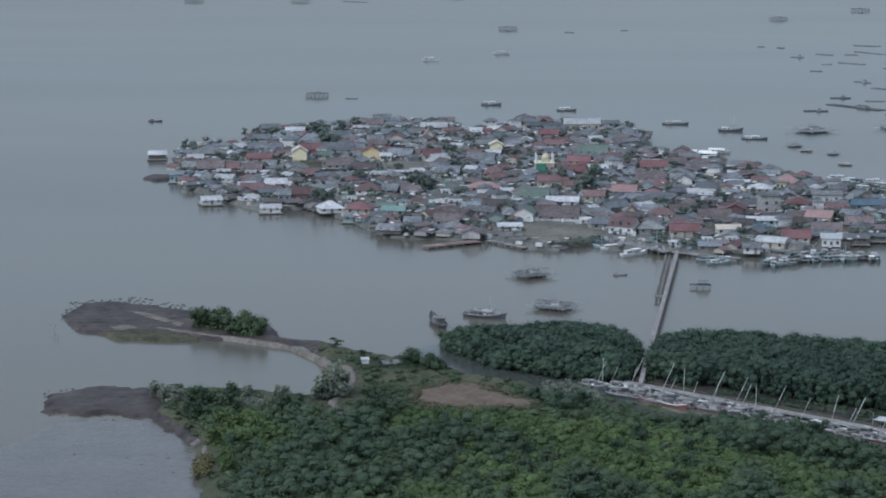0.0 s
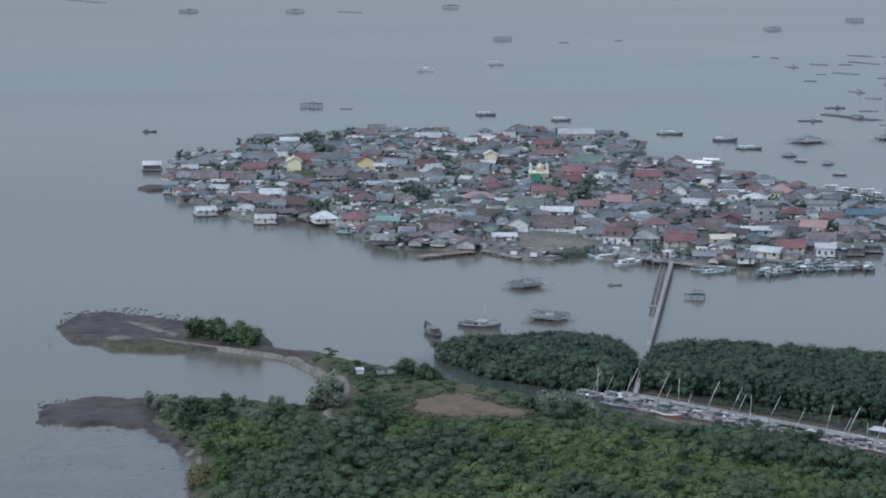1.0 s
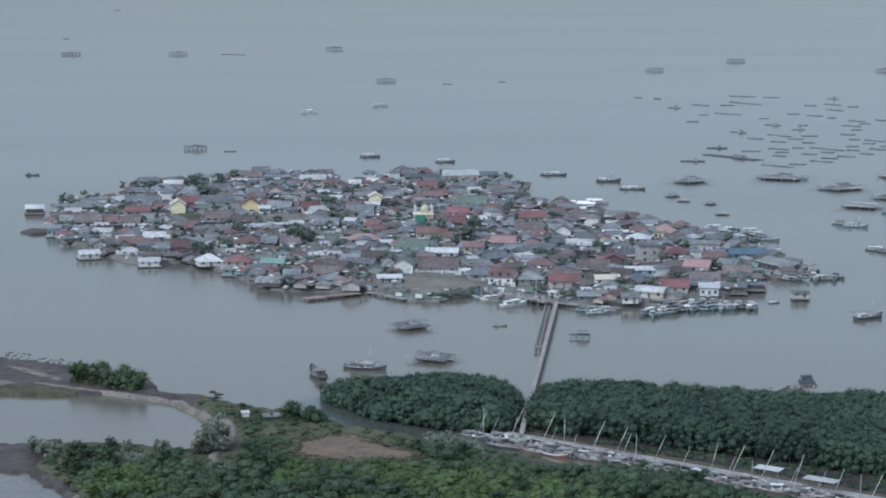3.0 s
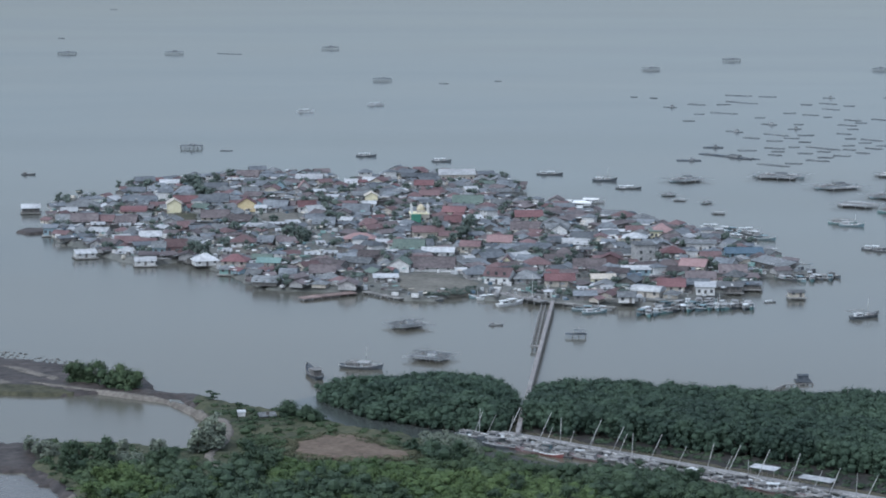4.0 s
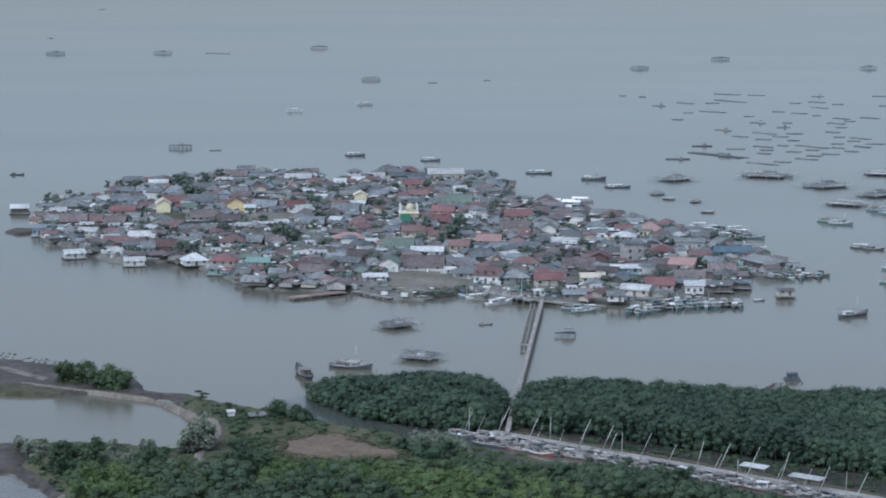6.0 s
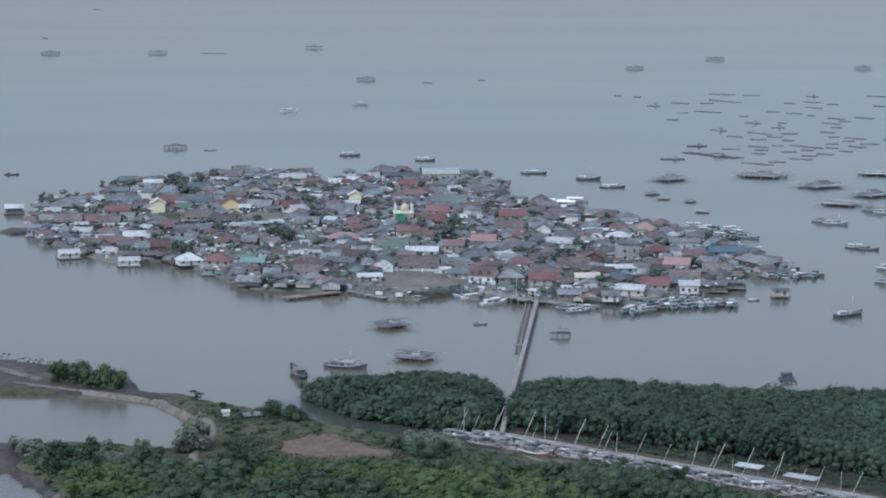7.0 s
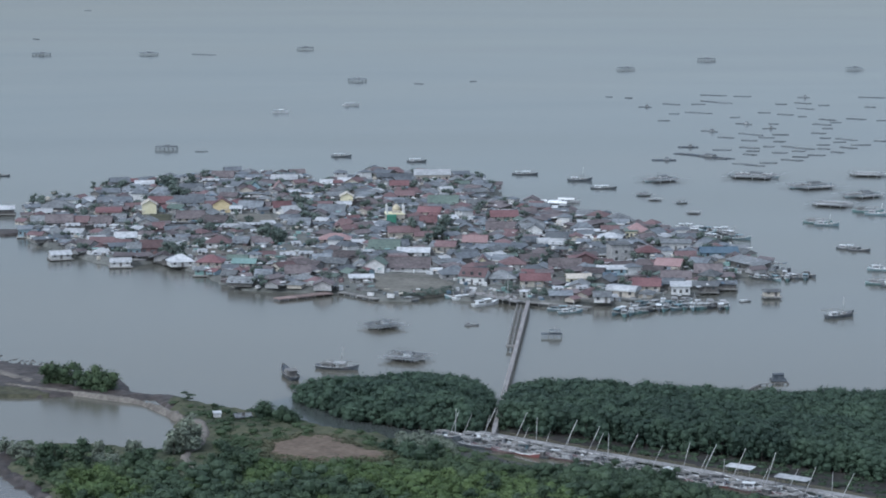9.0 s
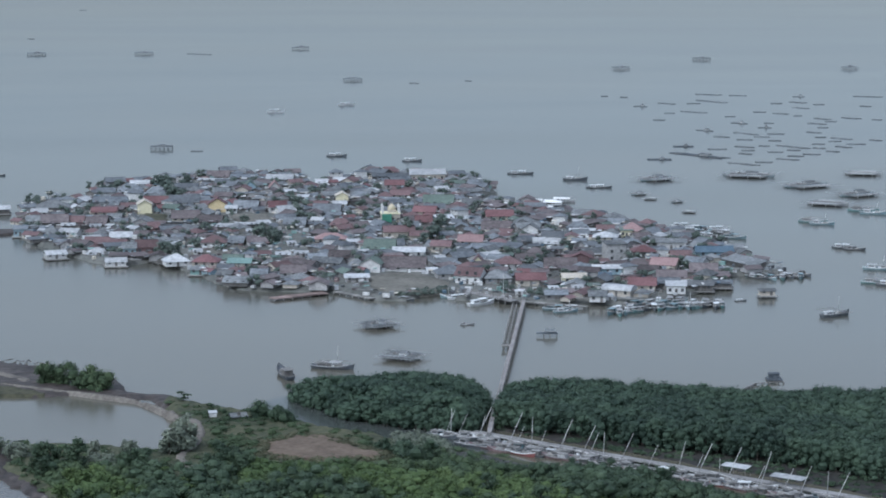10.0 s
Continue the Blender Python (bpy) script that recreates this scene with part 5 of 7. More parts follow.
claim(73.1, 1031.8, 4.3, 4.5, 1.7, 0.4, -4, PLANKS, BLUE, "small board-walled shed with a blue sheet roof", "lean", panes=2, name="shed", category="shed")
claim(88.4, 1057.1, 9.2, 5.7, 1.8, 2.4, 2, CREAM, RUST, "cream house with a dusky brown sheet roof", "hip", panes=3)
claim(112.9, 1042.9, 10.4, 6.5, 1.7, 2.7, -3, PLANKS, RUST, "board-walled house with a dusky brown sheet roof", "gable", panes=3)
claim(98.7, 1026.7, 11.1, 8.1, 1.7, 2.4, -4, WALL_GREY, RUST, "long cement-walled house with a dusky brown sheet roof", "gable", panes=4)
claim(51.1, 1000.2, 3.0, 4.5, 1.7, 0.2, 4, WALL_WHITE, WHITE_ROOF, "small white shed with a bright zinc roof", "lean", panes=2, name="shed", category="shed")
claim(60.2, 1001.8, 3.5, 5.0, 1.7, 0.7, 6, WALL_WHITE, WHITE_ROOF, "small white house with a bright zinc roof", "gable", panes=2)
claim(26.7, 1184.0, 5.9, 5.0, 1.7, 2.1, 2, PLANKS, ZINC, "small board-walled house with a dull grey zinc roof", "hip", panes=2)
claim(-9.6, 1117.4, 5.3, 5.0, 1.7, 2.1, 8, PLANKS, ZINC, "small board-walled house with a dull grey zinc roof", "gable", panes=2)
claim(66.6, 978.4, 6.0, 5.0, 2.5, 1.5, -6, WALL_WHITE, ASBESTOS, "small white house with a pale grey cement-sheet roof", "gable", panes=2)

claim(-88.6, 1052.1, 5.5, 4.5, 2.0, 0.6, -8, TEAL, ASBESTOS, "pale green stilt hut beside the red-roofed house", "lean", 0.6, True, panes=2, name="shed", category="shed")
claim(-81.3, 1066.0, 8.0, 3.0, 1.6, 0.3, -4, WALL_GREY, WHITE_ROOF, "low waterside shed with a long white sheet roof", "lean", panes=3, name="shed", category="shed")
claim(108.1, 1007.5, 9.0, 6.0, 2.3, 0.8, -4, PLANKS, ASBESTOS, "dark board boathouse over the harbour water", "lean", 0.9, True, name="shed", category="shed")
claim(117.2, 1015.0, 7.0, 5.0, 1.8, 0.8, -4, PLANKS, ZINC, "low board shed over the harbour water", "gable", 0.9, True, name="shed", category="shed")
claim(131.5, 1062.0, 22.0, 6.0, 2.2, 1.4, -62, PLANKS, ASBESTOS, "long grey lean-to shed along the eastern point", "lean", panes=5, name="shed", category="shed")


def mosque(x, y):
    t = thing("mosque", "green and cream mosque with a golden dome and white towers", "mosque", "", "", pose(x, y, 1.5, 0, 0, 4) @ Matrix.Diagonal((0.72, 0.8, 0.78, 1)))
    taken.append((x, y, 6))
    taken.append((x - 2, y - 10, 5))
    part("wall", Shape().box(0, 0, 0, 12, 10, 5), CREAM, t)
    part("porch", Shape().box(-2.5, -6.5, 0, 6, 3, 5.2), GREEN, t, "bright green porch")
    part("parapet", Shape().box(0, 0, 5, 12.6, 10.6, 0.5), YELLOW, t, "pale yellow parapet")
    part("drum", Shape().box(1, 0, 5.5, 5, 5, 1.6), CREAM, t)
    dome, n = Shape(), 12
    ring = [(2.5, 7.1), (2.7, 7.9), (2.3, 8.9), (1.3, 9.8), (0.12, 10.6), (0.06, 11.6)]
    verts = [(1 + a * math.cos(6.2832 * i / n), a * math.sin(6.2832 * i / n), z) for a, z in ring for i in range(n)]
    dome.add(verts, [(k * n + i, k * n + (i + 1) % n, k * n + n + (i + 1) % n, k * n + n + i) for k in range(len(ring) - 1) for i in range(n)])
    part("dome", dome, PALE_GOLD, t, "pale golden dome")
    for u, v in ((-5, -4), (5.4, -4), (5.4, 4), (-5, 4)):
        part("tower", Shape().box(u, v, 5.5, 1.2, 1.2, 3.6).box(u, v, 9.1, 1.6, 1.6, 0.3).beam((u, v, 9.4), (u, v, 10.8), 0.5, 0.05), WALL_WHITE, t, "white corner tower")
    for k in range(4):
        part("window", WINDOW, None, t, "", pose(-4.5 + 3 * k, -5.03, 1.6))
    part("roof", roof_shape("hip", 12, 9, 5.2, 2.0), ZINC, t, "dark hall roof behind", pose(-3, 11, 0))
    return t


mosque(-13.3, 1200.1)

claim(-172.1, 1241.1, 15, 11, 2.2, 2.6, 6, PLANKS, ASBESTOS, "broad grey hip-roofed hall on the western headland", "hip")
# an open plot, then the crowded rest of the village
FORELAND = [(-36.1, 1023.6), (-21.6, 1016.7), (11.2, 1012.6), (13.3, 970.6), (-35.3, 970.5)]
LANDING = [(10.8, 1012.7), (25.5, 1018.2), (47.2, 1012.8), (45.6, 978.4), (23.4, 973.2), (13.0, 983.4)]
PLAZA = [(-21.2, 1036.5), (-10.0, 1047.4), (1.6, 1044.5), (12.5, 1021.8), (11.2, 1004.5), (2.4, 998.8), (-9.4, 995.8), (-19.3, 1009.9)]
land("rock_spit", [(-193.3, 1173.1), (-190.5, 1184.1), (-181.6, 1184.1), (-178.1, 1169.5), (-186.1, 1164.1)], 1.0, 2.0, 1.2, MUD, "low dark rock spit at the western tip", 0.2, 0.6, 19)
LAWN = [(-128.9, 1229.0), (-116.4, 1225.1), (-113.4, 1192.2), (-125.2, 1197.8)]
YARD = [(-89.5, 1228.0), (-69.8, 1226.0), (-65.4, 1190.9), (-83.0, 1185.9)]
COMMON = [(-62.0, 1178.0), (-49.5, 1181.6), (-45.9, 1152.7), (-44.6, 1108.5), (-47, 1096), (-61, 1093), (-68.2, 1112.2), (-60.4, 1131.9)]
SHORE_PLOT = [(-98.3, 1120.4), (-75.9, 1126.9), (-67.3, 1105.4), (-70.2, 1088), (-81, 1086), (-95.3, 1086)]
land("grass_plot", LAWN, 1.95, 2.0, 1.5, DRY_GRASS, "rough olive grass between the houses", 0.06, 0.4, 25)
land("drying_yard", YARD, 1.95, 2.0, 1.5, PLOT, "bare grey drying yard between the houses", 0.05, 0.4, 26)
land("common", COMMON, 1.85, 2.0, 1.5, EARTH, "bare grey trodden ground between the houses", 0.07, 0.6, 27)
land("shore_plot", SHORE_PLOT, 1.85, 2.0, 1.5, PLOT, "bare brownish ground behind the waterside houses", 0.07, 0.6, 28)
land("open_plot", PLAZA, 2.0, 2.0, 1.5, PLOT, "pale bare plot by the landing place", 0.06, 0.6, 14)
green = []
for x, y in scatter(ISLAND, 21.0, 91, 4):
    if not any((x - a) ** 2 + (y - b) ** 2 < (c + 1.5) ** 2 for a, b, c in taken) and max(float(inside(x, y, p)) for p in (PLAZA, LAWN, YARD)) < -2:
        size = 2.0 + 1.6 * ((x * 3.7) % 1)
        green += [(x + size * 0.8 * math.cos(k * 2.4 + x), y + size * 0.8 * math.sin(k * 2.4 + x)) for k in range(4)]
        taken.append((x, y, 0.9))
thicket("village_greenery", "haze-paled green shrubs and small trees crowding between the houses", np.array(green), LEAF_HAZED, 92, 2.2, 5.2, 1.7, 60, 0.3, 1.4, mound=0.2)
spots = scatter([(-9.4, 997.7), (2.5, 1007.2), (10.8, 1012.6), (12.2, 1001.8), (2.4, 993.8), (-8.3, 991.1)], 2.4, 73)
thicket("scrub", "low green scrub at the edge of the open plot", spots, LEAF_HAZED, 74, 0.6, 1.8, 1.3, 70, 0.28, 1.3)
lots = []
ca, sa = math.cos(radians(-14)), math.sin(radians(-14))
for i in range(-38, 39):
    for j in range(-44, 45):
        u, v = i * 8.6 + R.uniform(-2.2, 2.2) + (j % 3) * 2.8, j * 8.0 + R.uniform(-1.9, 1.9)
        x, y = -20 + ca * u - sa * v, 1170 + sa * u + ca * v
        m, size = R.choice(MODELS)
        scale = 0.55 + 0.45 * R.random() ** 1.2
        scale = min(scale, 0.82) if m.name.startswith("two_storey") else scale
        turn = R.choice((-8, 172, 76, 256, 18, 205, -38, 60, 300)) + R.uniform(-14, 14)
        high = R.uniform(0.8, 1.12)
        skip = R.random()
        if float(inside(x, y, ISLAND)) < 0.8 or max(float(inside(x, y, p)) for p in (PLAZA, LAWN, YARD, LANDING, COMMON, SHORE_PLOT)) > -3 or float(inside(x, y, FORELAND)) > 0 or skip < 0.06:
            continue
        if any((x - a) ** 2 + (y - b) ** 2 < (c + 0.36 * size * scale) ** 2 for a, b, c in taken):
            continue
        lots.append((y, m, pose(x, y, 1.5 + 0.2 * skip - 0.1, 0, 0, turn) @ Matrix.Diagonal((scale, scale, high * scale, 1))))
lots.sort(key=lambda lot: lot[0])
first_of = set()
far_v, far_f, far_m, far_mats, far_count = [], [], [], [], 0
for k, (y, m, place) in enumerate(lots):
    if k < 240:
        if m.name in first_of:
            copy_thing(m, place @ Matrix.Diagonal((*m.scale, 1)).inverted())
        else:
            first_of.add(m.name)
            m.matrix_basis = place
        continue
    for child in m.children:
        me = child.data
        if me.materials[0].name not in far_mats:
            far_mats.append(me.materials[0].name)
        slot = far_mats.index(me.materials[0].name)
        whole = place @ child.matrix_basis
        far_v += [tuple(whole @ p.co) for p in me.vertices]
        far_f += [tuple(q + far_count for q in p.vertices) for p in me.polygons]
        far_m += [slot] * len(me.polygons)
        far_count = len(far_v)
far = bpy.data.meshes.new("far_houses")
far.from_pydata(far_v, [], far_f)
for name in far_mats:
    far.materials.append(bpy.data.materials[name])
far.polygons.foreach_set("material_index", np.array(far_m, np.int32))
far.update()
tagged(new("far_houses", far), "crowded low houses with grey and rusty roofs on the island's far side", "houses", "", "stuff")
for m in sorted({m.name for m, size in MODELS} - first_of):
    for o in (bpy.data.objects[m], *bpy.data.objects[m].children_recursive):
        bpy.data.objects.remove(o)


# tarpaulins, lean-to panels, fences, tanks and crates between the houses
spots = scatter(ISLAND, 4.6, 95, 0.5)
spots = spots[(inside(spots[:, 0], spots[:, 1], PLAZA) < -1) & (inside(spots[:, 0], spots[:, 1], LAWN) < -1) & (inside(spots[:, 0], spots[:, 1], YARD) < -1)]
clutter_mats = [WHITE_ROOF, RUST, CREAM, ZINC, BLUE, PLANKS, WALL_WHITE, CLAY, DARK, ASBESTOS, TEAL, WALL_GREY]
odd = Shape()
odd_slots = []
for x, y in spots:
    a, w, d, z = R.uniform(0, 6.28), R.uniform(0.8, 3.2), R.uniform(0.5, 1.8), 1.5
    kind, slot = R.random(), R.choice((0, 0, 1, 2, 3, 4, 5, 6, 6, 7, 8, 9, 10, 11))
    tall, tip = (R.uniform(1.6, 2.6), R.uniform(-0.5, 0.1)) if kind < 0.55 else (R.uniform(0.6, 1.6), 0.0)
    low = tall - 0.12 if kind < 0.55 else -0.2
    c = [(x + u * math.cos(a) - v * math.sin(a), y + u * math.sin(a) + v * math.cos(a), z + h + (tip if v > 0 and kind < 0.55 else 0)) for h in (low, tall) for u, v in ((-w / 2, -d / 2), (w / 2, -d / 2), (w / 2, d / 2), (-w / 2, d / 2))]
    odd.add(c, [(3, 2, 1, 0), (4, 5, 6, 7), (0, 1, 5, 4), (1, 2, 6, 5), (2, 3, 7, 6), (3, 0, 4, 7)])
    odd_slots += [slot] * 6
    if kind < 0.55:
        odd.beam((x, y, 1.3), (x, y, z + low), 0.06, 0.06, 4)
        odd_slots += [5] * 6
odd_mesh = odd.mesh("yard_clutter", clutter_mats[0])
for m in clutter_mats[1:]:
    odd_mesh.materials.append(m)
odd_mesh.polygons.foreach_set("material_index", np.array(odd_slots, np.int32))
tagged(new("yard_clutter", odd_mesh), "jumble of lean-to panels, crates and fences between the houses", "clutter", "", "stuff")


def drying_rack(length):
    """A long low table on which the catch is dried."""
    t = thing("drying_rack", "low bamboo drying table covered with pale netting", "drying rack", "drying racks")
    part("tray", Shape().box(0, 0, 0.8, length, 1.8, 0.08), DECKWOOD, t)
    part("frame", Shape().box(0, -0.9, 0.72, length, 0.1, 0.12).box(0, 0.9, 0.72, length, 0.1, 0.12), BAMBOO, t)
    for k in range(2):
        part("leg", Shape().beam((-length * 0.4 + length * 0.8 * k, 0, 0), (-length * 0.4 + length * 0.8 * k, 0, 0.75), 0.08), BAMBOO, t)
    return t


RACK = drying_rack(8)
spots = scatter(ISLAND, 18, 77, 1.0)
edge = inside(spots[:, 0], spots[:, 1], ISLAND)
spots = [p for p, e in zip(spots, edge) if e < 9 and inside(p[0], p[1], PLAZA) < -3]
for k, (x, y) in enumerate(spots):
    place = pose(x, y, 1.75, 0, 0, -14 + 90 * (k % 4 == 0) + 12 * math.sin(k * 2.2))
    if k:
        copy_thing(RACK, place)
    else:
        RACK.matrix_basis = place

# ---- bridge, jetty and quay ----


def run_deck(name, label, category, p, q, width, z, step, deck_mat, rail_mat, rails=True, piles=True, thick=0.35):
    """A deck on piles from p to q, laid slab by slab, with railings."""
    p, q = Vector((*p, 0)), Vector((*q, 0))
    n = max(1, round((q - p).length / step))
    length = (q - p).length / n
    turn = math.degrees(math.atan2((q - p).y, (q - p).x))
    t = thing(name, label, category, "", "", pose(p.x, p.y, 0, 0, 0, turn))
    slab = Shape().box(0, 0, 0, length - 0.05, width, thick).mesh("slab", deck_mat)
    post = Shape().box(0, 0, 0, 0.14, 0.14, 1.1).mesh("post", rail_mat)
    bar = Shape().box(0, 0, 0, length, 0.07, 0.07).mesh("rail", rail_mat)
    pile = Shape().beam((0, 0, -3), (0, 0, z), 0.22).mesh("support", CONCRETE)
    for i in range(n):
        u = (i + 0.5) * length
        part("slab", slab, None, t, "", pose(u, 0, z + 0.02 * ((i * 7) % 3)))
        for g in (-1, 1):
            if piles:
                part("support", pile, None, t, "", pose(i * length, g * width * 0.38, 0))
            if rails:
                part("post", post, None, t, "", pose(i * length, g * (width / 2 - 0.1), z + thick))
                part("rail", bar, None, t, "", pose(u, g * (width / 2 - 0.1), z + thick + 1.0))
                part("rail", bar, None, t, "", pose(u, g * (width / 2 - 0.1), z + thick + 0.5))
    return t


run_deck("bridge", "long narrow concrete bridge with rust-red railings on piles", "bridge", (19.9, 746.2), (39.0, 976.6), 1.15, 2.0, 6.4, PALE_CONCRETE, RAIL)
def stringer_jetty(p, q, width, z, bays):
    """An old open jetty: two stringers and rails on paired piles, tied across, with a small platform at the end."""
    p, q = Vector((*p, 0)), Vector((*q, 0))
    n, run = bays, (q - p).length
    t = thing("old_jetty", "open old timber jetty without planks beside the bridge", "jetty", "", "", pose(p.x, p.y, 0, 0, 0, math.degrees(math.atan2((q - p).y, (q - p).x))))
    for g in (-1, 1):
        part("stringer", Shape().box(run / 2, g * width / 2, z, run, 0.22, 0.22), PALE_HAZED, t)
        part("rail", Shape().beam((0, g * width / 2, z + 1.1), (run, g * width / 2, z + 1.0), 0.07), RAIL, t)
    for i in range(n + 1):
        u = run * i / n
        part("tie", Shape().box(u, 0, z + 0.05, 0.14, width, 0.14), BAMBOO, t)
        for g in (-1, 1):
            part("support", Shape().beam((u, g * width / 2, -3), (u, g * width / 2, z + 1.15), 0.13), CONCRETE, t)
    part("end_platform", Shape().box(run + 1.2, 0.8, z, 3.4, width + 2.6, 0.25), BAMBOO, t, "plank platform at the jetty's end")
    return t


stringer_jetty((35.2, 969.5), (29.1, 888.7), 1.5, 1.4, 14)
run_deck("quay", "long pale concrete quay lined with moored boats", "quay", (15.5, 751.9), (127.8, 657.8), 3.0, 1.0, 6.0, CONCRETE, CONCRETE, False)

run_deck("landing_stage", "weathered reddish timber landing stage", "landing stage", (-55.7, 990.1), (-36.1, 1003.4), 5.0, 0.7, 4.0, STAGEWOOD, BAMBOO, False)
run_deck("landing_stage", "narrow grey timber landing stage", "landing stage", (-32.2, 1006.1), (-17.6, 988.9), 2.5, 0.7, 4.0, BAMBOO, BAMBOO, False)
run_deck("landing_stage", "narrow grey timber landing stage", "landing stage", (-111.8, 1085.7), (-93.6, 1064.3), 2.0, 0.7, 4.0, BAMBOO, BAMBOO, False)
run_deck("landing_stage", "concrete landing at the foot of the bridge", "landing stage", (15.8, 1001.8), (35.7, 978.3), 4.0, 1.4, 4.0, CONCRETE, RAIL, True)
run_deck("landing_stage", "grey timber landing stage beside the bridge", "landing stage", (35.8, 981.3), (61.9, 967.5), 2.5, 1.0, 4.0, BAMBOO, BAMBOO, False)
run_deck("landing_stage", "grey timber walkway towards the harbour boats", "landing stage", (124.8, 1071.0), (153.2, 1044.4), 2.0, 0.8, 4.0, BAMBOO, BAMBOO, False)

# ---- boats ----


def hull_line(length, beam, depth, n=12):
    """Half breadth and rail height along a hull, stern to bow."""
    out = []
    for i in range(n + 1):
        u = i / n
        half = beam / 2 * min(1.0, 0.72 + 1.3 * u) * (1 - max(0, (u - 0.5) / 0.5) ** 2.2)
        rail = depth * (0.6 + 0.75 * max(0, u - 0.45) ** 2 * 3.3 + 0.5 * max(0, 0.3 - u))
        out.append((-length / 2 + length * u, max(half, 0.05), rail))
    return out


def hull_shape(length, beam, depth):
    s, line = Shape(), hull_line(length, beam, depth)
    v = []
    for x, half, rail in line:
        rake = 0.06 * x
        v += [(x + rake, -half, rail), (x, -half * 0.78, 0.0), (x, 0, -0.35), (x, half * 0.78, 0.0), (x + rake, half, rail), (x + rake, 0, rail - 0.35)]
    n = len(line) - 1
    f = [(i * 6 + k, i * 6 + 6 + k, i * 6 + 6 + (k + 1) % 6, i * 6 + (k + 1) % 6) for i in range(n) for k in range(6)]
    return s.add(v, f + [tuple(range(6))[::-1], tuple(range(n * 6, n * 6 + 6))])


def rail_shape(length, beam, depth):
    """The painted rail that runs round the hull's edge, as one band."""
    line = hull_line(length, beam, depth)
    ring = [(x * 1.06, -h - 0.03, z) for x, h, z in line] + [(x * 1.06, h + 0.03, z) for x, h, z in line[::-1]]
    n, s = len(ring), Shape()
    v = [(x, y, z - 0.1) for x, y, z in ring] + [(x, y, z + 0.12) for x, y, z in ring] + [(x, y * 0.88, z + 0.12) for x, y, z in ring]
    return s.add(v, [(k * n + i, k * n + (i + 1) % n, k * n + n + (i + 1) % n, k * n + n + i) for k in (0, 1) for i in range(n)])


def heap_shape(x, y, z, a, b, h):
    """A low rounded heap."""
    v, n = [], 8
    for k, (q, t) in enumerate(((1.0, 0.0), (0.85, 0.55), (0.45, 0.9))):
        v += [(x + a * q * math.cos(0.785 * i) * (1 + 0.12 * math.sin(i * 2.4 + k)), y + b * q * math.sin(0.785 * i), z + h * t) for i in range(n)]
    v.append((x, y, z + h))
    f = [(k * n + i, k * n + (i + 1) % n, k * n + n + (i + 1) % n, k * n + n + i) for k in (0, 1) for i in range(n)]
    return Shape().add(v, f + [(2 * n + i, 2 * n + (i + 1) % n, 3 * n) for i in range(n)])


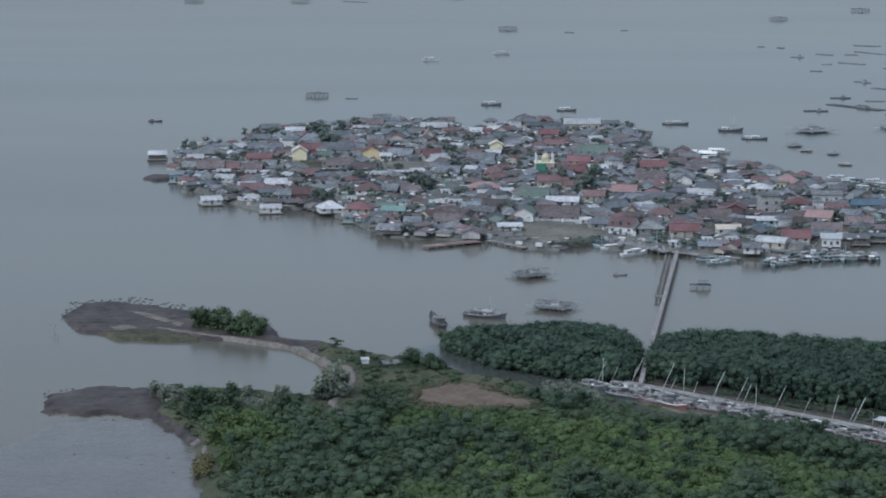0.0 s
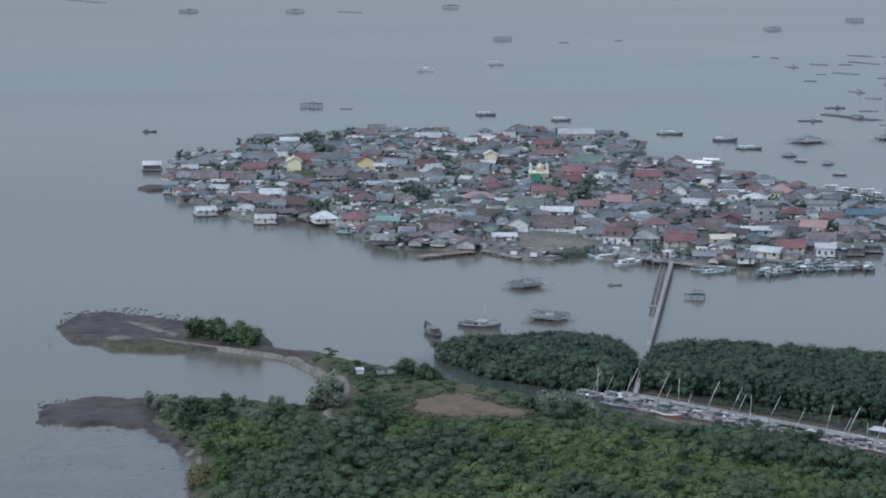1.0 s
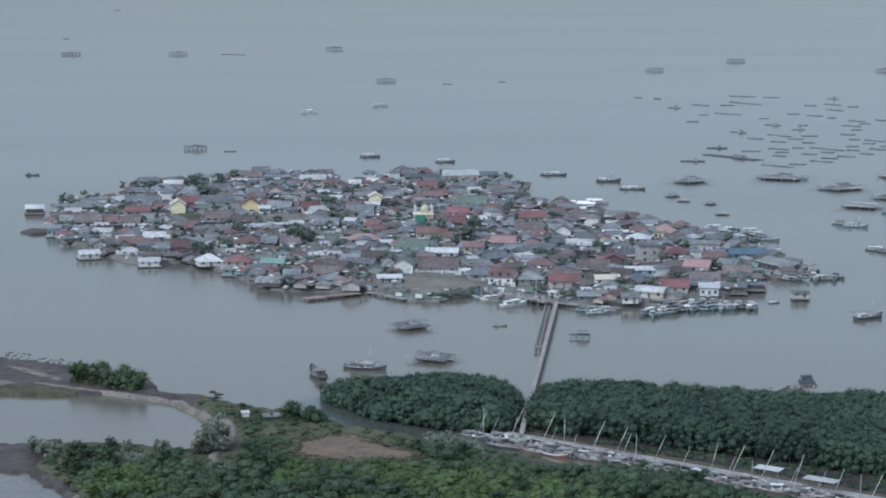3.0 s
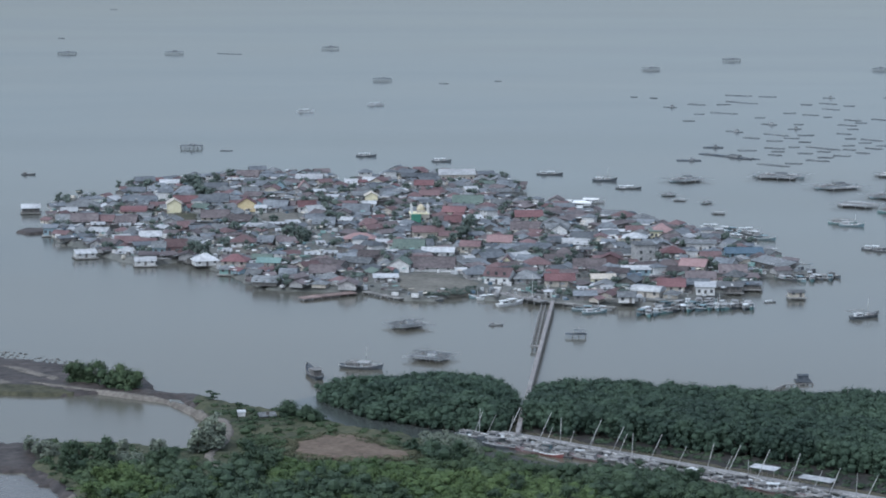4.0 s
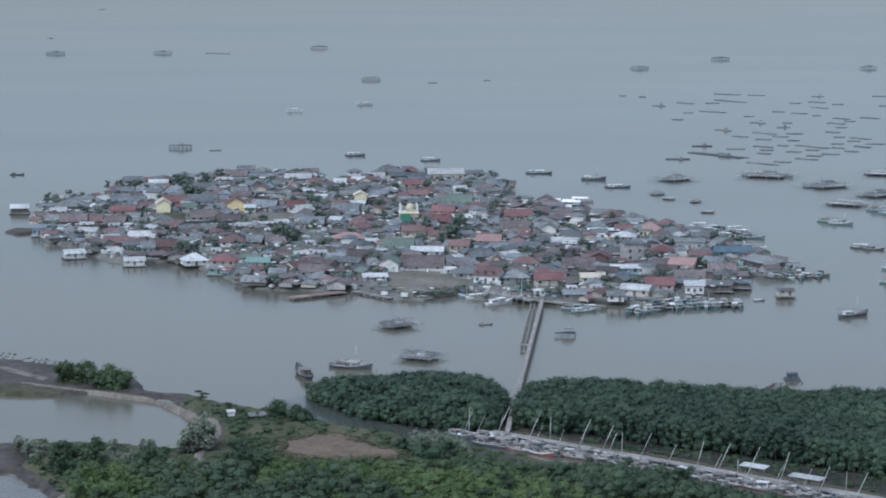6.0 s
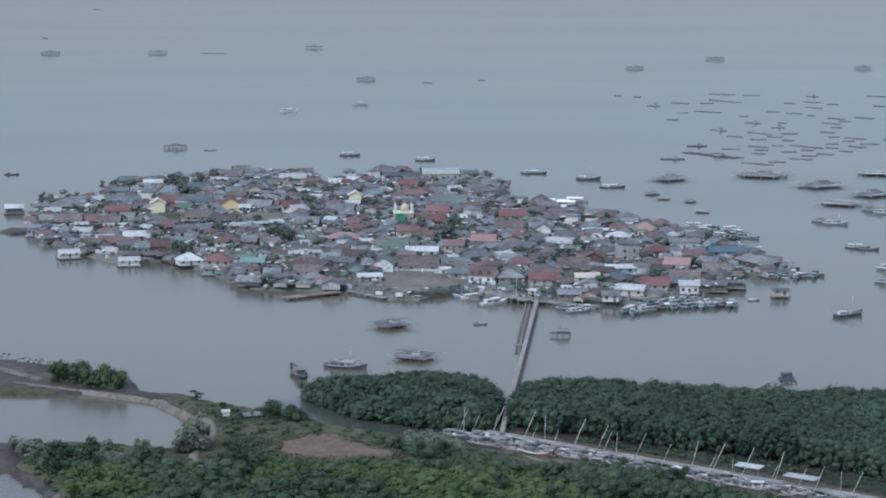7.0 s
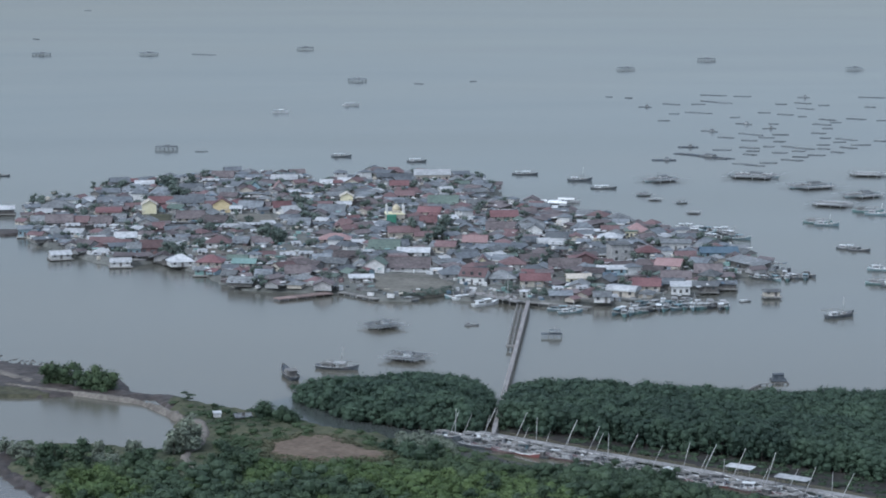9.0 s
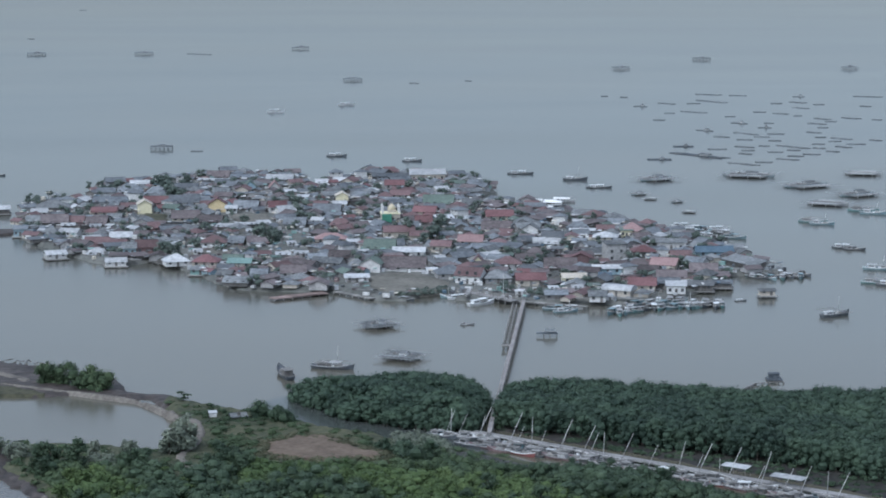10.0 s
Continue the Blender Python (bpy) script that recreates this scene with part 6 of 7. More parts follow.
def boat(label, length, beam, depth, hull_mat, cabin_mat, mast=0.0, lean=22, canopy=False, outrigger=0.0, awning=False, group="moored boats"):
    t = thing("boat", label, "boat", group)
    part("hull", hull_shape(length, beam, depth), hull_mat, t)
    part("rail", rail_shape(length, beam, depth), DECKWOOD if cabin_mat is PLANKS else HULL_WORN if hull_mat in (HULL_DARK, HULL_MAROON) else HULL_WHITE, t, "worn painted rail")
    part("deck", Shape().box(-length * 0.06, 0, depth * 0.42, length * 0.72, beam * 0.8, 0.1), PINKWOOD if cabin_mat is HULL_WORN else DECKWOOD, t)
    cabin = part("cabin", Shape().box(-length * 0.24, 0, depth * 0.5, length * 0.24, beam * 0.6, 1.2), cabin_mat, t)
    part("cabin_roof", Shape().box(-length * 0.24, 0, depth * 0.5 + 1.2, length * 0.3, beam * 0.78, 0.12), HULL_WHITE if cabin_mat is HULL_WHITE else DECKWOOD, cabin)
    part("cabin_window", Shape().box(-length * 0.24, -beam * 0.3, depth * 0.5 + 0.55, length * 0.18, 0.08, 0.4), DARK, cabin)
    part("net", heap_shape(length * 0.14, 0, depth * 0.5, length * 0.13, beam * 0.3, 0.75), BAMBOO, t, "bundled net on deck")
    if canopy:
        roof = part("canopy", Shape().box(length * 0.06, 0, depth * 0.6 + 1.35, length * 0.3, beam * 0.86, 0.08), cabin_mat, t)
        for u in (-0.06, 0.18):
            for g in (-1, 1):
                part("canopy_post", Shape().beam((length * u, g * beam * 0.38, depth * 0.5), (length * u, g * beam * 0.38, depth * 0.6 + 1.35), 0.05), POLE, roof)
    if awning:
        arch = [(beam * 0.56 * math.cos(a), 0.7 * math.sin(a)) for a in (0, 0.6, 1.2, 1.94, 2.54, 3.1416)]
        v = [(length * u, y, depth * 0.5 + 1.1 + z - d) for d in (0, 0.1) for u in (-0.4, 0.3) for y, z in arch]
        f = [(k + i, k + i + 1, k + 7 + i, k + 6 + i) for k in (0, 12) for i in range(5)] + [(i, i + 1, i + 13, i + 12) for i in (0, 1, 2, 3, 4, 6, 7, 8, 9, 10)] + [(0, 6, 18, 12), (5, 11, 23, 17)]
        roof = part("awning", Shape().add(v, f), CANVAS, t, "arched white awning")
        for u in (-0.38, -0.05, 0.28):
            for g in (-1, 1):
                part("awning_post", Shape().beam((length * u, g * beam * 0.48, depth * 0.4), (length * u, g * beam * 0.54, depth * 0.5 + 1.15), 0.05), POLE, roof)
    if mast:
        foot, top = Vector((length * 0.1, 0, depth * 0.4)), Vector((length * 0.1 + mast * math.sin(radians(lean)), 0, depth * 0.4 + mast * math.cos(radians(lean))))
        mid = foot.lerp(top, 0.52)
        part("mast", Shape().beam(foot, mid, 0.11, 0.09), HULL_WORN, t, "grey lower mast")
        part("mast_top", Shape().beam(mid, top, 0.09, 0.06), POLE, t, "white upper mast")
        part("boom", Shape().beam((-length * 0.3, beam * 0.2, depth * 0.5 + 1.5), (length * 0.42, beam * 0.05, depth * 0.9), 0.06), POLE, t, "pale boom laid along the deck")
        part("crate_stack", Shape().box(length * 0.02, -beam * 0.22, depth * 0.5, 0.9, 0.7, 0.6).box(length * 0.24, beam * 0.12, depth * 0.5, 0.7, 0.6, 0.5), HULL_WHITE, t, "white fish crates")
    if outrigger:
        for u in (-0.3, -0.05, 0.2):
            part("spar", Shape().beam((length * u, -outrigger, depth + 0.5), (length * u, outrigger, depth + 0.5), 0.09), BAMBOO, t)
        for g in (-1, 1):
            part("side_rail", Shape().beam((-length * 0.38, g * outrigger, depth + 0.6), (length * 0.3, g * outrigger, depth + 0.6), 0.08), BAMBOO, t)
    return t


BOATS = {
    "white": boat("white wooden fishing boat with a low cabin", 11, 2.8, 1.3, HULL_WHITE, HULL_WHITE, canopy=True),
    "awning": boat("white wooden boat under an arched white awning", 11, 3.0, 1.0, HULL_WORN, HULL_WHITE, awning=True),
    "shaded": boat("dark wooden boat under an arched white awning", 11, 3.0, 1.0, HULL_DARK, HULL_WHITE, awning=True),
    "long": boat("long low dark boat with a white cabin and deck gear", 14, 3.0, 1.0, HULL_DARK, HULL_WHITE, canopy=True),
    "blue": boat("pale blue wooden fishing boat with a canopy", 12, 3.0, 1.4, HULL_BLUE, HULL_BLUE, canopy=True),
    "aqua": boat("blue and white fishing boat with a short mast", 11, 2.8, 1.3, HULL_BLUE, HULL_WHITE, 5.0, 8),
    "teal": boat("teal fishing boat cluttered with worn gear", 11, 2.8, 1.3, HULL_TEAL, HULL_WORN, canopy=True),
    "dark": boat("dark tarred wooden boat with a white cabin and worn canopy", 11, 2.8, 1.1, HULL_DARK, HULL_WHITE, canopy=True),
    "tarred": boat("dark tarred wooden boat with a grey board cabin", 11, 2.8, 1.3, HULL_DARK, PLANKS),
    "red": boat("dark red wooden fishing boat with a pale cabin", 10, 2.4, 1.0, HULL_RED, HULL_WORN),
    "masted": boat("black-hulled fishing boat with a tall pale leaning mast", 10, 2.4, 1.1, HULL_DARK, HULL_WORN, 8.8, 24),
    "tall": boat("weathered white fishing boat with a steep pale mast", 10, 2.4, 1.0, HULL_WORN, HULL_WHITE, 9.0, 17),
    "upright": boat("black-hulled fishing boat with an upright pale mast", 9, 2.2, 1.0, HULL_DARK, HULL_BLUE, 7.8, 2),
    "maroon": boat("faded maroon wooden boat with pale deck gear", 10, 2.4, 1.0, HULL_MAROON, HULL_WORN),
    "low": boat("low dark wooden boat with a worn white cabin", 10, 2.3, 1.0, HULL_DARK, HULL_WORN),
    "open": boat("open grey plank boat with a small cabin", 9, 2.2, 0.9, HULL_DARK, PLANKS),
    "lattice": boat("pale teal fishing boat with wide pale spars", 13, 3.0, 1.3, HULL_TEAL, HULL_WORN, 0.0, 0, True, 4.0),
    "brown": boat("broad weathered grey-brown fishing boat with a pale wheelhouse", 14, 4.6, 1.4, HULL_DARK, HULL_WORN, 7.0, 3, True, 3.4),
    "spread": boat("grey fishing boat with wide bamboo spars", 13, 3.2, 1.6, HULL_DARK, HULL_WHITE, 7.0, 5, False, 6.0),
}


def moor(kind, x, y, turn=0.0, scale=1.0):
    m = BOATS[kind]
    place = pose(x, y, 0, 0, 0, turn) @ Matrix.Diagonal((scale, scale, scale, 1))
    if m.name not in used_proto:
        used_proto.add(m.name)
        m.matrix_basis = place
        return m
    return copy_thing(m, place @ Matrix.Diagonal((*m.scale, 1)).inverted())


# boats along the quay
for k, (x, y) in enumerate([(6.4, 749.9), (8.0, 750.6), (9.9, 748.3), (15.5, 747.5), (16.4, 747.5), (24.1, 739.2), (26.1, 734.8), (30.4, 731.8), (32.6, 730.4), (37.6, 728.9), (38.4, 726.7), (44.0, 723.8), (46.1, 722.4), (50.0, 719.5), (54.1, 715.3), (60.8, 706.4), (68.4, 700.3), (72.5, 697.6), (73.1, 696.9), (79.5, 694.9), (80.8, 692.9), (87.8, 685.7), (88.5, 684.4), (94.1, 679.3), (98.0, 675.5), (105.1, 673.6), (106.6, 669.9)]):
    kind = ("masted", "upright", "masted", "masted", "tall", "masted")[k % 6]
    moor(kind, x, y, 7 * math.sin(k * 2.3) - (38 if k % 4 == 0 else 14), 0.98 + 0.22 * math.sin(k * 2.9))
for k, (x, y) in enumerate([(14.6, 737.9), (17.2, 736.4), (19.4, 737.1), (21.7, 737.8), (23.7, 730.5), (26.3, 731.2), (28.3, 726.9), (30.5, 725.5), (33.1, 726.9), (35.2, 725.4), (37.6, 721.9), (39.8, 721.8), (42.3, 721.8), (44.6, 719.0), (47.0, 712.7), (50.1, 716.8), (52.8, 714.7), (55.3, 707.2), (58.4, 707.9), (61.1, 703.1), (69.0, 697.7), (71.5, 696.4), (73.5, 689.2), (76.7, 693.7), (80.9, 687.9), (83.3, 687.8), (84.8, 683.4), (87.3, 684.0), (89.4, 681.4), (91.2, 677.0), (93.7, 678.3), (95.6, 675.1), (97.4, 670.8)]):
    moor(("low", "maroon", "open", "low", "maroon", "open", "red", "open", "maroon")[k % 9], x, y, -38 + 9 * math.sin(k * 1.9) + (180 if k % 3 == 1 else 0), 1.05)

# the blue fleet on the southern harbour, the boats on the other shores
for k, (x, y) in enumerate([(70.7, 959.8), (73.2, 957.3), (75.9, 959.8), (78.8, 962.2), (81.4, 963.5), (84.2, 967.2), (86.9, 969.7), (89.3, 968.4), (92.1, 972.2), (94.4, 969.7), (97.2, 972.2), (99.6, 971.0), (102.6, 972.2), (105.2, 972.2), (107.8, 973.5), (110.2, 972.2), (112.4, 973.5), (75.8, 972.1), (80.8, 977.2), (86.1, 979.7), (89.7, 982.3), (94.2, 984.9), (98.0, 984.9), (84.2, 992.6), (72.3, 964.7), (77.9, 967.2), (83.3, 972.2), (91.3, 977.2), (96.5, 978.5), (101.6, 978.5), (107.2, 979.8), (111.7, 978.6)]):
    moor(("blue", "teal", "aqua", "lattice", "teal", "tarred", "dark", "teal", "open")[k % 9], x, y, -112 + 22 * math.sin(k * 1.3), 0.9)
for k, (x, y) in enumerate([(131.9, 1044.9), (134.3, 1040.6), (137.1, 1044.9), (139.1, 1039.2), (142.1, 1044.9), (144.0, 1039.2), (146.8, 1043.5), (148.9, 1042.1), (151.6, 1042.1), (154.2, 1047.9), (136.1, 1050.7), (144.7, 1050.7)]):
    moor(("teal", "dark", "open", "blue", "tarred")[k % 5], x, y, -70 + 30 * math.sin(k * 2.1), 0.85)
for k, (x, y) in enumerate([(119.1, 1188.9), (123.4, 1181.5), (126.8, 1177.8), (130.2, 1174.2), (133.9, 1177.9), (135.7, 1167.0), (137.8, 1152.9), (131.6, 1152.9), (127.1, 1156.4), (120.1, 1174.2), (123.2, 1167.0)]):
    moor(("white", "dark", "blue", "open")[k % 4], x, y, -25 + 30 * math.sin(k * 2.1), 0.95)
for k, (x, y) in enumerate([(57.2, 1277.3), (63.1, 1275.2), (69.9, 1279.4), (57.2, 1241.9), (66.6, 1241.9), (63.7, 1264.6), (65.1, 1254.2), (47.1, 1242.0), (40.3, 1238.0)]):
    moor(("awning", "awning", "awning", "shaded", "shaded", "shaded", "dark", "shaded", "white")[k], x, y, 7 * math.sin(k * 2.1) + (172 if k % 2 else -6), (0.8, 0.8, 1.05, 1.35, 1.0, 1.2, 1.0, 0.9, 0.7)[k])
moor("open", 45.5, 1273.1, 8, 1.3)
moor("white", 23.1, 979.6, 38, 1.1)
moor("white", 15.7, 992.4, 10, 0.9)
moor("aqua", 12.1, 995.0, 160, 0.8)
moor("dark", -6.1, 989.7, -25, 0.8)
moor("blue", 50.8, 967.1, -10, 0.85)
moor("aqua", 53.8, 962.2, 20, 0.85)
moor("white", 56.8, 969.6, -20, 0.7)
moor("aqua", -86.3, 1053.0, -8, 0.95)
moor("blue", -32.4, 1016.3, 70, 0.7)
moor("aqua", -41.1, 1026.0, 15, 0.8)

# boats riding off the island
moor("dark", -46.2, 1480.9, -4, 1.0)
moor("dark", -4.0, 1455.7, -4, 0.95)
moor("long", 53.5, 1395.0, -6, 0.95)
moor("spread", 80.9, 1367.7, -6, 0.95)
moor("long", 91.0, 1334.3, -6, 0.9)
moor("tarred", -43.6, 842.7, 106, 1.5)
moor("brown", -28.4, 855.0, -16, 1.0)
moor("spread", 151.4, 952.7, 30, 0.95)
moor("lattice", 180.3, 1204.1, -24, 1.0)
moor("aqua", 183.3, 1196.5, -18, 1.0)
moor("dark", 181.6, 1122.0, -26, 0.95)
moor("low", 185.4, 1117.4, -18, 0.9)
moor("lattice", 209.7, 1242.3, -22, 1.1)
moor("aqua", 212.8, 1232.2, -18, 1.1)
moor("aqua", 186.3, 1062.2, -14, 1.15)
moor("lattice", 179.5, 1027.0, -16, 0.95)
moor("dark", 184.0, 1022.0, -12, 1.0)
moor("dark", 120.9, 986.3, 5, 0.4)
moor("low", 17.0, 935.8, 5, 0.5)
moor("white", -49.3, 1791.9, 0, 1.0)
moor("white", -94.5, 1743.9, 0, 1.0)
moor("open", -221.7, 1391.4, 0, 0.8)

# ---- lift-net platforms, rafts and stilt huts ----


def net_platform(label, side, hull_mat, hut=True, beams=None):
    """A hull under a wide square lattice of thin poles, with a sheet added below as its shade and a small hut in the
    middle.
    """
    t = thing("net_platform", label, "fishing platform", "lift-net platforms")
    h = side / 2
    deep, thick = (0.5, 0.1) if beams else (1.1, 0.06)
    hull = part("hull", hull_shape(side * 0.95, 2.4, deep), hull_mat, t, "painted hull under the lattice")
    part("rail", rail_shape(side * 0.95, 2.4, deep), beams or HULL_WHITE, hull)
    for k in range(9):
        u = -h + side * k / 8
        part("spar", Shape().beam((u * 0.95, -h * 1.1, 1.25), (u, h * 1.1, 1.3), thick), PALE_HAZED, t)
    for k in range(7):
        u = -h + side * k / 6
        part("pole", Shape().beam((-h * (1.05 + 0.12 * (k % 2)), u, 1.38), (h * (1.05 + 0.12 * ((k + 1) % 2)), u, 1.38), thick), PALE_HAZED, t)
    for u in (-0.62, 0.4):
        part("frame_beam", Shape().box(0, u * h, 1.42, side * 0.62, 0.2, 0.2), beams or HULL_WHITE, t, "main beam")
        for w in (-0.55, 0.1, 0.58):
            part("post", Shape().beam((w * h, u * h, -0.6), (w * h, u * h, 1.45), 0.09), beams or HULL_WHITE, t)
    for v in (-0.42, -0.14, 0.14, 0.42) if beams else ():
        part("deck_board", Shape().box(0, v * side * 0.72, 1.42, side * 0.78, side * 0.12, 0.08), RAFTWOOD, t)
    # the net part is a sagging sheet added as the shade beneath the platform
    shade_sheet = [(side * (i / 6 - 0.5) * 0.74, side * (j / 6 - 0.5) * 0.7, 0.22 + 0.75 * max(abs(i / 3 - 1), abs(j / 3 - 1)) ** 2) for j in range(7) for i in range(7)]
    cells = [(j * 7 + i, j * 7 + i + 1, j * 7 + i + 8, j * 7 + i + 7) for j in range(6) for i in range(6)]
    part("net", Shape().add([(x, y, z - d) for d in (0, 0.06) for x, y, z in shade_sheet], cells + [tuple(q + 49 for q in c[::-1]) for c in cells]), BAMBOO, t, "grey sheet added as shade under the lattice")
    part("walkway", Shape().box(0, 0, 1.52, side * 0.7, 1.2, 0.08), DECKWOOD, t)
    if beams:
        for w in (-0.8, -0.3, 0.35, 0.85):
            part("strut", Shape().beam((w * h, -0.8 * h, 0.2), (w * h * 0.7, -0.1 * h, 2.6), 0.08), BAMBOO, t)
            part("strut", Shape().beam((w * h, 0.8 * h, 0.2), (w * h * 0.7, 0.1 * h, 2.6), 0.08), BAMBOO, t)
        for v in (-0.1, 0.1):
            part("top_rail", Shape().beam((-h * 0.95, v * h, 2.6), (h * 1.1, v * h, 2.5), 0.08), RAFTWOOD, t)
    if hut:
        wall = part("hut_wall", Shape().box(side * 0.06, 0, 1.5, 2.6, 1.8, 0.9), HULL_WHITE, t)
        part("hut_roof", roof_shape("gable", 2.6, 1.8, 2.4, 0.4, 0.3), ASBESTOS, wall, "", pose(side * 0.06, 0, 0))
        part("winch", Shape().beam((-h * 0.4, -0.7, 1.9), (-h * 0.4, 0.7, 1.9), 0.3, sides=8), DECKWOOD, t)
        part("mast", Shape().beam((-h * 0.2, 0, 1.4), (-h * 0.22, 0, 4.6), 0.06), RAFTWOOD, t)
        for g in (-1, 1):
            part("stay", Shape().beam((-h * 0.22, 0, 4.5), (-h * 0.22 + g * h * 0.9, 0, 1.4), 0.03), RAFTWOOD, t)
    return t


NETS = [net_platform("lift-net platform with a pale hull and a small hut, afloat", 13, HULL_BLUE), net_platform("open lift-net platform of haze-paled grey poles, afloat", 12, PALE_HAZED, False),
        net_platform("weathered dark lift-net platform with a pale hut, afloat", 13, HULL_DARK, True, HULL_WORN)]


def stilt_platform():
    """A fixed lift-net platform: a raised lattice on many thin poles, with a small hut and stays to a short mast."""
    t = thing("stilt_platform", "tall grey bamboo fishing platform on many thin poles", "fishing platform", "fixed fishing platforms")
    for i in range(6):
        for j in range(3):
            part("pole", POLE_MESH, None, t, "", pose(-7 + 2.8 * i, -4 + 4 * j, 0))
    for j in range(5):
        part("beam", Shape().beam((-8, -5 + 2.5 * j, 3.3), (8, -5 + 2.5 * j, 3.3), 0.12), PALE_HAZED, t)
    part("deck", Shape().box(0, 0, 3.42, 14.5, 8.5, 0.25), RAFTWOOD, t)
    for z in (1.2, 2.3):
        part("brace", Shape().beam((-7.4, -4, z), (7.4, -4, z), 0.09), RAFTWOOD, t)
    wall = part("hut_wall", Shape().box(0.6, 0, 3.67, 3.4, 2.6, 1.3), PALE_HAZED, t)
    part("hut_roof", roof_shape("gable", 3.4, 2.6, 4.97, 0.7, 0.4), ASBESTOS, wall, "", pose(0.6, 0, 0))
    for g in (-1, 1):
        part("stay", Shape().beam((0.6, 0, 5.9), (g * 7.6, 0, 3.4), 0.06), RAFTWOOD, t)
    return t


POLE_MESH = Shape().beam((0, 0, -2), (0, 0, 3.4), 0.09, sides=5).mesh("pole", RAFTWOOD)
STILTED = stilt_platform()


def anchor(k, x, y, width, turn):
    m = NETS[k]
    s = width / 16.0
    place = pose(x, y, 0, 0, 0, turn) @ Matrix.Diagonal((s, s, min(1.0, s), 1))
    if m.name not in used_proto:
        used_proto.add(m.name)
        m.matrix_basis = place
        return m
    return copy_thing(m, place @ Matrix.Diagonal((*m.scale, 1)).inverted())


for k, (x, y, w) in enumerate([(-14.6, 932, 16), (-6, 871, 17), (123, 1368, 25), (173, 1383, 34), (197, 1339, 31), (197, 1267, 28), (217, 1302, 27), (234, 1389, 26), (109, 1307, 10), (113, 1288, 9), (125, 1277, 8), (127, 1239, 9)]):
    anchor(2 if k < 2 else k % 2 if k > 4 else 0, x, y, w, (34, -26)[k] if k < 2 else (30, -34, 38, -24)[k % 4] + 8 * math.sin(k * 3))
for k, (x, y, w) in enumerate([(-326, 2268, 16), (-235, 2273, 16), (-104, 2333, 15), (-50, 1996, 14), (-148, 1521, 13), (160, 2101, 14), (234, 2196, 15), (341, 2099, 13)]):
    place = pose(x, y, 0, 0, 0, 5 + 9 * math.sin(k * 3)) @ Matrix.Diagonal((w / 15.0, w / 15.0, 0.5, 1))
    if k:
        copy_thing(STILTED, place @ Matrix.Diagonal((*STILTED.scale, 1)).inverted())
    else:
        STILTED.matrix_basis = place


def raft(label, length, hut=False, seed=0, wood=None):
    r = random.Random(seed)
    t = thing("raft", label, "raft", "mussel rafts")
    for g in range(4):
        a, b, y = -length / 2 + r.uniform(0, 2.2), length / 2 - r.uniform(0, 2.2), -1.5 + 1.0 * g
        part("log", Shape().beam((a, y + r.uniform(-0.3, 0.3), 0.1), (b, y + r.uniform(-0.3, 0.3), 0.14), 0.26, 0.2), wood or RAFTWOOD, t)
    for u in range(3):
        x = -length * 0.36 + length * 0.36 * u + r.uniform(-0.5, 0.5)
        part("crosspiece", Shape().beam((x, -2.1, 0.38), (x + r.uniform(-0.6, 0.6), 2.1, 0.38), 0.12), BAMBOO, t)
    if hut:
        wall = part("hut_wall", Shape().box(length * 0.12, 0, 0.4, 2.0, 1.6, 0.8), WALL_WHITE, t)
        part("hut_roof", roof_shape("gable", 2.0, 1.6, 1.2, 0.4, 0.25), ASBESTOS, wall, "", pose(length * 0.12, 0, 0))
    return t


RAFTS = [raft("low grey bamboo mussel raft afloat", 14, False, 1), raft("ragged grey bamboo mussel raft afloat", 14, False, 2), raft("bamboo mussel raft with a small white hut", 14, True, 3), raft("broad dark weathered raft with a small hut", 14, True, 4, HULL_DARK)]
RAFT_ROWS = [(130, 1859, 6), (143, 1850, 4), (204, 1871, 21), (224, 1862, 12), (168, 1802, 12), (187, 1802, 10), (200, 1818, 22), (164, 1733, 7), (180, 1740, 19), (153, 1687, 7), (243, 1801, 9), (259, 1809, 10), (271, 1792, 9), (255, 1768, 9), (224, 1740, 10), (236, 1728, 9), (245, 1713, 6), (314, 1852, 20), (300, 1779, 7), (201, 1709, 7), (258, 1693, 10), (261, 1675, 8)]
RAFT_ROWS += [(277, 1697, 13), (292, 1686, 6), (220, 1665, 7), (250, 1661, 10), (250, 1636, 8), (198, 1602, 12), (216, 1599, 12), (181, 1583, 8), (205, 1582, 11), (193, 1566, 9), (240, 1608, 9), (240, 1579, 7), (251, 1572, 12), (245, 1556, 8), (270, 1562, 7), (210, 1560, 7), (200, 1532, 7), (188, 1526, 10), (171, 1514, 13), (216, 1526, 16), (188, 1508, 9)]
RAFT_ROWS += [(184, 1490, 6), (202, 1499, 10), (214, 1508, 7), (230, 1519, 7), (233, 1541, 8), (245, 1525, 9), (255, 1540, 12), (235, 1501, 7), (211, 1478, 9), (221, 1487, 11), (204, 1462, 11), (153, 1529, 12), (157, 1482, 28), (133, 1462, 14), (177, 1440, 15), (189, 1448, 11), (-188, 2272, 21), (-4, 1970, 7), (-127, 1509, 7), (-360, 2470, 6), (-371, 2945, 8), (-442, 2399, 56), (37, 1991, 5)]
HUT_RAFTS = [(149.1, 1781.2, 9.0), (265.8, 1852.5, 9.0), (201.8, 1664.8, 9.0), (213.8, 1636.3, 9.0), (175.2, 1619.5, 9.0)]
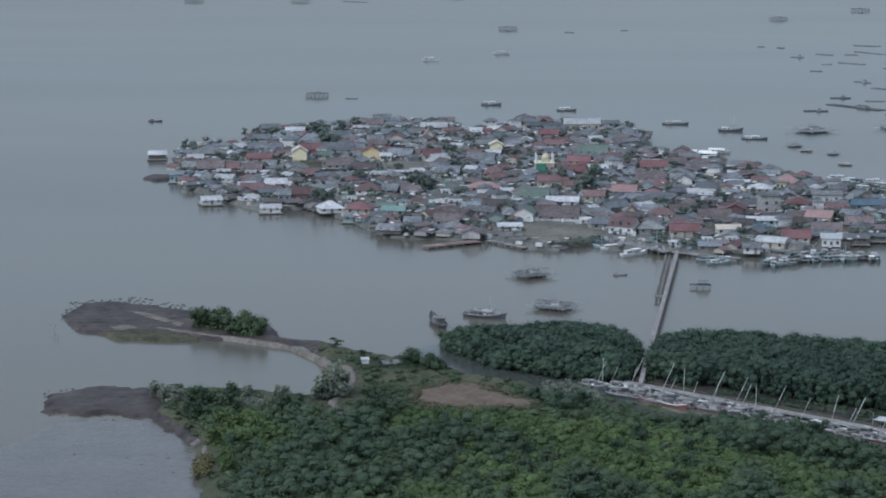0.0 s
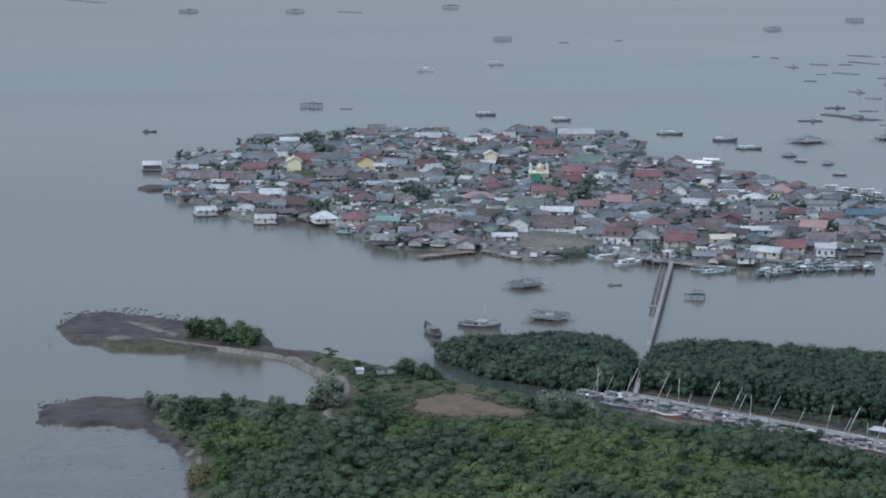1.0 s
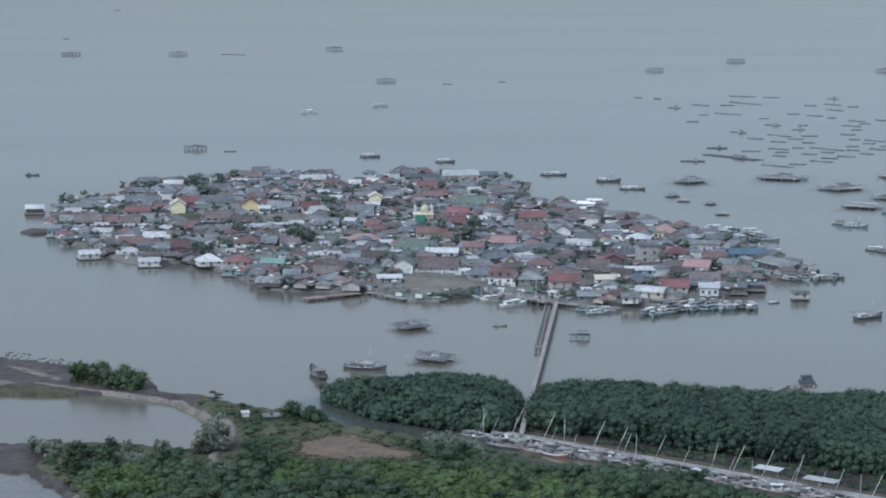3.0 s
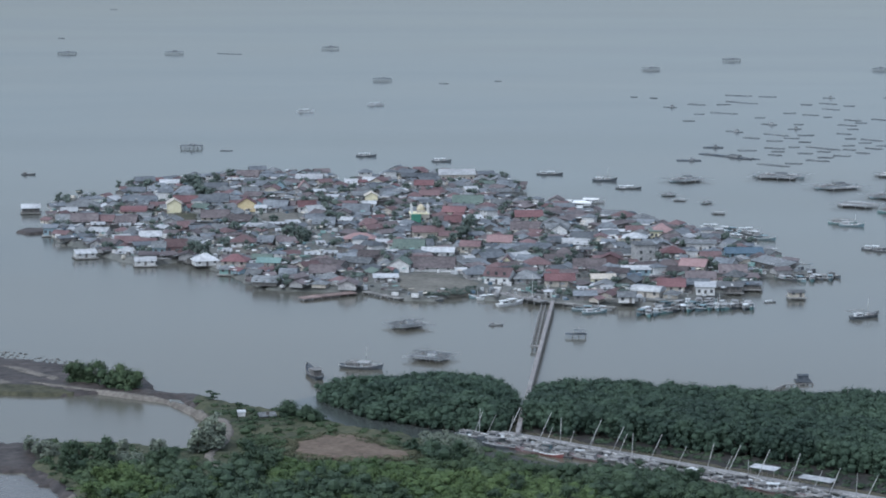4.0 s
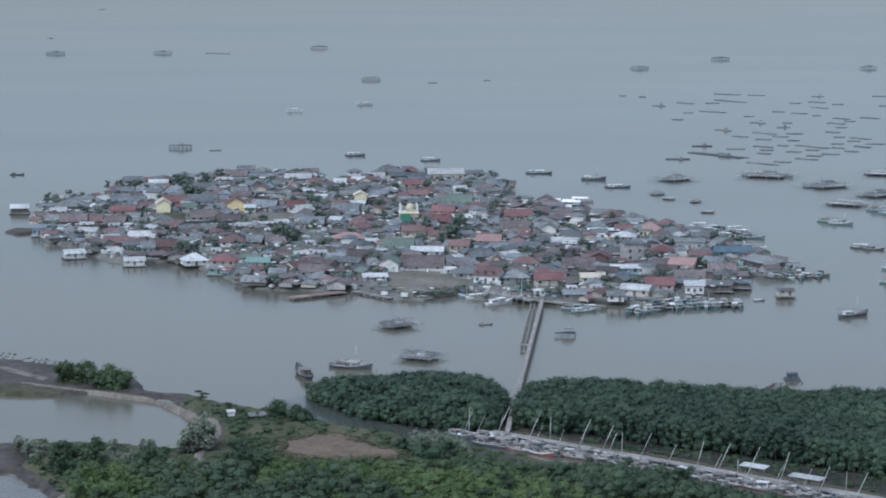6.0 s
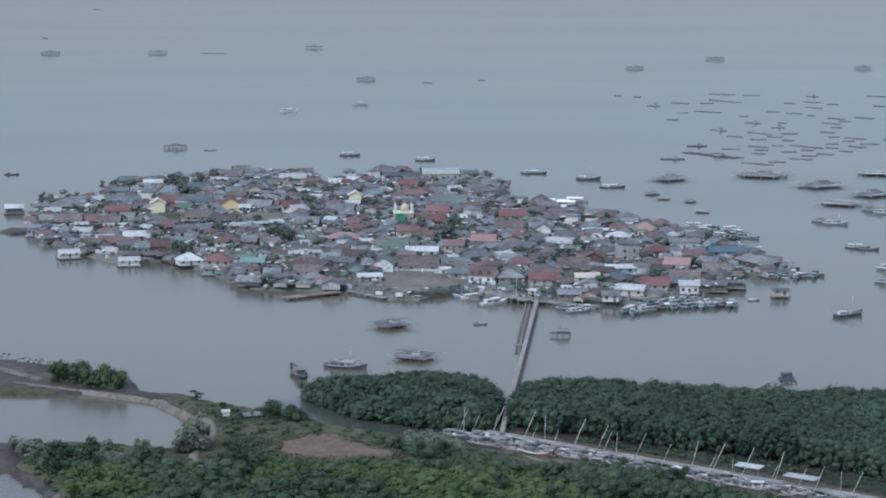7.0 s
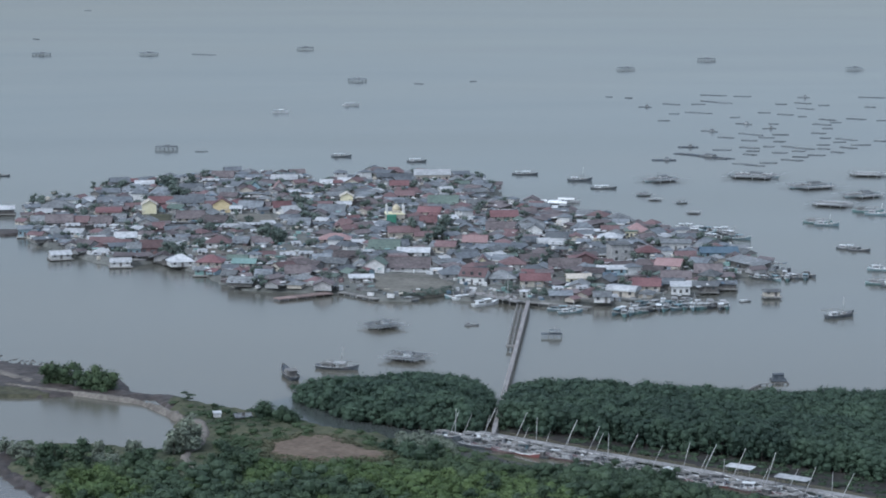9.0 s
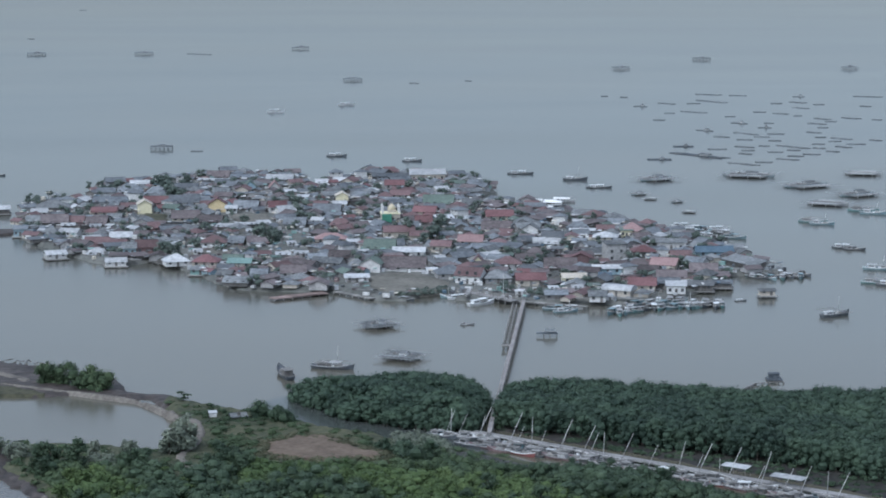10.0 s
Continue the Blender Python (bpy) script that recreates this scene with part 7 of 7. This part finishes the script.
for k, (x, y, w) in enumerate(HUT_RAFTS + RAFT_ROWS):
    turn = -26 + 24 * math.sin(k * 2.7)
    old = (x, y) in ((157, 1482), (133, 1462), (153, 1529))
    m = RAFTS[3 if old else 2 if k < 5 else k % 2]
    place = pose(x, y, 0, 0, 0, turn) @ Matrix.Diagonal((w / 14.0 / math.cos(radians(turn)), 2.0 if old else 0.8 + 0.01 * w, 1.0, 1))
    if m.name in used_proto:
        copy_thing(m, place @ Matrix.Diagonal((*m.scale, 1)).inverted())
    else:
        used_proto.add(m.name)
        m.matrix_basis = place

house(113.3, 834.5, 3.4, 2.4, 1.4, 0.1, 0, HULL_DARK, HULL_DARK, "dark board watch hut on stilts over the water", "lean", 0.4, True, "hut", name="stilt_hut", over=0.15, panes=0)
run_deck("walkway", "thin plank walkway on stilts to the watch hut", "walkway", (115.6, 827.8), (106.3, 825.1), 0.6, 0.5, 2.5, PLANKS, PLANKS, False, thick=0.15)
run_deck("walkway", "thin plank walkway on stilts from the mangroves", "walkway", (106.3, 825.1), (100.1, 813.4), 0.6, 0.5, 2.5, PLANKS, PLANKS, False, thick=0.15)


def net_stand(x, y):
    """A thin deck on tall stilts, with a light ridged frame over it."""
    t = thing("net_stand", "grey bamboo lift-net stand on thin stilts in the water", "fishing stand", "", "", pose(x, y, 0))
    part("deck", Shape().box(-0.8, 0, 1.1, 7.4, 3.4, 0.2), HULL_DARK, t)
    for u in (-2.0, 0.2, 2.6):
        for v in (-1.6, 1.1):
            part("stilt", Shape().beam((u, v, -2), (u, v, 1.1), 0.07), BAMBOO, t)
    for u in (-2.0, 2.6):
        part("brace", Shape().beam((u, -1.6, 0.3), (u * 0.2, -1.6, 1.1), 0.05), BAMBOO, t)
    part("roof", roof_shape("gable", 3.4, 2.2, 1.0, 0.5, 0.2, 0.06), RAFTWOOD, t, "light ridged cover", pose(0.2, 0, 1.2))
    part("mast", Shape().beam((0.2, 0, 2.2), (0.2, 0, 3.6), 0.05), BAMBOO, t)
    for u in (-1.5, 1.9):
        part("post", Shape().beam((u, 0, 1.2), (u, 0, 2.3), 0.06), BAMBOO, t)
    return t


net_stand(45.3, 912.5)


def shelter(x, y, length, turn):
    t = thing("shelter", "open quay shelter with a bright white roof on posts", "shelter", "quay shelters", "", pose(x, y, 1.2, 0, 0, turn))
    part("roof", Shape().add([(-length / 2, -1.5, 2.3), (length / 2, -1.5, 2.3), (length / 2, 1.5, 2.7), (-length / 2, 1.5, 2.7), (-length / 2, -1.5, 2.42), (length / 2, -1.5, 2.42), (length / 2, 1.5, 2.82), (-length / 2, 1.5, 2.82)],
                             [(3, 2, 1, 0), (4, 5, 6, 7), (0, 1, 5, 4), (1, 2, 6, 5), (2, 3, 7, 6), (3, 0, 4, 7)]), WHITE_ROOF, t)
    for u in (-0.45, 0, 0.45):
        for v, top in ((-1.35, 2.32), (1.35, 2.67)):
            part("post", Shape().box(u * length, v, 0, 0.14, 0.14, top), PLANKS, t)
    return t


shelter(84.9, 696.3, 8.0, -38)
shelter(97.2, 683.3, 10.0, -38)
house(37.6, 989.4, 2.8, 2.6, 2.3, 0.5, 4, WALL_WHITE, WHITE_ROOF, "tiny white gatehouse at the head of the bridge", "hip", 1.5, False, "hut", name="hut", panes=1, over=0.3)
house(132.0, 995.5, 5.6, 4.0, 1.8, 0.6, 4, CREAM, ASBESTOS, "grey board hut on stilts in the harbour", "gable", 0.9, True, "hut", name="stilt_hut", panes=2)
house(-61.4, 772.5, 2.2, 1.8, 1.2, 0.3, 10, WALL_WHITE, WHITE_ROOF, "tiny white hut on the mainland shore", "lean", 1.5, False, "hut", name="hut", panes=0, over=0.2)
house(-53.8, 770.5, 4.2, 2.4, 0.8, 0.6, 20, PLANKS, ASBESTOS, "low hut with a pale roof on the mainland shore", "gable", 1.5, False, "hut", name="hut", panes=1)


def flag_mast(x, y, height):
    t = thing("mast", "thin pale mast with a crosstree at the landing", "mast", "", "", pose(x, y, 1.5))
    part("pole", Shape().beam((0, 0, -0.3), (0, 0, height), 0.11, 0.06), POLE, t)
    part("crosstree", Shape().beam((-0.9, 0, height * 0.8), (0.9, 0, height * 0.8), 0.05), POLE, t)
    return t


flag_mast(31.5, 984.5, 9.5)


def stake(x, y, height):
    t = thing("stake", "thin pale stake standing in the shallows", "stake", "stakes")
    t.matrix_basis = pose(x, y, 0, 0, 4, 0)
    part("pole", Shape().beam((0, 0, -1), (0, 0, height), 0.08, 0.06), BAMBOO, t)
    return t


for x, y, h in ((-122.5, 688.9, 1.6), (-164.0, 820.0, 2.2), (-126.8, 670.8, 1.2), (-161.2, 811.0, 1.6)):
    stake(x, y, h)
